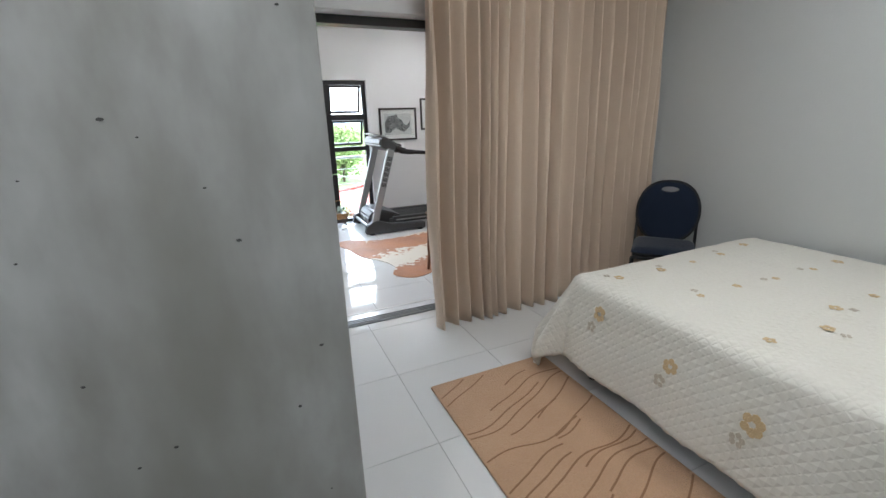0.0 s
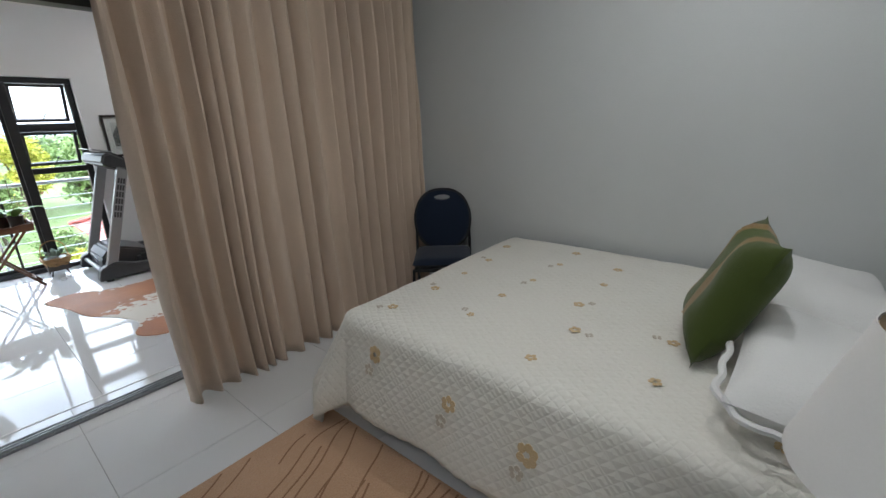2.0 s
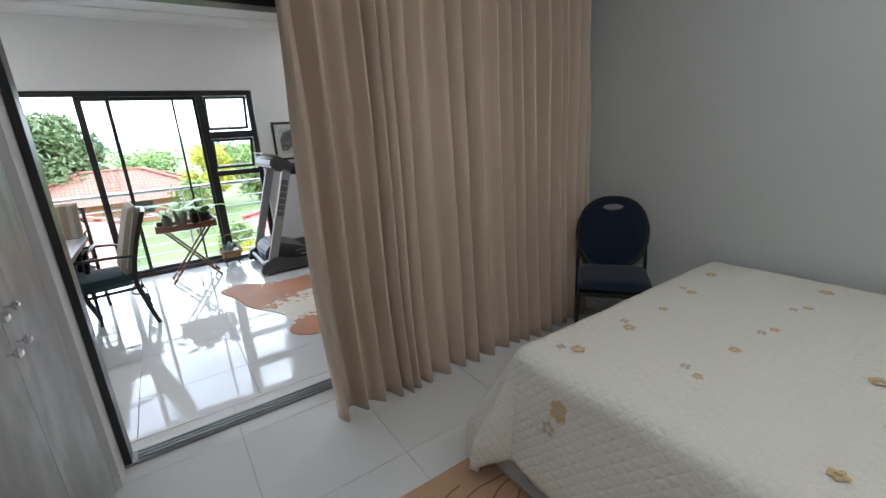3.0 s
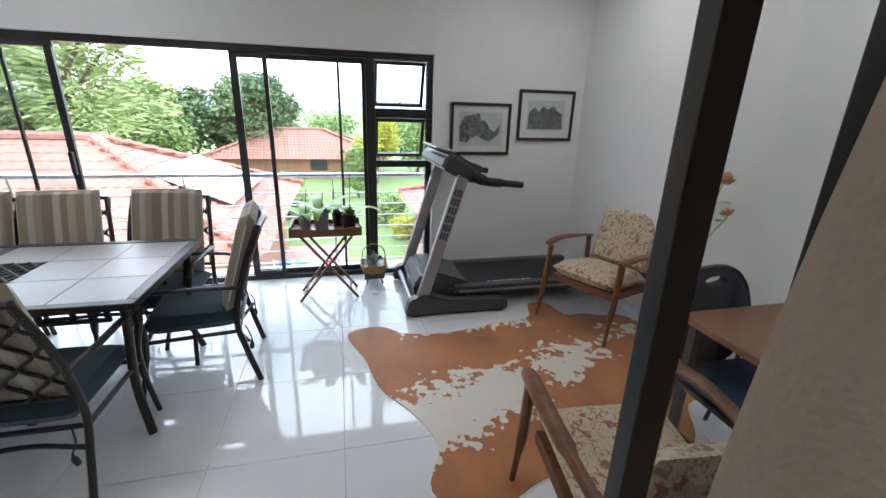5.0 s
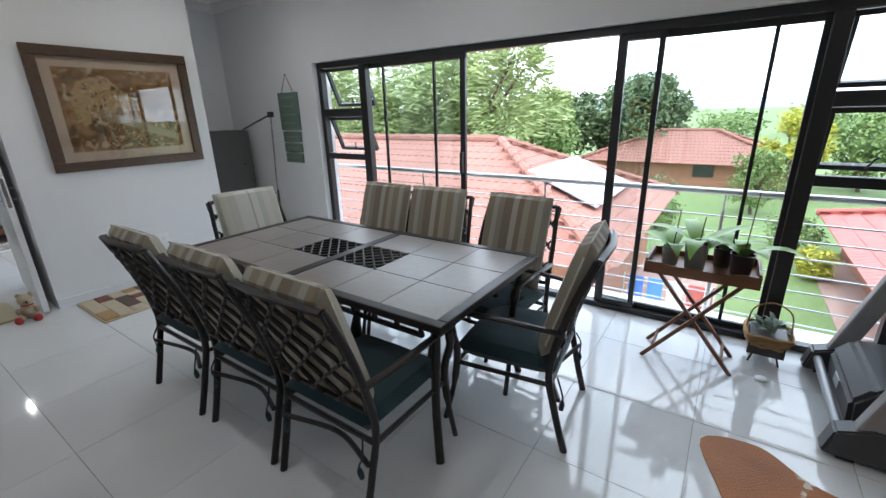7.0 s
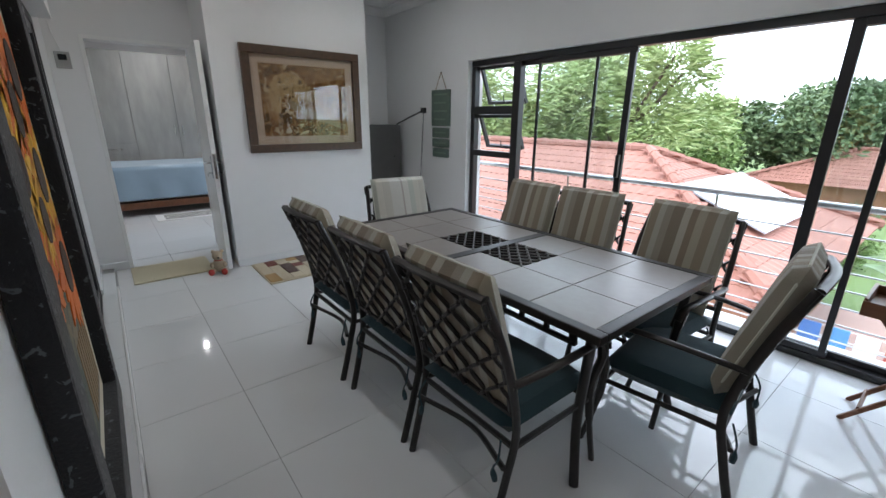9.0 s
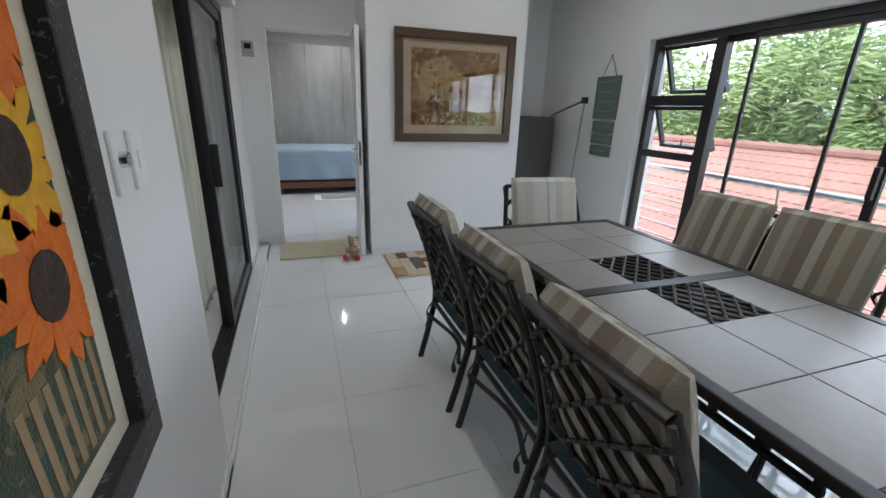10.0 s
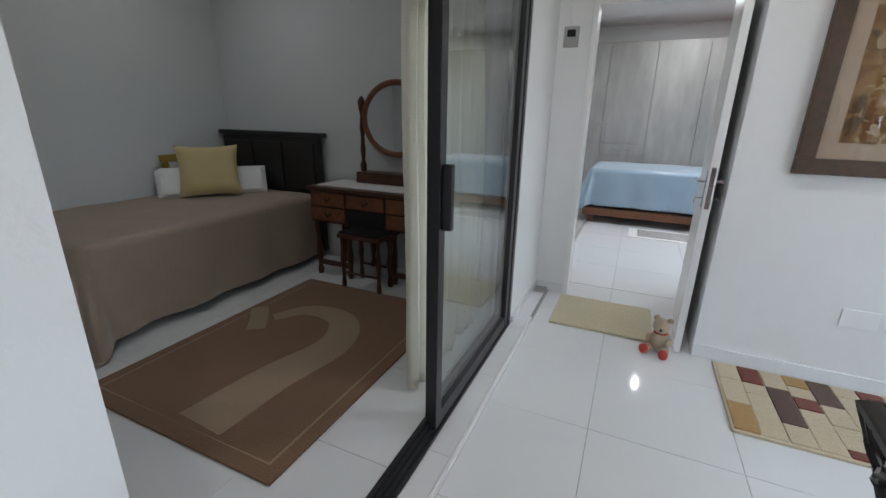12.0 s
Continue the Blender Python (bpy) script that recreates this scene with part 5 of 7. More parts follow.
def picture(name, label, m, w, h, rim, mount, frame_mat, mount_mat, image, glazed=True, depth=0.025):
    """A framed picture that faces -y, its lower left corner at the pose."""
    p = thing(name, label, "picture", m)
    bm = bmesh.new()
    for b in ((0, w, 0, rim), (0, w, h - rim, h), (0, rim, rim, h - rim), (w - rim, w, rim, h - rim)):
        box(bm, b[0], b[1], -depth, 0, b[2], b[3], bevel=min(0.006, rim * 0.2))
    part("frame", bm, frame_mat, p)
    part("mount", boxm(rim, w - rim, -0.008, -0.002, rim, h - rim), mount_mat, p)
    image(p, rim + mount, w - rim - mount, rim + mount, h - rim - mount)
    if glazed:
        g = part("glazing", boxm(rim, w - rim, -0.016, -0.014, rim, h - rim), M_GLASS, p)
        g.visible_shadow = False
    return p


def rhino(p, x0, x1, z0, z1):
    part("paper", boxm(x0, x1, -0.0095, -0.0082, z0, z1), M_INK_BG, p)
    w, h = x1 - x0, z1 - z0
    body = [(0.02, 0.12), (0.0, 0.55), (0.12, 0.86), (0.33, 0.92), (0.45, 0.98), (0.5, 0.78), (0.62, 0.72), (0.72, 0.5), (0.82, 0.42), (0.97, 0.68), (0.93, 0.38), (0.82, 0.22), (0.70, 0.12), (0.55, 0.2), (0.42, 0.3), (0.28, 0.22), (0.2, 0.1)]
    bm = bmesh.new()
    prism(bm, [(x0 + u * w, z0 + v * h) for u, v in body], 0.0097, 0.0105, pose(0, 0, 0, 90, 0, 0))
    part("drawing", bm, M_INK, p, "charcoal drawing of a horned animal")


def herd(p, x0, x1, z0, z1):
    part("paper", boxm(x0, x1, -0.0095, -0.0082, z0, z1), M_INK_BG, p)
    w, h = x1 - x0, z1 - z0
    body = [(0.03, 0.05), (0.05, 0.6), (0.2, 0.78), (0.3, 0.62), (0.42, 0.82), (0.55, 0.7), (0.68, 0.84), (0.8, 0.66), (0.92, 0.6), (0.97, 0.06)]
    bm = bmesh.new()
    prism(bm, [(x0 + u * w, z0 + v * h) for u, v in body], 0.0097, 0.0105, pose(0, 0, 0, 90, 0, 0))
    part("drawing", bm, M_INK, p, "charcoal drawing of buffalo heads")


M_FRAME = mat("dark brown frame", (0.022, 0.016, 0.014), 0.4, grain=0.4, scale=30)
picture("framed_drawing", "framed charcoal animal drawing in a dark frame on the wall", pose(1.785, N - 0.002, 1.165), 0.575, 0.46, 0.026, 0.055, M_FRAME, M_PAPER, rhino)
picture("framed_drawing", "framed charcoal drawing of buffalo in a dark frame", pose(2.43, N - 0.002, 1.30), 0.565, 0.455, 0.026, 0.065, M_FRAME, M_PAPER, herd)


def armchair(m, label):
    c = thing("armchair", label, "armchair", m, "floral armchairs")
    part("seat", cushion(0.52, 0.50, 0.12, 12, 0.35, 0.006), M_FLORAL, c, "floral tapestry seat cushion", smooth=True).matrix_local = pose(0, 0.03, 0.335, 6, 0, 0)
    part("backrest", cushion(0.50, 0.46, 0.11, 12, 0.35, 0.006), M_FLORAL, c, "floral tapestry back cushion", smooth=True).matrix_local = pose(0, -0.20, 0.42, 0, 0, 0) @ pose(0, 0, 0, 90 + 20, 0, 0) @ pose(0, 0.22, -0.02)
    part("seat_frame", boxm(-0.26, 0.26, -0.22, 0.27, 0.28, 0.335, bevel=0.006), M_WOOD, c).matrix_local = pose(0, 0, 0, 5, 0, 0)
    part("back_panel", boxm(-0.24, 0.24, -0.02, 0.0, 0.0, 0.42, bevel=0.006), M_WOOD, c).matrix_local = pose(0, -0.235, 0.36, 20, 0, 0)
    for sx in (-1, 1):
        part("front_leg", tubem(curve_pts([(sx * 0.30, 0.34, 0), (sx * 0.295, 0.285, 0.3), (sx * 0.295, 0.255, 0.58)], 5), [0.014] * 4 + [0.022] * 7, 8), M_WOOD, c, smooth=True)
        part("back_leg", tubem(curve_pts([(sx * 0.28, -0.38, 0), (sx * 0.285, -0.27, 0.3), (sx * 0.29, -0.25, 0.58)], 5), [0.014] * 4 + [0.021] * 7, 8), M_WOOD, c, smooth=True)
        part("arm", tubem(curve_pts([(sx * 0.295, -0.30, 0.575), (sx * 0.31, -0.1, 0.60), (sx * 0.315, 0.12, 0.615), (sx * 0.30, 0.29, 0.60)], 5), [0.022] * 5 + [0.032] * 5 + [0.034] * 5 + [0.024], 8, flat=0.5), M_WOOD, c, smooth=True)
    return c


armchair(pose(2.72, 4.98, 0, 0, 0, 115), "wooden armchair in floral tapestry, beside the treadmill")
armchair(pose(1.74, 3.28, 0, 0, 0, -6), "wooden armchair in floral tapestry, its back to the glass door")

side = thing("side_table", "round orange varnished stool table with bent legs", "side table", pose(2.93, 4.35, 0))
part("top", lathem([(0.165, 0.455), (0.175, 0.465), (0.175, 0.482), (0.165, 0.49)], 28), M_ORANGE, side, smooth=True)
for i in range(3):
    a = 2.5 + i * 2 * math.pi / 3
    ca, sa = math.cos(a), math.sin(a)
    part("leg", tubem(curve_pts([(0.19 * ca, 0.19 * sa, 0), (0.16 * ca, 0.16 * sa, 0.15), (0.18 * ca, 0.18 * sa, 0.25), (0.12 * ca, 0.12 * sa, 0.46)], 5), [0.016, 0.022, 0.026, 0.024, 0.022, 0.02, 0.024, 0.026, 0.022, 0.02, 0.02, 0.022, 0.024, 0.022, 0.02, 0.02], 8), M_ORANGE, side, smooth=True)
part("stretcher", tubem([(0.15 * math.cos(a), 0.15 * math.sin(a), 0.14) for a in [2.5 + i * 2 * math.pi / 3 for i in range(3)]], 0.013, 6, closed=True), M_ORANGE, side)
mags = thing("magazines", "small pile of white magazines on the side table", "magazines", pose(2.90, 4.28, 0.49))
for i in range(4):
    part("magazine", boxm(-0.10, 0.10, -0.07, 0.07, i * 0.008, i * 0.008 + 0.007, bevel=0.001), (M_PAPER, M_INK_BG)[i % 2], mags).matrix_local = pose(0, 0, 0, 0, 0, 8 * i - 10)
vase = thing("vase", "clear glass vase holding peach roses, on the table", "vase", pose(2.97, 4.42, 0.49))
part("glass", lathem([(0.04, 0), (0.048, 0.01), (0.05, 0.06), (0.03, 0.10), (0.018, 0.15), (0.024, 0.20), (0.022, 0.20), (0.016, 0.15), (0.028, 0.10), (0.046, 0.06), (0.04, 0.014)], 20), M_CLEAR, vase, smooth=True)


def rose(parent, at, r, seed):
    rnd = random.Random(seed)
    bm = bmesh.new()
    for ring, (k, rr, tilt) in enumerate(((3, 0.3, 0.15), (5, 0.6, 0.5), (7, 0.95, 0.95))):
        for i in range(k):
            a = 2 * math.pi * i / k + ring * 0.5 + rnd.uniform(-0.1, 0.1)
            c, s = math.cos(a), math.sin(a)
            vs = []
            for u in range(4):
                for v in range(4):
                    w_ = (u / 3 - 0.5) * r * (0.9 + 0.3 * ring) * math.sin(math.pi * (0.25 + 0.6 * v / 3))
                    out = r * rr * (0.25 + 0.75 * (v / 3) ** (0.7 + tilt * 0.4)) - 0.25 * w_ * w_ / r
                    zz = r * 1.1 * (v / 3) * (1.15 - tilt * 0.55)
                    vs.append(bm.verts.new((out * c - w_ * s, out * s + w_ * c, zz)))
            for u in range(3):
                for v in range(3):
                    bm.faces.new([vs[u * 4 + v], vs[u * 4 + v + 1], vs[u * 4 + v + 5], vs[u * 4 + v + 4]])
    b = part("rose", bm, M_ROSE, parent, "peach silk rose", smooth=True)
    b.matrix_local = Matrix.Translation(at) @ pose(0, 0, 0, rnd.uniform(-30, 10), rnd.uniform(-35, 0), 0)
    return b


ROSES = (((-0.05, -0.02, 0.57), 0.060, 1), ((-0.0, -0.10, 0.70), 0.060, 2), ((-0.02, -0.20, 0.53), 0.042, 3))
for at, r, sd in ROSES:
    x, y, zz = at
    part("stem", tubem(curve_pts([(0, 0, 0.02), (0, 0, 0.2), (x * 0.5, y * 0.45, zz * 0.68), (x, y, zz)], 5), 0.0035, 6), M_LEAF, vase, smooth=True)
    rose(vase, at, r, sd)


def leaf_blade(length, width, droop, fold=0.15, n=7):
    """One leaf from the origin along +x, arching."""
    bm = bmesh.new()
    rows = []
    for i in range(n + 1):
        t = i / n
        w_ = width * math.sin(math.pi * min(1, 0.08 + 0.92 * t) ** 0.8) * 0.5 + 0.001
        x = length * t * (1 - 0.15 * droop * t)
        zz = length * (0.85 * t - (droop + 0.3) * t * t)
        rows.append([bm.verts.new((x, s * w_, zz + abs(s) * fold * w_)) for s in (-1, -0.5, 0, 0.5, 1)])
    for a, b in zip(rows, rows[1:]):
        for j in range(4):
            bm.faces.new([a[j], a[j + 1], b[j + 1], b[j]])
    return bm


for x, y, zz, a, l in ((-0.02, -0.02, 0.40, 40, 0.10), (-0.02, -0.03, 0.46, 200, 0.10), (0, -0.07, 0.56, -60, 0.10), (-0.01, -0.08, 0.60, 120, 0.09), (-0.02, -0.14, 0.48, 250, 0.08), (-0.03, -0.01, 0.50, 140, 0.08)):
    part("leaf", leaf_blade(l, 0.05, 0.3), M_LEAF, vase, smooth=True).matrix_local = pose(x, y, zz, 0, 0, a)

desk = thing("desk", "brown veneer desk on dark metal legs against the wall", "desk", pose(0, 0, 0))
part("top", boxm(2.22, 3.06, 2.98, 3.69, 0.705, 0.735, bevel=0.003), M_DESK, desk)
for x in (2.27, 3.0):
    for y in (3.03, 3.64):
        part("leg", boxm(x - 0.018, x + 0.018, y - 0.018, y + 0.018, 0, 0.704, bevel=0.003), M_BLACK, desk)
part("modesty_panel", boxm(2.30, 2.97, 3.04, 3.055, 0.35, 0.70), M_BLACKWOOD, desk)
hook = thing("wall_hook", "small black hook screwed to the wall", "hook", pose(EAST, 3.66, 0.90))
part("plate", boxm(-0.006, -0.0005, -0.02, 0.02, -0.03, 0.03, bevel=0.002), M_BLACK, hook)
part("peg", tubem([(-0.006, 0, 0.0), (-0.05, 0, 0.0), (-0.06, 0, 0.03)], 0.008, 8), M_BLACK, hook)

# ================= plants =================
tray = thing("tray_table", "dark wooden folding tray table with crossed legs", "tray table", pose(0.665, 5.82, 0))
part("tray_base", boxm(-0.27, 0.27, -0.16, 0.16, 0.575, 0.59, bevel=0.003), M_WOOD, tray)
for y0, y1 in ((-0.175, -0.16), (0.16, 0.175)):
    bm = bmesh.new()
    prism(bm, [(-0.28, 0.565), (0.28, 0.565), (0.28, 0.635), (0.2, 0.635), (0.13, 0.622), (-0.13, 0.622), (-0.2, 0.635), (-0.28, 0.635)], -y1, -y0, pose(0, 0, 0, 90, 0, 0))
    part("tray_side", bm, M_WOOD, tray)
for x0, x1 in ((-0.28, -0.265), (0.265, 0.28)):
    part("tray_side", boxm(x0, x1, -0.159, 0.159, 0.566, 0.645, bevel=0.004), M_WOOD, tray)
for y in (-0.13, 0.10):
    for s in (-1, 1):
        part("leg", tubem([(s * 0.235, y + s * 0.012, 0.0), (-s * 0.215, y + s * 0.012, 0.573)], 0.014, 4), M_WOOD, tray)
for s in (-1, 1):
    part("stretcher", tubem([(s * 0.18, -0.13, 0.08), (s * 0.18, 0.10, 0.08)], 0.01, 6), M_WOOD, tray)


def orchid(x, y, r, h, material, leaves, seed, stake=0.0):
    rnd = random.Random(seed)
    o = thing("orchid", "potted orchid with broad glossy leaves on the tray table", "potted plant", pose(x, y, 0.59), "orchids on the tray table")
    part("pot", lathem([(r * 0.75, 0), (r * 0.8, 0.005), (r, h * 0.95), (r * 1.05, h), (r * 0.92, h), (r * 0.9, h * 0.85)], 20), material, o, smooth=True)
    for i in range(leaves):
        a = rnd.uniform(-25, 25) + 360 * i / leaves
        part("leaf", leaf_blade(rnd.uniform(0.24, 0.38), rnd.uniform(0.075, 0.105), rnd.uniform(0.25, 0.6)), M_LEAF, o, smooth=True).matrix_local = pose(0, 0, h * 0.9, 0, 0, a)
    if stake:
        part("stake", tubem([(0.005, 0.01, h * 0.8), (0.02, 0.015, h + stake)], 0.003, 5), M_DARKWOOD, o)
    return o


orchid(0.50, 5.80, 0.05, 0.11, M_POT, 4, 1, 0.22)
orchid(0.63, 5.76, 0.062, 0.16, M_POT, 4, 2, 0.15)
orchid(0.85, 5.79, 0.06, 0.12, M_POT_D, 4, 3, 0.34)
orchid(0.76, 5.90, 0.05, 0.11, M_POT_D, 3, 4)

bask = thing("plant_basket", "woven cane basket with a grey-green succulent, by the window", "plant basket", pose(1.06, 6.02, 0))
bm = bmesh.new()
for i in range(6):
    rr, zz = 0.068 + 0.009 * i, 0.075 + 0.022 * i
    tube(bm, [(rr * max(-1, min(1, 1.3 * math.cos(a))), rr * max(-1, min(1, 1.3 * math.sin(a))), zz + 0.004 * math.sin(8 * a + i * math.pi)) for a in [k * math.pi / 16 for k in range(32)]], 0.0125, 6, closed=True)
part("weave", bm, M_BASKET, bask, smooth=True)
part("soil", boxm(-0.09, 0.09, -0.09, 0.09, 0.06, 0.185), M_POT_D, bask)
for sx in (-1, 1):
    for sy in (-1, 1):
        part("foot", tubem([(sx * 0.075, sy * 0.075, 0), (sx * 0.05, sy * 0.05, 0.08)], 0.006, 6), M_BLACK, bask)
part("handle", tubem(curve_pts([(-0.11, 0, 0.19), (-0.09, 0, 0.32), (0, 0, 0.37), (0.09, 0, 0.32), (0.11, 0, 0.19)], 5), 0.005, 6), M_BASKET, bask, smooth=True)
rnd = random.Random(4)
for i in range(26):
    a, rr = rnd.uniform(0, 360), rnd.uniform(0.01, 0.07)
    part("leaf", leaf_blade(rnd.uniform(0.05, 0.1), 0.03, 0.5, n=4), M_SUCC, bask, smooth=True).matrix_local = pose(rr * math.cos(a), rr * math.sin(a), 0.19 + rnd.uniform(0, 0.04), 0, -rnd.uniform(0, 40), a)

stop = thing("door_stop", "small round white rubber stop on the floor tiles", "door stop", pose(1.044, 5.744, 0))
part("disc", lathem([(0.026, 0.0), (0.03, 0.004), (0.029, 0.014), (0.022, 0.019)], 18), M_WHITE, stop, smooth=True)

# ================= pictures and fittings of the long walls =================
M_FRAME_B = mat("broad bronze-brown frame", (0.085, 0.045, 0.025), 0.38, grain=0.5, scale=30, dark=(0.03, 0.02, 0.015), bump=0.15, bump_scale=60)
M_MOUNT_P = mat("pinkish mount card", (0.50, 0.36, 0.27), 0.8, grain=0.1, scale=30)
M_ROCK = floral_mat("print of a cat on rocks", (0.22, 0.105, 0.04), [((0.30, 0.16, 0.065), 0.48), ((0.13, 0.07, 0.03), 0.55), ((0.44, 0.32, 0.20), 0.58), ((0.15, 0.10, 0.05), 0.63)], 7)
M_CAT = floral_mat("spotted tan fur print", (0.40, 0.25, 0.12), [((0.07, 0.04, 0.02), 0.60), ((0.55, 0.42, 0.26), 0.62)], 30)


def leopard(p, x0, x1, z0, z1):
    part("image", boxm(x0, x1, -0.0095, -0.0082, z0, z1), M_ROCK, p, "sepia print of rocks and branches")
    w, h = x1 - x0, z1 - z0
    body = [(0.10, 0.42), (0.08, 0.66), (0.16, 0.84), (0.30, 0.90), (0.46, 0.82), (0.60, 0.62), (0.56, 0.50), (0.44, 0.54), (0.40, 0.36), (0.33, 0.40), (0.32, 0.58), (0.22, 0.52), (0.20, 0.34), (0.14, 0.32)]
    bm = bmesh.new()
    prism(bm, [(x0 + u * w, z0 + v * h) for u, v in body], 0.0097, 0.0104, pose(0, 0, 0, 90, 0, 0))
    part("figure", bm, M_CAT, p, "printed spotted cat")
    bm = bmesh.new()
    prism(bm, [(x0 + u * w, z0 + v * h) for u, v in ((0.25, 0.42), (0.95, 0.08), (0.98, 0.16), (0.3, 0.52))], 0.0106, 0.0112, pose(0, 0, 0, 90, 0, 0))
    part("branch", bm, M_ROPE, p, "printed pale branch")


picture("framed_print", "large framed sepia print of a spotted cat", pose(WEST + 0.002, 4.11, 1.095, 0, 0, 90), 1.16, 0.955, 0.075, 0.075, M_FRAME_B, M_MOUNT_P, leopard, depth=0.04)

M_SUN_BG = floral_mat("dark painted ground", (0.035, 0.05, 0.025), [((0.10, 0.09, 0.05), 0.5), ((0.16, 0.12, 0.06), 0.6), ((0.02, 0.06, 0.04), 0.58)], 7)
M_PETAL_O = mat("orange oil paint", (0.72, 0.17, 0.015), 0.5, grain=0.7, scale=30, dark=(0.55, 0.09, 0.01), bump=0.5, bump_scale=50)
M_PETAL_Y = mat("yellow oil paint", (0.75, 0.42, 0.02), 0.5, grain=0.7, scale=30, dark=(0.62, 0.24, 0.02), bump=0.5, bump_scale=50)
M_SEED = mat("dark brown oil paint", (0.045, 0.025, 0.018), 0.6, grain=0.6, scale=60, bump=0.6)
M_FRAME_K = floral_mat("black carved frame", (0.018, 0.018, 0.02), [((0.09, 0.10, 0.11), 0.62)], 42)
M_IVORY = mat("ivory slip", (0.66, 0.60, 0.46), 0.5, grain=0.15, scale=20)


def sunflowers(p, x0, x1, z0, z1):
    part("image", boxm(x0, x1, -0.0095, -0.0082, z0, z1), M_SUN_BG, p, "dark green painted ground")
    w, h = x1 - x0, z1 - z0
    rnd = random.Random(3)
    bars = bmesh.new()
    for i in range(7):
        u = 0.52 + i * 0.07
        prism(bars, [(x0 + u * w, z0 + 0.02 * h), (x0 + (u + 0.035) * w, z0 + 0.02 * h), (x0 + (u + 0.02) * w, z0 + 0.22 * h), (x0 + (u - 0.015) * w, z0 + 0.22 * h)], 0.0096, 0.0108, pose(0, 0, 0, 90, 0, 0))
    part("basket_weave", bars, M_ROPE, p, "painted woven basket")
    for k, (u, v, r) in enumerate(((0.82, 0.36, 0.13), (0.80, 0.58, 0.125), (0.84, 0.80, 0.125), (0.58, 0.50, 0.10), (0.62, 0.72, 0.11), (0.35, 0.62, 0.11), (0.30, 0.40, 0.10), (0.40, 0.84, 0.10))):
        cx, cz = x0 + u * w, z0 + v * h
        bm = bmesh.new()
        for i in range(18):
            a = 2 * math.pi * i / 18 + rnd.uniform(-0.1, 0.1)
            l = r * rnd.uniform(0.8, 1.15)
            d, q_ = Vector((math.cos(a), math.sin(a))), Vector((-math.sin(a), math.cos(a)))
            pts = [(cx, cz)] + [(cx + d.x * l * t + q_.x * s * r, cz + d.y * l * t + q_.y * s * r) for t, s in ((0.5, 0.13), (0.8, 0.12), (1.0, 0.0), (0.8, -0.12), (0.5, -0.13))]
            pts = [(min(max(px, x0), x1), min(max(pz, z0), z1)) for px, pz in pts]
            prism(bm, pts, 0.0098 + 0.0002 * (i % 3), 0.0115 + 0.0003 * (i % 3), pose(0, 0, 0, 90, 0, 0))
        part("petals", bm, M_PETAL_O if k % 2 == 0 else M_PETAL_Y, p, "painted sunflower petals")
        bm = bmesh.new()
        prism(bm, [(cx + 0.36 * r * math.cos(t), cz + 0.4 * r * math.sin(t)) for t in [i * math.pi / 8 for i in range(16)]], 0.012, 0.0135, pose(0, 0, 0, 90, 0, 0))
        part("seed_head", bm, M_SEED, p, "painted dark seed head")


sunf = picture("sunflower_painting", "oil painting of orange sunflowers in a black carved frame", pose(-0.02, SOUTH + 0.002, 0.73, 0, 0, 180), 0.68, 1.05, 0.075, 0.045, M_FRAME_K, M_IVORY, sunflowers, glazed=False, depth=0.035)


def plate(name, label, m, w, h, detail):
    s = thing(name, label, "switch", m)
    part("cover", boxm(-w / 2, w / 2, -0.009, -0.0005, -h / 2, h / 2, bevel=0.003), M_WHITE, s)
    detail(s)
    return s


def dimmer(s):
    part("knob", lathem([(0.018, 0), (0.016, 0.014), (0.012, 0.015)], 16), M_CHROME, s, "round grey dimmer knob").matrix_local = pose(0, -0.009, 0.005, 90, 0, 0)


def rocker(s):
    part("rocker", boxm(-0.012, 0.012, -0.012, -0.009, -0.02, 0.02, bevel=0.002), M_WHITE, s)


def socket_holes(s):
    for x in (-0.022, 0.022):
        for dx, dz in ((0, 0.012), (-0.009, -0.006), (0.009, -0.006)):
            part("pin_hole", lathem([(0.0035, 0), (0.0035, 0.0012)], 8), M_BLACK, s).matrix_local = pose(x + dx, -0.009, dz, 90, 0, 0)


plate("light_switch", "white wall plate with a round dimmer", pose(-0.86, SOUTH, 1.267, 0, 0, 180), 0.075, 0.13, dimmer)
plate("light_switch", "white wall plate with a small rocker", pose(-0.965, SOUTH, 1.262, 0, 0, 180), 0.075, 0.13, rocker)
plate("blank_plate", "white blank wall plate low on the wall", pose(WEST, 4.55, 0.385, 0, 0, 90), 0.15, 0.10, lambda s: None)
plate("wall_socket", "white double wall socket low on the wall", pose(WEST, 4.73, 0.385, 0, 0, 90), 0.14, 0.10, socket_holes)
thermo = plate("thermostat", "grey wall thermostat box with a small display", pose(NOOK, 2.89, 1.86, 0, 0, 90), 0.10, 0.13, lambda s: None)
thermo.children[0].data.materials[0] = mat("grey casing", (0.36, 0.36, 0.35), 0.5)
part("display", boxm(-0.028, 0.028, -0.013, -0.009, 0.0, 0.045, bevel=0.002), M_SCREEN, thermo)
part("cable", tubem(curve_pts([(0.0, -0.006, 0.065), (-0.02, -0.006, 0.15), (-0.04, -0.006, 0.3), (-0.04, -0.006, 0.86)], 5), 0.004, 6), M_WHITE, thermo)

# far bedroom door, swung into the living room
door = tagged(thing("door_3", "white panel door standing open towards the room", "door", pose(NOOK + 0.02, 3.83, 0, 0, 0, -4)), kind="structure")
part("leaf", boxm(0, 0.62, -0.02, 0.02, 0.008, 2.03, bevel=0.003), M_WHITE, door)
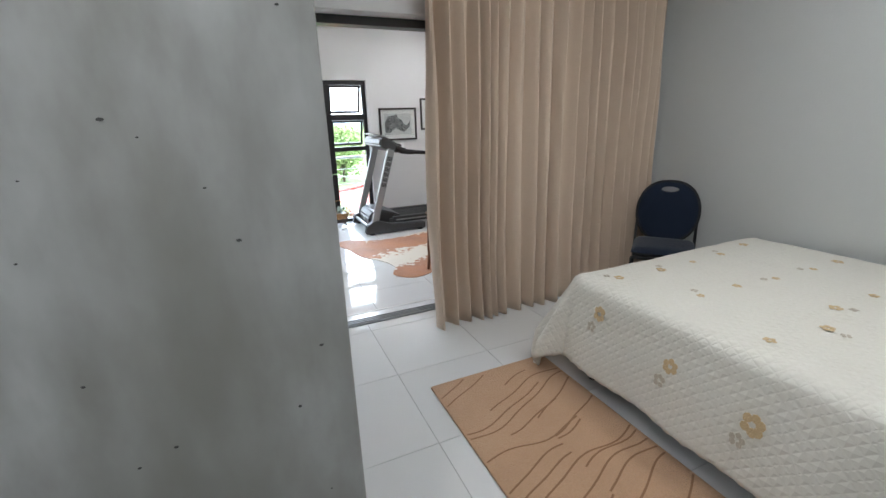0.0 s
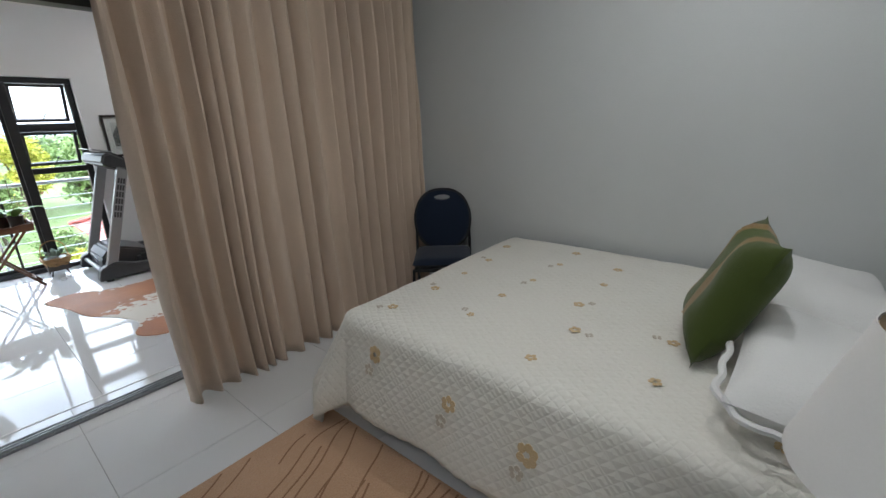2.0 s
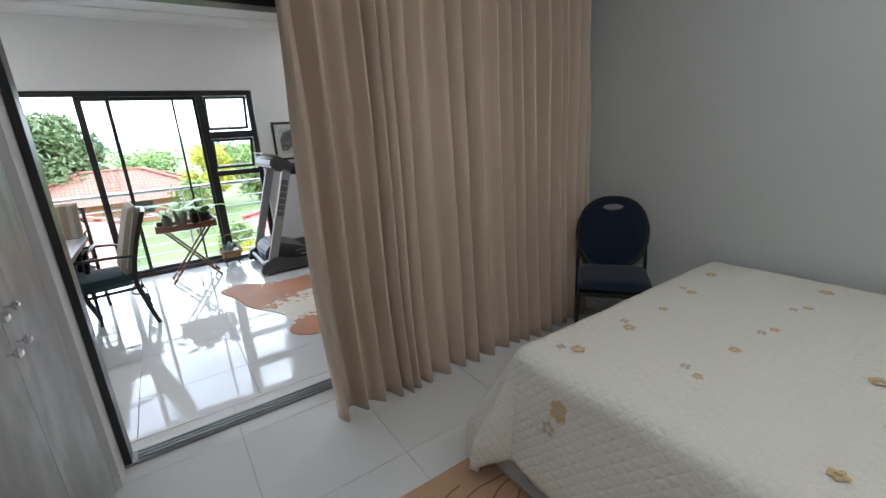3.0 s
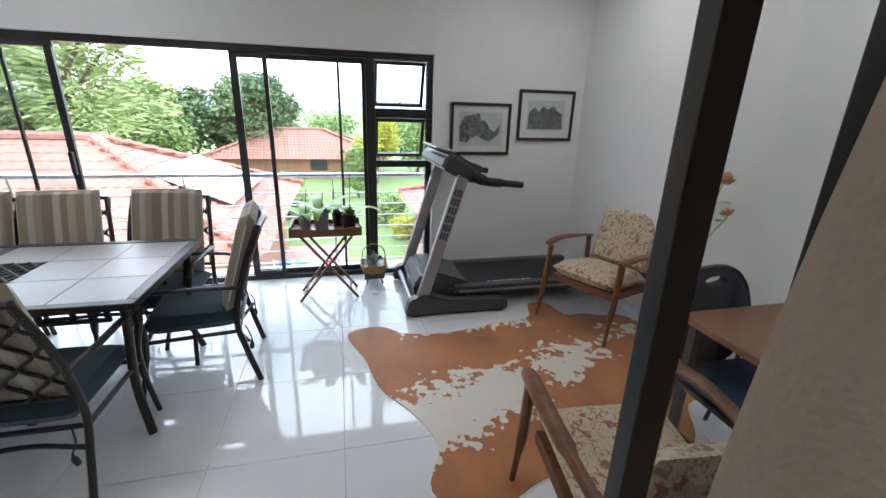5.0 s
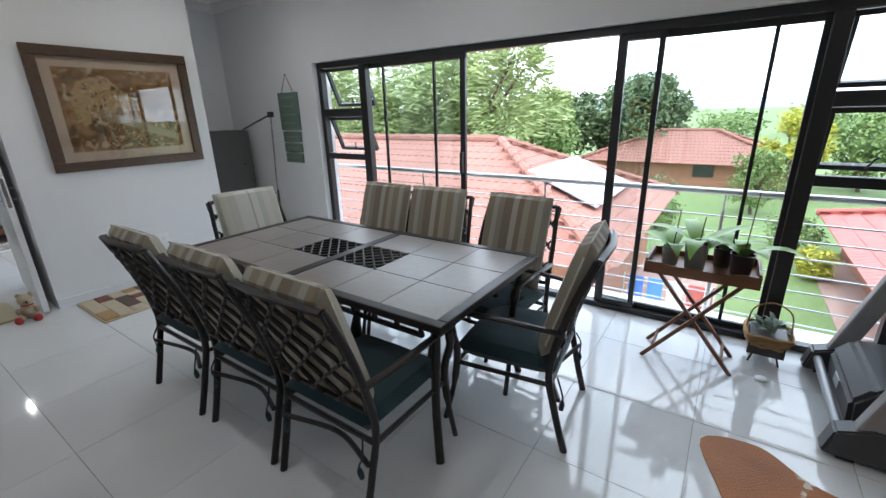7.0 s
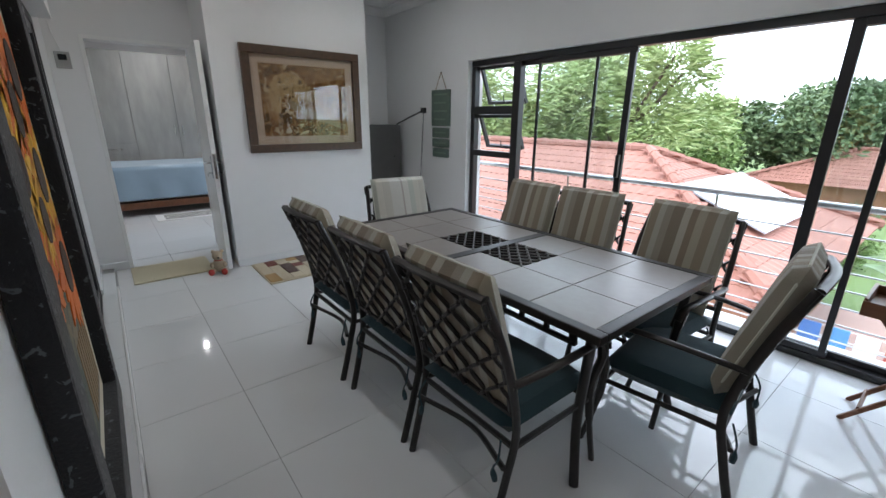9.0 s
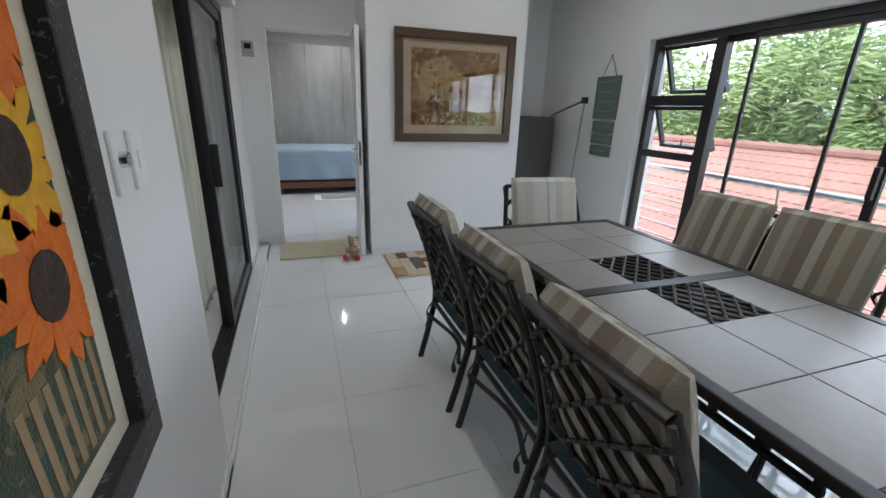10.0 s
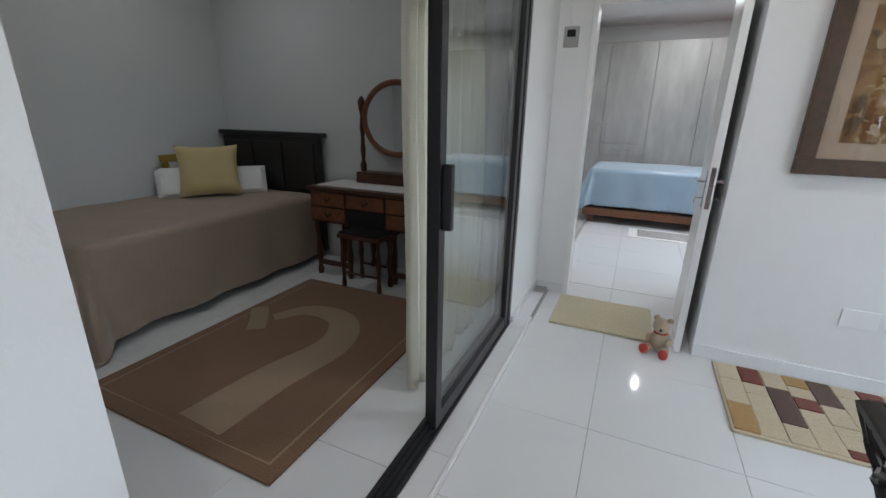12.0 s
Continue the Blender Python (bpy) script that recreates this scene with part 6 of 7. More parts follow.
for s in (-1, 1):
    h = part("lock_plate", boxm(0.535, 0.575, s * 0.02 if s > 0 else -0.024, 0.024 if s > 0 else -0.02, 0.88, 1.08, bevel=0.002), M_CHROME, door)
    part("lever", tubem(curve_pts([(0.555, s * 0.024, 1.02), (0.555, s * 0.06, 1.02), (0.53, s * 0.065, 1.02), (0.44, s * 0.062, 1.02)], 4), 0.008, 8), M_CHROME, h, "chrome lever handle", smooth=True)
    part("key", tubem([(0.555, s * 0.024, 0.93), (0.555, s * 0.06, 0.93), (0.555, s * 0.062, 0.90)], 0.005, 6), M_CHROME, h)
part("edge_plate", boxm(0.6205, 0.622, -0.011, 0.011, 0.88, 1.1), M_CHROME, door)
bm = bmesh.new()
box(bm, NOOK - 0.152, NOOK + 0.012, 3.02, 3.052, 0, 2.07, bevel=0.003)
box(bm, NOOK - 0.152, NOOK + 0.012, 3.052, 3.85, 2.04, 2.07, bevel=0.003)
structure("door_frame_far", bm, M_WHITE, "white painted door frame", "trim")

sign = thing("hanging_sign", "grey-green hanging wooden wall sign of four boards", "wall sign", pose(-3.43, N - 0.003, 0))
for z0, z1, w_ in ((1.34, 1.735, 0.17), (1.21, 1.32, 0.155), (1.10, 1.195, 0.155), (0.985, 1.085, 0.15)):
    b = part("board", boxm(-w_, w_, -0.014, -0.001, z0, z1, bevel=0.003), M_SIGN, sign)
    bm = bmesh.new()
    k = 4 if z1 - z0 > 0.2 else 1
    for i in range(k):
        zc = z1 - 0.05 - i * 0.09 if k > 1 else (z0 + z1) / 2
        box(bm, -w_ * 0.7, w_ * (0.7 - 0.15 * (i % 2)), -0.0155, -0.0141, zc - 0.008, zc + 0.008)
    part("writing", bm, M_SUCC, b, "faded lines of writing")
part("cord", tubem([(-0.10, -0.008, 1.73), (0, -0.008, 1.92), (0.10, -0.008, 1.73)], 0.004, 6), M_ROPE, sign)
part("nail", tubem([(0, -0.016, 1.92), (0, 0.0, 1.92)], 0.004, 6), M_BLACK, sign)

M_CAB = mat("dark grey laminate", (0.10, 0.098, 0.096), 0.45, grain=0.25, scale=10, dark=(0.07, 0.07, 0.07))
cab = thing("cabinet", "dark grey laminate cabinet standing in the alcove", "cabinet", pose(0, 0, 0))
part("body", boxm(ALCOVE + 0.01, -4.22, 5.45, 6.10, 0.0, 1.34, bevel=0.004), M_CAB, cab)
d = part("door", boxm(-4.219, -4.20, 5.46, 6.09, 0.03, 1.33, bevel=0.003), M_CAB, cab)
part("knob", lathem([(0.008, 0), (0.012, 0.015), (0.008, 0.02)], 10), M_BLACK, d).matrix_local = pose(-4.20, 5.98, 0.95, 0, 90, 0)
pole = thing("pole_lamp", "slim chrome floor lamp with a folding arm", "floor lamp", pose(-3.62, 5.98, 0))
part("base", lathem([(0.13, 0), (0.13, 0.012), (0.02, 0.022)], 20), M_BLACK, pole, smooth=True)
part("lower_pole", tubem([(0, 0, 0.02), (0.02, 0, 0.68)], 0.013, 8), M_BLACK, pole)
part("upper_pole", tubem([(0.02, 0, 0.68), (0.08, 0, 1.50)], 0.009, 8), M_CHROME, pole)
part("joint", boxm(0.05, 0.115, -0.02, 0.02, 1.48, 1.54, bevel=0.006), M_BLACK, pole)
part("arm", tubem([(0.08, 0, 1.51), (-0.22, 0.0, 1.43), (-0.52, 0.02, 1.35)], 0.009, 8), M_GREY, pole)

# ================= mats and toy =================
M_MAT = weave_mat("cream bath mat pile", (0.58, 0.52, 0.36), (0.46, 0.40, 0.26), 90, bump=1.0)
mat_a = thing("door_mat", "cream shaggy mat before the far door", "mat", pose(0, 0, 0))
part("shag", boxm(-4.29, -3.78, 3.02, 3.66, 0.001, 0.018, bevel=0.006), M_MAT, mat_a)
M_P1 = weave_mat("cream rug pile", (0.60, 0.51, 0.36), (0.48, 0.4, 0.27), 120, bump=0.8)
M_P2 = weave_mat("rust rug pile", (0.20, 0.05, 0.03), (0.14, 0.035, 0.02), 120, bump=0.8)
M_P3 = weave_mat("brown rug pile", (0.11, 0.06, 0.045), (0.08, 0.04, 0.03), 120, bump=0.8)
M_P4 = weave_mat("gold rug pile", (0.44, 0.27, 0.10), (0.34, 0.2, 0.07), 120, bump=0.8)
patch = thing("patchwork_rug", "small rug of cream, rust and brown rectangles", "rug", pose(0, 0, 0))
rnd = random.Random(21)
PX0, PX1, PY0, PY1 = -3.70, -3.08, 3.97, 5.02
part("ground", boxm(PX0, PX1, PY0, PY1, 0.001, 0.014, bevel=0.004), M_P1, patch)
for i in range(10):
    y0, x = PY0 + 0.012 + i * 0.103, PX0 + 0.012
    tone = i
    while x < PX1 - 0.03:
        x1 = min(PX1 - 0.012, x + rnd.choice((0.10, 0.16, 0.22, 0.30)))
        if PX1 - x1 < 0.06:
            x1 = PX1 - 0.012
        part("patch", boxm(x, x1 - 0.003, y0, y0 + 0.099, 0.012, 0.019 + rnd.uniform(0, 0.004), bevel=0.004), (M_P1, M_P2, M_P1, M_P4, M_P3, M_P1, M_P2)[tone % 7], patch)
        tone += rnd.choice((1, 2, 3))
        x = x1

M_PLUSH = weave_mat("beige plush", (0.50, 0.40, 0.29), (0.38, 0.29, 0.2), 200, bump=0.8)
bm = bmesh.new()


def ball(bm, x, y, zz, r, sx=1, sy=1, sz=1, mi=0):
    g = bmesh.ops.create_uvsphere(bm, u_segments=14, v_segments=9, radius=r, matrix=Matrix.Translation((x, y, zz)) @ Matrix.Diagonal((sx, sy, sz, 1)))
    for f in {f for v in g["verts"] for f in v.link_faces}:
        f.material_index = mi


ball(bm, 0, 0, 0.075, 0.06, 1, 0.9, 1.2)
ball(bm, 0, -0.005, 0.165, 0.048)
ball(bm, 0.035, 0.012, 0.155, 0.024, 1.2, 1, 0.9)
ball(bm, 0.06, 0.012, 0.162, 0.008, mi=2)
ball(bm, -0.02, 0.035, 0.20, 0.018)
ball(bm, -0.02, -0.04, 0.20, 0.018)
for sy in (-1, 1):
    ball(bm, 0.045, sy * 0.045, 0.03, 0.026, 1.6, 1, 0.95)
    ball(bm, 0.095, sy * 0.055, 0.032, 0.027, 0.7, 1, 1.15, mi=1)
    ball(bm, 0.03, sy * 0.055, 0.085, 0.02, 1.3, 0.9, 1.4)
ball(bm, 0.005, 0, 0.125, 0.04, 1, 1, 0.25, mi=1)
toy = part("plush_toy", bm, [M_PLUSH, mat("red felt", (0.5, 0.06, 0.05), 0.9, grain=0.3, scale=90), M_BLACK], None, smooth=True)
tagged(toy, "small beige plush dog with red paws propping the door", "soft toy")
toy.matrix_world = pose(-3.71, 3.69, 0, 0, 0, -20)

# ================= second bedroom =================
M_THROW = weave_mat("taupe bedspread", (0.38, 0.30, 0.23), (0.31, 0.24, 0.18), 120, bump=0.5, amount=0.4)
BB0, BB1, BBY = -4.12, -2.24, 0.79
bed2 = thing("single_bed", "single bed with a dark headboard, made up", "bed", pose(0, 0, STEP))
part("base", boxm(BB0 + 0.03, BB1 - 0.03, BED_S + 0.02, BBY - 0.03, 0.06, 0.30, bevel=0.01), M_BLACKWOOD, bed2)
part("mattress", boxm(BB0 + 0.03, BB1 - 0.06, BED_S + 0.01, BBY - 0.06, 0.30, 0.565, bevel=0.05), M_WHITEFAB, bed2, smooth=True)
for x in (BB0 + 0.15, BB1 - 0.15):
    for y in (BED_S + 0.1, BBY - 0.12):
        part("foot", boxm(x - 0.03, x + 0.03, y - 0.03, y + 0.03, 0, 0.06), M_BLACKWOOD, bed2)
hb = part("headboard", boxm(BB0 - 0.05, BB0, BED_S + 0.03, 0.85, 0.06, 1.10, bevel=0.006), M_BLACKWOOD, bed2, "dark panelled headboard")
part("cap_moulding", boxm(BB0 - 0.07, BB0 + 0.03, BED_S + 0.01, 0.89, 1.10, 1.14, bevel=0.008), M_BLACKWOOD, hb)
for i in range(3):
    part("panel", boxm(BB0, BB0 + 0.012, BED_S + 0.08 + i * 0.37, BED_S + 0.415 + i * 0.37, 0.62, 1.05, bevel=0.004), M_BLACKWOOD, hb)
throw = thing("throw", "taupe textured bedspread over the single bed", "bedspread", pose(0, 0, STEP))
bm = quilt_sheet(-BB1, -BB0 - 0.02, BED_S + 0.02, BBY, 0.60, 0.56, 0.52, 0.012, 9)
for v in bm.verts:
    v.co.x = -v.co.x
bmesh.ops.reverse_faces(bm, faces=bm.faces)
part("cloth", bm, M_THROW, throw, smooth=True).modifiers.new("thickness", "SOLIDIFY").thickness = 0.006
for i, (x, y, rz, tilt) in enumerate(((-3.50, -0.08, 146, 64), (-3.84, 0.16, 138, 60))):
    p = thing("white_cushion", "white frilled pillow propped on the single bed", "pillow", pose(x, y, STEP + 0.59, 0, 0, rz) @ pose(0, 0, 0, tilt, 0, 0))
    part("case", cushion(0.46, 0.28, 0.12, 10, 0.5, 0.01), M_WHITEFAB, p, smooth=True).matrix_local = pose(0, 0.13, -0.05)
p = thing("yellow_cushion", "plain pale yellow square cushion on the bed", "cushion", pose(-3.57, 0.13, STEP + 0.615, 0, 0, 141) @ pose(0, 0, 0, 70, 0, 0))
part("cover", cushion(0.50, 0.46, 0.14, 16, 0.75, 0.012, 0.10), weave_mat("pale yellow cotton", (0.58, 0.47, 0.24), (0.5, 0.4, 0.19), 200), p, smooth=True).matrix_local = pose(0, 0.21, -0.05)
picture("gilt_frame", "gilt framed picture leaning against the wall on the bed", pose(-3.45, BED_S + 0.12, STEP + 0.585, -14, 0, 180), 0.62, 0.36, 0.06, 0.0, M_GOLD, M_INK_BG, lambda p_, a, b, c, d_: part("image", boxm(a, b, -0.0095, -0.0082, c, d_), M_INK_BG, p_))

dt = thing("dressing_table", "brown wooden dressing table with an oval swing mirror", "dressing table", pose(NOOK + 0.17, 1.03, STEP))
part("top", boxm(0.01, 0.47, 0, 1.10, 0.72, 0.75, bevel=0.006), M_DARKWOOD, dt)
part("body", boxm(0.03, 0.44, 0.02, 1.08, 0.46, 0.719, bevel=0.003), M_DARKWOOD, dt)
for y0, y1, z0, z1 in ((0.04, 0.36, 0.60, 0.71), (0.38, 0.72, 0.60, 0.71), (0.74, 1.06, 0.60, 0.71), (0.04, 0.36, 0.48, 0.585), (0.74, 1.06, 0.48, 0.585)):
    dr = part("drawer", boxm(0.441, 0.455, y0, y1, z0, z1, bevel=0.004), M_WOOD, dt)
    part("handle", tubem([(0.455, (y0 + y1) / 2 - 0.03, (z0 + z1) / 2 + 0.01), (0.475, (y0 + y1) / 2, (z0 + z1) / 2 - 0.015), (0.455, (y0 + y1) / 2 + 0.03, (z0 + z1) / 2 + 0.01)], 0.005, 6), M_BRONZE, dr, "drop handle")
# black sheet on the solid front stands in for the kneehole's shade
part("recess", boxm(0.4415, 0.446, 0.38, 0.72, 0.46, 0.595), M_BLACKWOOD, dt)
for x in (0.07, 0.41):
    for y in (0.05, 0.36, 0.74, 1.05):
        part("leg", lathem([(0.022, 0), (0.026, 0.04), (0.016, 0.08), (0.028, 0.2), (0.018, 0.3), (0.028, 0.4), (0.028, 0.462)], 12, (x, y, 0)), M_DARKWOOD, dt, smooth=True)
part("stretcher", boxm(0.39, 0.43, 0.05, 0.36, 0.09, 0.12), M_DARKWOOD, dt)
part("stretcher", boxm(0.39, 0.43, 0.74, 1.05, 0.09, 0.12), M_DARKWOOD, dt)
part("runner", boxm(0.06, 0.40, 0.06, 1.04, 0.7505, 0.758, bevel=0.003), M_WHITEFAB, dt, "white lace runner")
mir = part("mirror_base", boxm(0.03, 0.17, 0.28, 0.98, 0.759, 0.85, bevel=0.01), M_DARKWOOD, dt)
for y in (0.31, 0.95):
    part("mirror_post", lathem([(0.022, 0.85), (0.028, 0.90), (0.014, 0.94), (0.022, 1.02), (0.015, 1.12), (0.022, 1.2), (0.014, 1.30), (0.028, 1.36), (0.03, 1.40), (0.01, 1.44)], 12, (0.10, y, 0)), M_DARKWOOD, dt, smooth=True)
ell = [(0.29 * math.cos(t), 0.27 * math.sin(t)) for t in [i * math.pi / 24 for i in range(48)]]
fr_ = part("mirror_frame", tubem([(0.10, 0.63 + a, 1.27 + b) for a, b in ell], 0.024, 8, closed=True), M_WOOD, dt, smooth=True)
bm = bmesh.new()
prism(bm, [(a * 0.97, b * 0.97) for a, b in ell], -0.004, 0.004, Matrix.Translation((0.10, 0.63, 1.27)) @ pose(0, 0, 0, 90, 0, 90))
part("mirror_glass", bm, M_MIRROR, fr_)

stool = thing("stool", "small dark wooden stool under the dressing table", "stool", pose(-3.72, 1.62, STEP))
part("seat", boxm(-0.15, 0.15, -0.19, 0.19, 0.41, 0.44, bevel=0.008), M_DARKWOOD, stool)
part("pad", boxm(-0.14, 0.14, -0.18, 0.18, 0.441, 0.46, bevel=0.008), M_BLACKWOOD, stool)
for x in (-0.12, 0.12):
    for y in (-0.16, 0.16):
        part("leg", lathem([(0.017, 0), (0.02, 0.05), (0.013, 0.1), (0.021, 0.25), (0.014, 0.35), (0.02, 0.41)], 10, (x, y, 0)), M_DARKWOOD, stool, smooth=True)
for x in (-0.12, 0.12):
    part("stretcher", tubem([(x, -0.16, 0.13), (x, 0.16, 0.13)], 0.01, 6), M_DARKWOOD, stool)

M_RUG2 = weave_mat("brown rug pile", (0.22, 0.125, 0.07), (0.17, 0.095, 0.05), 160, bump=0.7)
M_RUG2_L = weave_mat("sand rug pile", (0.36, 0.26, 0.17), (0.23, 0.16, 0.09), 160, bump=0.7)
rug2 = thing("brown_rug", "brown rug with a sand-coloured curl and border line", "rug", pose(0, 0, STEP))
RX, RY = (-3.60, -1.96), (1.12, 2.36)
part("rug_body", boxm(RX[0], RX[1], RY[0], RY[1], 0.001, 0.015, bevel=0.005), M_RUG2, rug2)
part("border_line", tubem([(RX[0] + 0.07, RY[0] + 0.07, 0.0145), (RX[1] - 0.07, RY[0] + 0.07, 0.0145), (RX[1] - 0.07, RY[1] - 0.07, 0.0145), (RX[0] + 0.07, RY[1] - 0.07, 0.0145)], 0.008, 6, closed=True, flat=0.3), M_RUG2_L, rug2)
hookp = curve_pts([(RX[1] - 0.10, 1.85, 0.0153), (-2.45, 1.88, 0.0153), (-2.85, 1.95, 0.0153), (-3.12, 1.80, 0.0153), (-3.14, 1.52, 0.0153), (-2.95, 1.38, 0.0153)], 8)
part("curl", tubem(hookp, [0.15 - 0.10 * (i / (len(hookp) - 1)) ** 1.2 for i in range(len(hookp))], 8, flat=0.018), M_RUG2_L, rug2, "sand-coloured curl")
part("band", tubem(curve_pts([(-3.02, 1.18, 0.0152), (-2.90, 1.30, 0.0152), (-2.78, 1.40, 0.0152)], 5), 0.06, 8, flat=0.03), M_RUG2_L, rug2)
cloth_thing("bedroom_curtain", folds(-3.54, -2.66, 2.55, STEP + 0.02, 2.30, 0.035, 10, 6), M_CREAM, "cream floor-length curtain behind the sliding door", "curtain")

# ================= far bedroom =================
far_ward = thing("fitted_wardrobe", "weathered grey wood-look fitted wardrobe with drawers", "wardrobe", pose(0, 0, 0))
M_GREYWOOD = mat("weathered grey board", (0.34, 0.335, 0.32), 0.5, grain=0.6, scale=6, stain=0.6, stain_scale=2.2, dark=(0.19, 0.19, 0.185), stretch=(1, 1, 0.3))
part("carcass", boxm(-8.99, -8.42, 0.9, 6.1, 0.0, 2.42), M_GREYWOOD, far_ward)
for i in range(8):
    y0 = 0.92 + i * 0.645
    z0 = 0.98 if 2 <= i <= 3 else 0.06
    dd = part("door", boxm(-8.418, -8.40, y0, y0 + 0.637, z0, 2.40, bevel=0.002), M_GREYWOOD, far_ward)
    yk = y0 + (0.58 if i % 2 == 0 else 0.055)
    part("handle", tubem([(-8.40, yk, 1.10), (-8.36, yk, 1.12), (-8.36, yk, 1.26), (-8.40, yk, 1.28)], 0.007, 6), M_CHROME, dd)
    if 2 <= i <= 3:
        for k in range(5):
            dd = part("drawer", boxm(-8.418, -8.40, y0, y0 + 0.637, 0.06 + k * 0.184, 0.236 + k * 0.184, bevel=0.002), M_GREYWOOD, far_ward)
            part("handle", tubem([(-8.40, y0 + 0.2, 0.15 + k * 0.184), (-8.37, y0 + 0.22, 0.15 + k * 0.184), (-8.37, y0 + 0.42, 0.15 + k * 0.184), (-8.40, y0 + 0.44, 0.15 + k * 0.184)], 0.006, 6), M_CHROME, dd)
far_bed = thing("blue_bed", "bed under a pale blue satin cover, reddish wooden base", "bed", pose(0, 0, 0))
part("base", boxm(-8.1, -6.98, 2.84, 5.0, 0.10, 0.20, bevel=0.008), M_WOOD, far_bed)
for x in (-8.0, -7.1):
    for y in (2.95, 4.9):
        part("foot", boxm(x - 0.03, x + 0.03, y - 0.03, y + 0.03, 0, 0.10), M_WOOD, far_bed)
part("mattress", boxm(-8.05, -7.09, 2.94, 4.95, 0.201, 0.68, bevel=0.05), M_WHITEFAB, far_bed)
M_SATIN = mat("pale blue satin", (0.27, 0.37, 0.46), 0.32, grain=0.3, scale=5, dark=(0.2, 0.28, 0.36), sheen=0.3)
cov = thing("blue_cover", "pale blue satin bedcover hanging in folds", "bedspread", pose(0, 0, 0))
bm = quilt_sheet(7.02, 8.06, -4.96, -2.86, 0.72, 0.46, 0.48, 0.20, 5)
for v in bm.verts:
    v.co.x, v.co.y = -v.co.x, -v.co.y
part("cloth", bm, M_SATIN, cov, smooth=True).modifiers.new("thickness", "SOLIDIFY").thickness = 0.006
fan = thing("ceiling_fan", "white ceiling fan with three blades", "ceiling fan", pose(-5.9, 3.12, CEIL))
part("rod", tubem([(0, 0, 0), (0, 0, -0.25)], 0.012, 8), M_CHROME, fan)
part("hub", lathem([(0.03, -0.24), (0.09, -0.27), (0.09, -0.33), (0.03, -0.36)], 18), M_WHITE, fan, smooth=True)
for i in range(3):
    part("blade", boxm(0.09, 0.62, -0.06, 0.06, -0.306, -0.298, bevel=0.003), M_WHITE, fan).matrix_local = pose(0, 0, 0, 0, 0, 25 + i * 120) @ pose(0, 0, 0, 8, 0, 0)
fmat = thing("bedside_mat", "white mat with a dark speckled panel by the bed", "mat", pose(0, 0, 0))
part("ground", boxm(-6.86, -6.40, 3.45, 4.5, 0.001, 0.012, bevel=0.003), M_WHITEFAB, fmat)
part("pattern", boxm(-6.80, -6.46, 3.55, 4.4, 0.012, 0.014), floral_mat("speckled weave", (0.1, 0.1, 0.1), [((0.6, 0.58, 0.54), 0.5)], 60), fmat)

# ================= trees =================
def leaf_mat(name, a, b):
    m = mat(name, a, 0.6)
    nt_ = m.node_tree
    geo = nt_.nodes.new("ShaderNodeNewGeometry")
    x = nt_.nodes.new("ShaderNodeMixRGB")
    x.inputs["Color1"].default_value, x.inputs["Color2"].default_value = (*a, 1), (*b, 1)
    nt_.links.new(geo.outputs["Random Per Island"], x.inputs["Fac"])
    nt_.links.new(x.outputs["Color"], nt_.nodes["Principled BSDF"].inputs["Base Color"])
    return m


M_BARK = mat("bark", (0.10, 0.075, 0.055), 0.9, grain=0.6, scale=14, bump=0.6, bump_scale=20)
M_L_DARK = leaf_mat("dark green foliage", (0.06, 0.11, 0.045), (0.14, 0.20, 0.09))
M_L_FEATHER = leaf_mat("feathery green foliage", (0.19, 0.27, 0.09), (0.36, 0.43, 0.19))
M_L_YELLOW = leaf_mat("yellow green foliage", (0.30, 0.34, 0.04), (0.52, 0.48, 0.07))
M_L_MID = leaf_mat("green foliage", (0.11, 0.19, 0.05), (0.22, 0.31, 0.11))


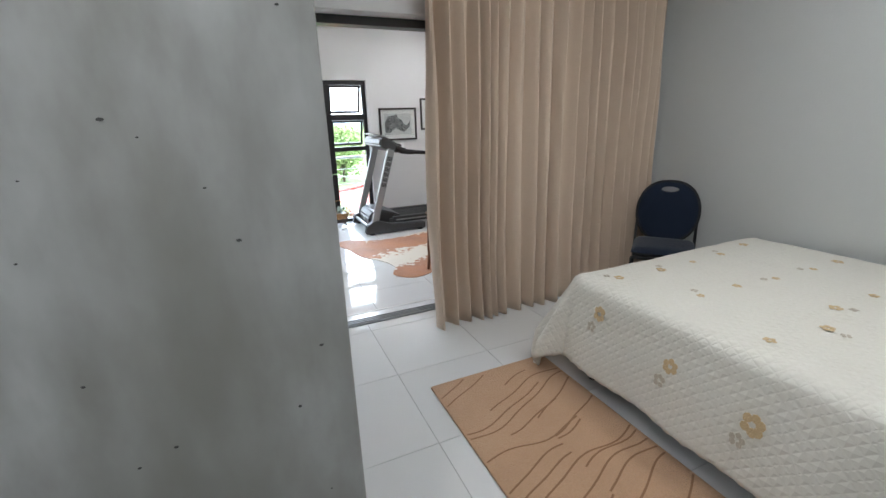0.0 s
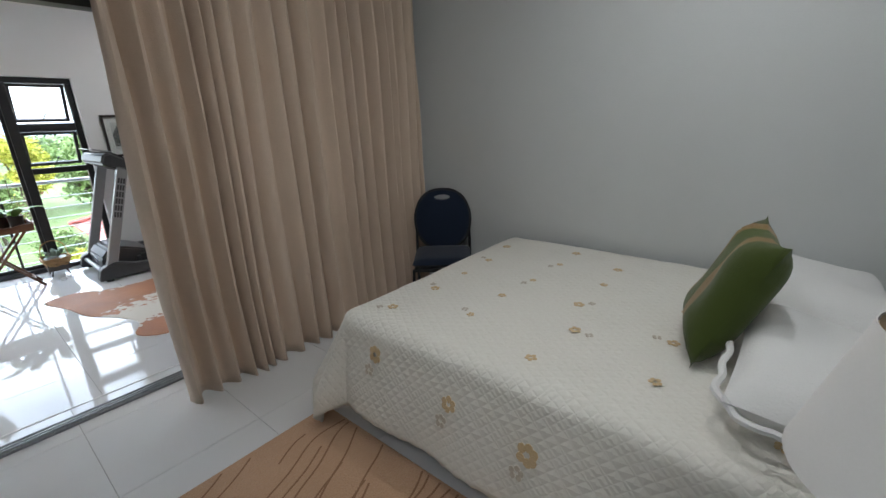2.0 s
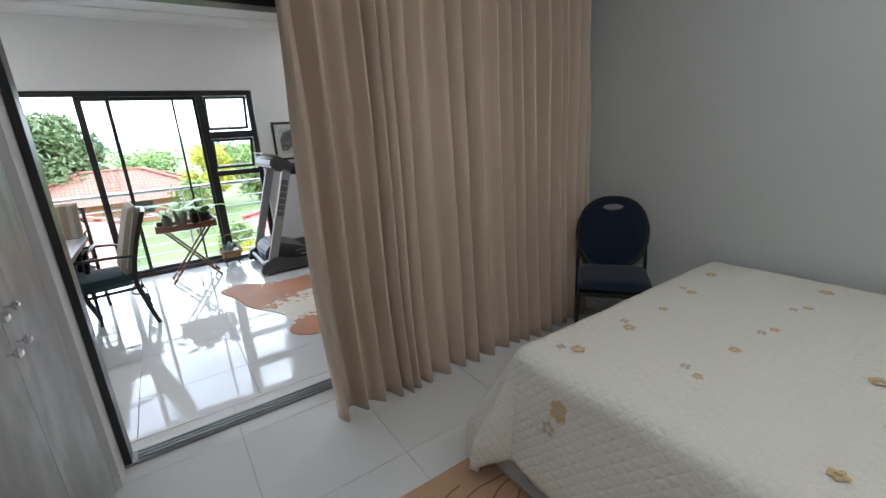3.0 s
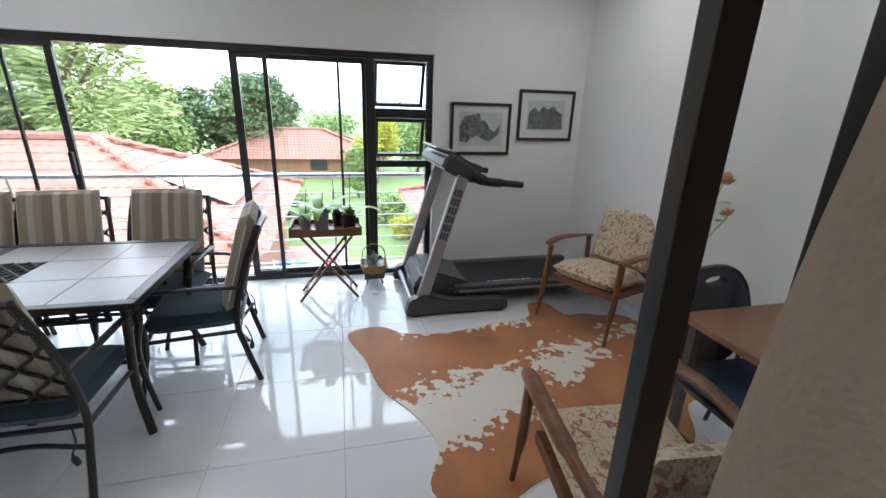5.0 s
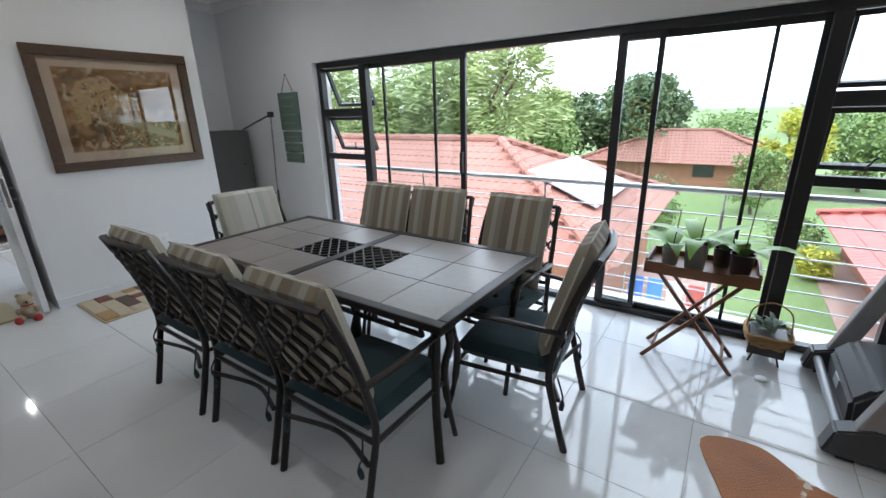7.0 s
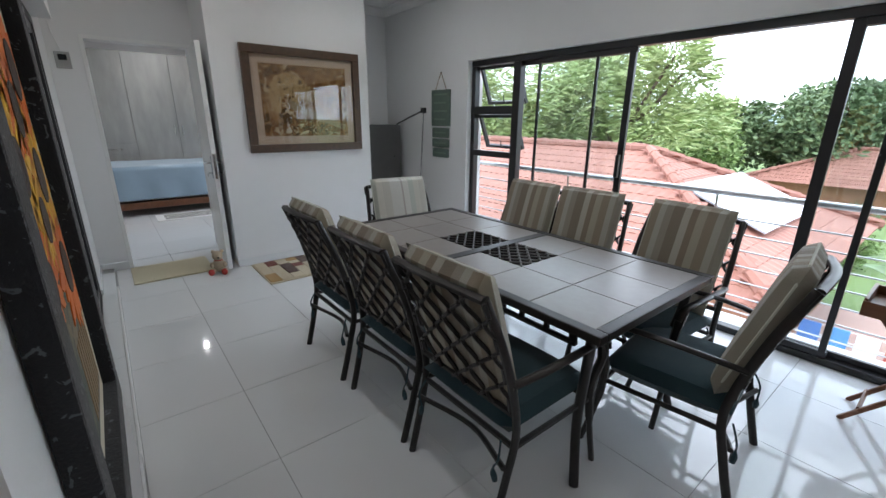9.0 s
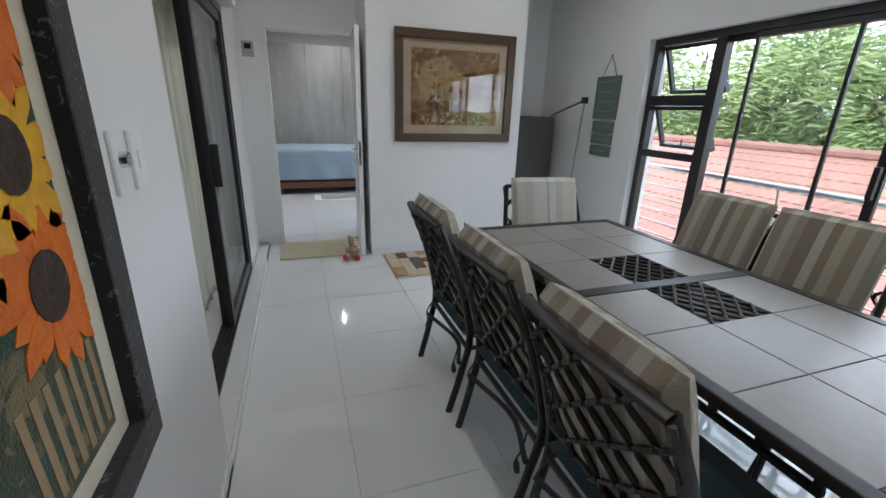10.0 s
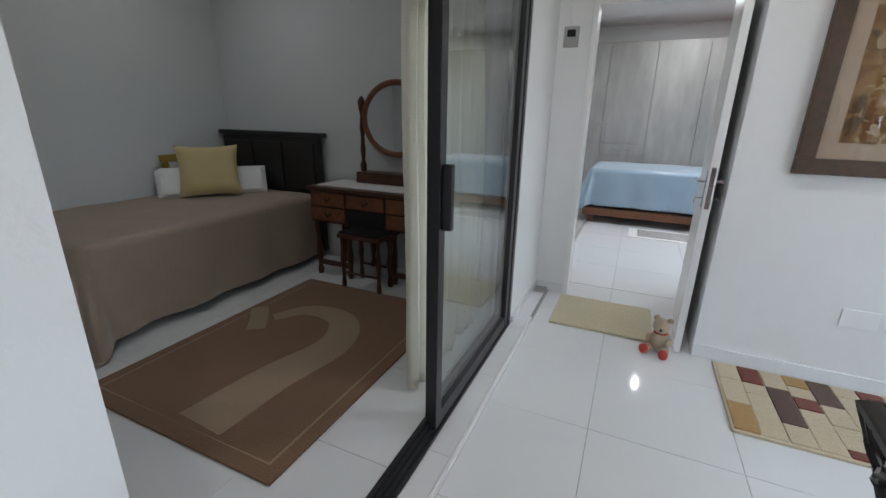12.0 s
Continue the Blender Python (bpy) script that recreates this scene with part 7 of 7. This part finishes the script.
def tree(name, label, x, y, h, r, crown_lo, material, seed, leaf=0.3, count=3600, feather=False, squash=1.0):
    rnd = random.Random(seed)
    t = thing(name, label, "tree", pose(x, y, GROUND))
    trunk_h = h * (crown_lo + 0.25)
    part("trunk", tubem(curve_pts([(0, 0, 0), (0.1 * r * rnd.uniform(-1, 1), 0, trunk_h * 0.5), (0, 0.05 * r, trunk_h)], 5), [0.045 * h * 0.55] * 3 + [0.035 * h * 0.5] * 5 + [0.02 * h * 0.5] * 3, 9), M_BARK, t, smooth=True)
    clumps = []
    zc, hz = h * (crown_lo + 1) / 2, h * (1 - crown_lo) / 2
    for i in range(26):
        while True:
            p = Vector((rnd.uniform(-1, 1), rnd.uniform(-1, 1), rnd.uniform(-1, 1)))
            if 0.35 < p.length < 1:
                break
        clumps.append((Vector((p.x * r * 0.8, p.y * r * 0.8, zc + p.z * hz * 0.82)), rnd.uniform(0.22, 0.42) * r))
    for c, cr in clumps[:10]:
        part("limb", tubem(curve_pts([(0, 0, trunk_h * rnd.uniform(0.5, 0.95)), (c.x * 0.5, c.y * 0.5, trunk_h * 0.4 + c.z * 0.6 - 0.1 * h), tuple(c)], 4), [0.014 * h] * 4 + [0.009 * h] * 4 + [0.004 * h], 6), M_BARK, t, smooth=True)
    verts, faces = [], []
    for i in range(count):
        c, cr = clumps[i % len(clumps)]
        d = Vector((rnd.gauss(0, 1), rnd.gauss(0, 1), rnd.gauss(0, 1) * squash)).normalized() * cr * rnd.uniform(0.45, 1.08)
        p = c + d
        a = Vector((rnd.gauss(0, 1), rnd.gauss(0, 1), rnd.gauss(0, 0.6))).normalized()
        if feather:
            a = (Vector((d.x, d.y, abs(d.z) * 0.3 - 0.1))).normalized() + a * 0.45
            a.normalize()
        b = a.cross(Vector((rnd.gauss(0, 1), rnd.gauss(0, 1), rnd.gauss(0, 1)))).normalized()
        l, w_ = leaf * rnd.uniform(0.6, 1.3), leaf * (0.16 if feather else 0.55) * rnd.uniform(0.7, 1.2)
        k = len(verts)
        mid = p + a * l * 0.45 + a.cross(b) * l * 0.12
        verts += [p, mid + b * w_ * 0.5, p + a * l, mid - b * w_ * 0.5]
        faces.append((k, k + 1, k + 2, k + 3))
    me = bpy.data.meshes.new("crown")
    me.from_pydata([tuple(v) for v in verts], [], faces)
    me.materials.append(material)
    ob = new("crown", me)
    ob.parent = t
    return t


tree("thorn_tree", "tall feathery light green thorn tree behind the roof", -11.5, 24.0, 9.2, 5.0, 0.25, M_L_FEATHER, 1, 0.6, 13000, True, 0.5)
tree("thorn_tree", "tall feathery light green thorn tree behind the roof", -17.5, 23.0, 8.8, 5.2, 0.2, M_L_FEATHER, 2, 0.6, 11000, True, 0.5)
tree("thorn_tree", "feathery light green thorn tree at the fence", -24.0, 21.0, 9.5, 5.5, 0.2, M_L_FEATHER, 7, 0.6, 6000, True, 0.5)
tree("broadleaf_tree", "large dark green broadleaf tree behind the houses", -7.2, 37.0, 7.6, 3.7, 0.12, M_L_DARK, 3, 0.42, 10000)
tree("broadleaf_tree", "dark green broadleaf tree behind the houses", -4.6, 39.5, 7.0, 2.8, 0.15, M_L_DARK, 4, 0.42, 6000)
tree("garden_tree", "pale green garden tree beside the dark broadleaf tree", -11.6, 36.5, 6.6, 2.6, 0.1, M_L_FEATHER, 15, 0.4, 5000)
tree("garden_tree", "mid green garden tree behind the tiled roof", -10.5, 31.0, 5.3, 2.6, 0.1, M_L_MID, 5, 0.35, 4500)
tree("yellow_tree", "yellow-green conifer by the lawn", 3.0, 30.0, 5.0, 1.5, 0.15, M_L_YELLOW, 6, 0.22, 5000)
tree("round_shrub", "round clipped green shrub by the lawn", 1.7, 25.5, 3.2, 1.05, 0.05, M_L_MID, 8, 0.16, 4000)
tree("garden_tree", "grey-green garden tree beyond the lawn", 6.5, 34.0, 4.2, 2.4, 0.1, M_L_MID, 9, 0.3, 3500)
for i, (x, y, h_, r_) in enumerate(((2.6, 20.0, 1.3, 0.8), (3.0, 17.5, 0.9, 0.5), (-1.4, 21.0, 1.5, 0.9), (-1.9, 24.0, 1.7, 1.0))):
    tree("garden_shrub", "leafy green garden shrub beside the lawn", x, y, h_, r_, 0.02, (M_L_MID, M_L_YELLOW, M_L_MID, M_L_DARK)[i], 30 + i, 0.14, 1500)
rnd = random.Random(77)
for i in range(16):
    x = -60 + i * 8.5 + rnd.uniform(-3, 3)
    tree("far_tree", "distant green tree on the skyline", x, rnd.uniform(62, 95), rnd.uniform(3.2, 5.0), rnd.uniform(3.5, 5.5), 0.0, M_L_MID if i % 2 else M_L_DARK, 50 + i, 0.7, 1100)
line = thing("washing_line", "white wire fence and washing rack in the yard", "washing rack", pose(0.0, 12.0, GROUND))
for x in (-0.8, 0.8):
    part("post", tubem([(x, 0, 0.0), (x, 0, 1.3)], 0.02, 6), M_STEEL, line)
for i in range(5):
    part("wire", tubem([(-0.8, 0, 0.5 + i * 0.19), (0.8, 0, 0.5 + i * 0.19)], 0.008, 5), M_WHITE, line)
for i, c in enumerate(((0.08, 0.22, 0.6), (0.1, 0.3, 0.62), (0.7, 0.7, 0.68), (0.5, 0.12, 0.1))):
    part("towel", boxm(-0.7 + i * 0.36, -0.42 + i * 0.36, -0.02, 0.02, 0.55, 1.27, bevel=0.006), weave_mat("towel cloth", c, tuple(v * 0.7 for v in c), 60), line)

# ================= floor tiles =================
def tiles(parent, x0, x1, y0, y1, gx, gy, z, pitch=0.597, limit=None):
    """Square tiles on a grid through (gx, gy), cut at the edges."""
    i0, i1 = math.floor((x0 - gx) / pitch), math.ceil((x1 - gx) / pitch)
    j0, j1 = math.floor((y0 - gy) / pitch), math.ceil((y1 - gy) / pitch)
    shared = {}
    for i in range(i0, i1):
        for j in range(j0, j1):
            a0, a1 = max(x0, gx + i * pitch + 0.0012), min(x1, gx + (i + 1) * pitch - 0.0012)
            b0, b1 = max(y0, gy + j * pitch + 0.0012), min(y1, gy + (j + 1) * pitch - 0.0012)
            if a1 - a0 < 0.01 or b1 - b0 < 0.01:
                continue
            key = (round(a1 - a0, 3), round(b1 - b0, 3))
            if key not in shared:
                bm_ = bmesh.new()
                w_, h_ = key
                e = 0.0012
                lo = [bm_.verts.new(p) for p in ((0, 0, -0.006), (w_, 0, -0.006), (w_, h_, -0.006), (0, h_, -0.006))]
                mid_ = [bm_.verts.new(p) for p in ((0, 0, -e), (w_, 0, -e), (w_, h_, -e), (0, h_, -e))]
                top = [bm_.verts.new(p) for p in ((e, e, 0), (w_ - e, e, 0), (w_ - e, h_ - e, 0), (e, h_ - e, 0))]
                bm_.faces.new(top)
                for k in range(4):
                    m_ = (k + 1) % 4
                    bm_.faces.new([lo[k], lo[m_], mid_[m_], mid_[k]])
                    bm_.faces.new([mid_[k], mid_[m_], top[m_], top[k]])
                me = bpy.data.meshes.new("tile")
                bm_.to_mesh(me)
                bm_.free()
                me.materials.append(M_TILE)
                shared[key] = me
            ob = new("tile", shared[key])
            ob.parent = parent
            ob.location = (a0, b0, z)


tiles(floor, ALCOVE, EAST, SOUTH + 0.013, N + 0.06, -1.03, 3.38, 0.0)
tiles(floor, -8.4, ALCOVE - 0.001, SOUTH + 0.013, 6.2, -1.03, 3.38, 0.0)
tiles(floor_b, -0.6, EAST, BED_S, 2.705, 0.61, 2.0, STEP)
tiles(floor_b, NOOK + 0.16, -0.75, BED_S, 2.705, -1.03, 2.2, STEP)
tiles(floor_b, NOOK + 0.16, D2[1], 2.802, SOUTH - 0.002, 0.61, 2.2, STEP, 0.597)
tiles(floor_b, D1[0], EAST, 2.802, SOUTH - 0.002, 0.61, 2.2, STEP, 0.597)
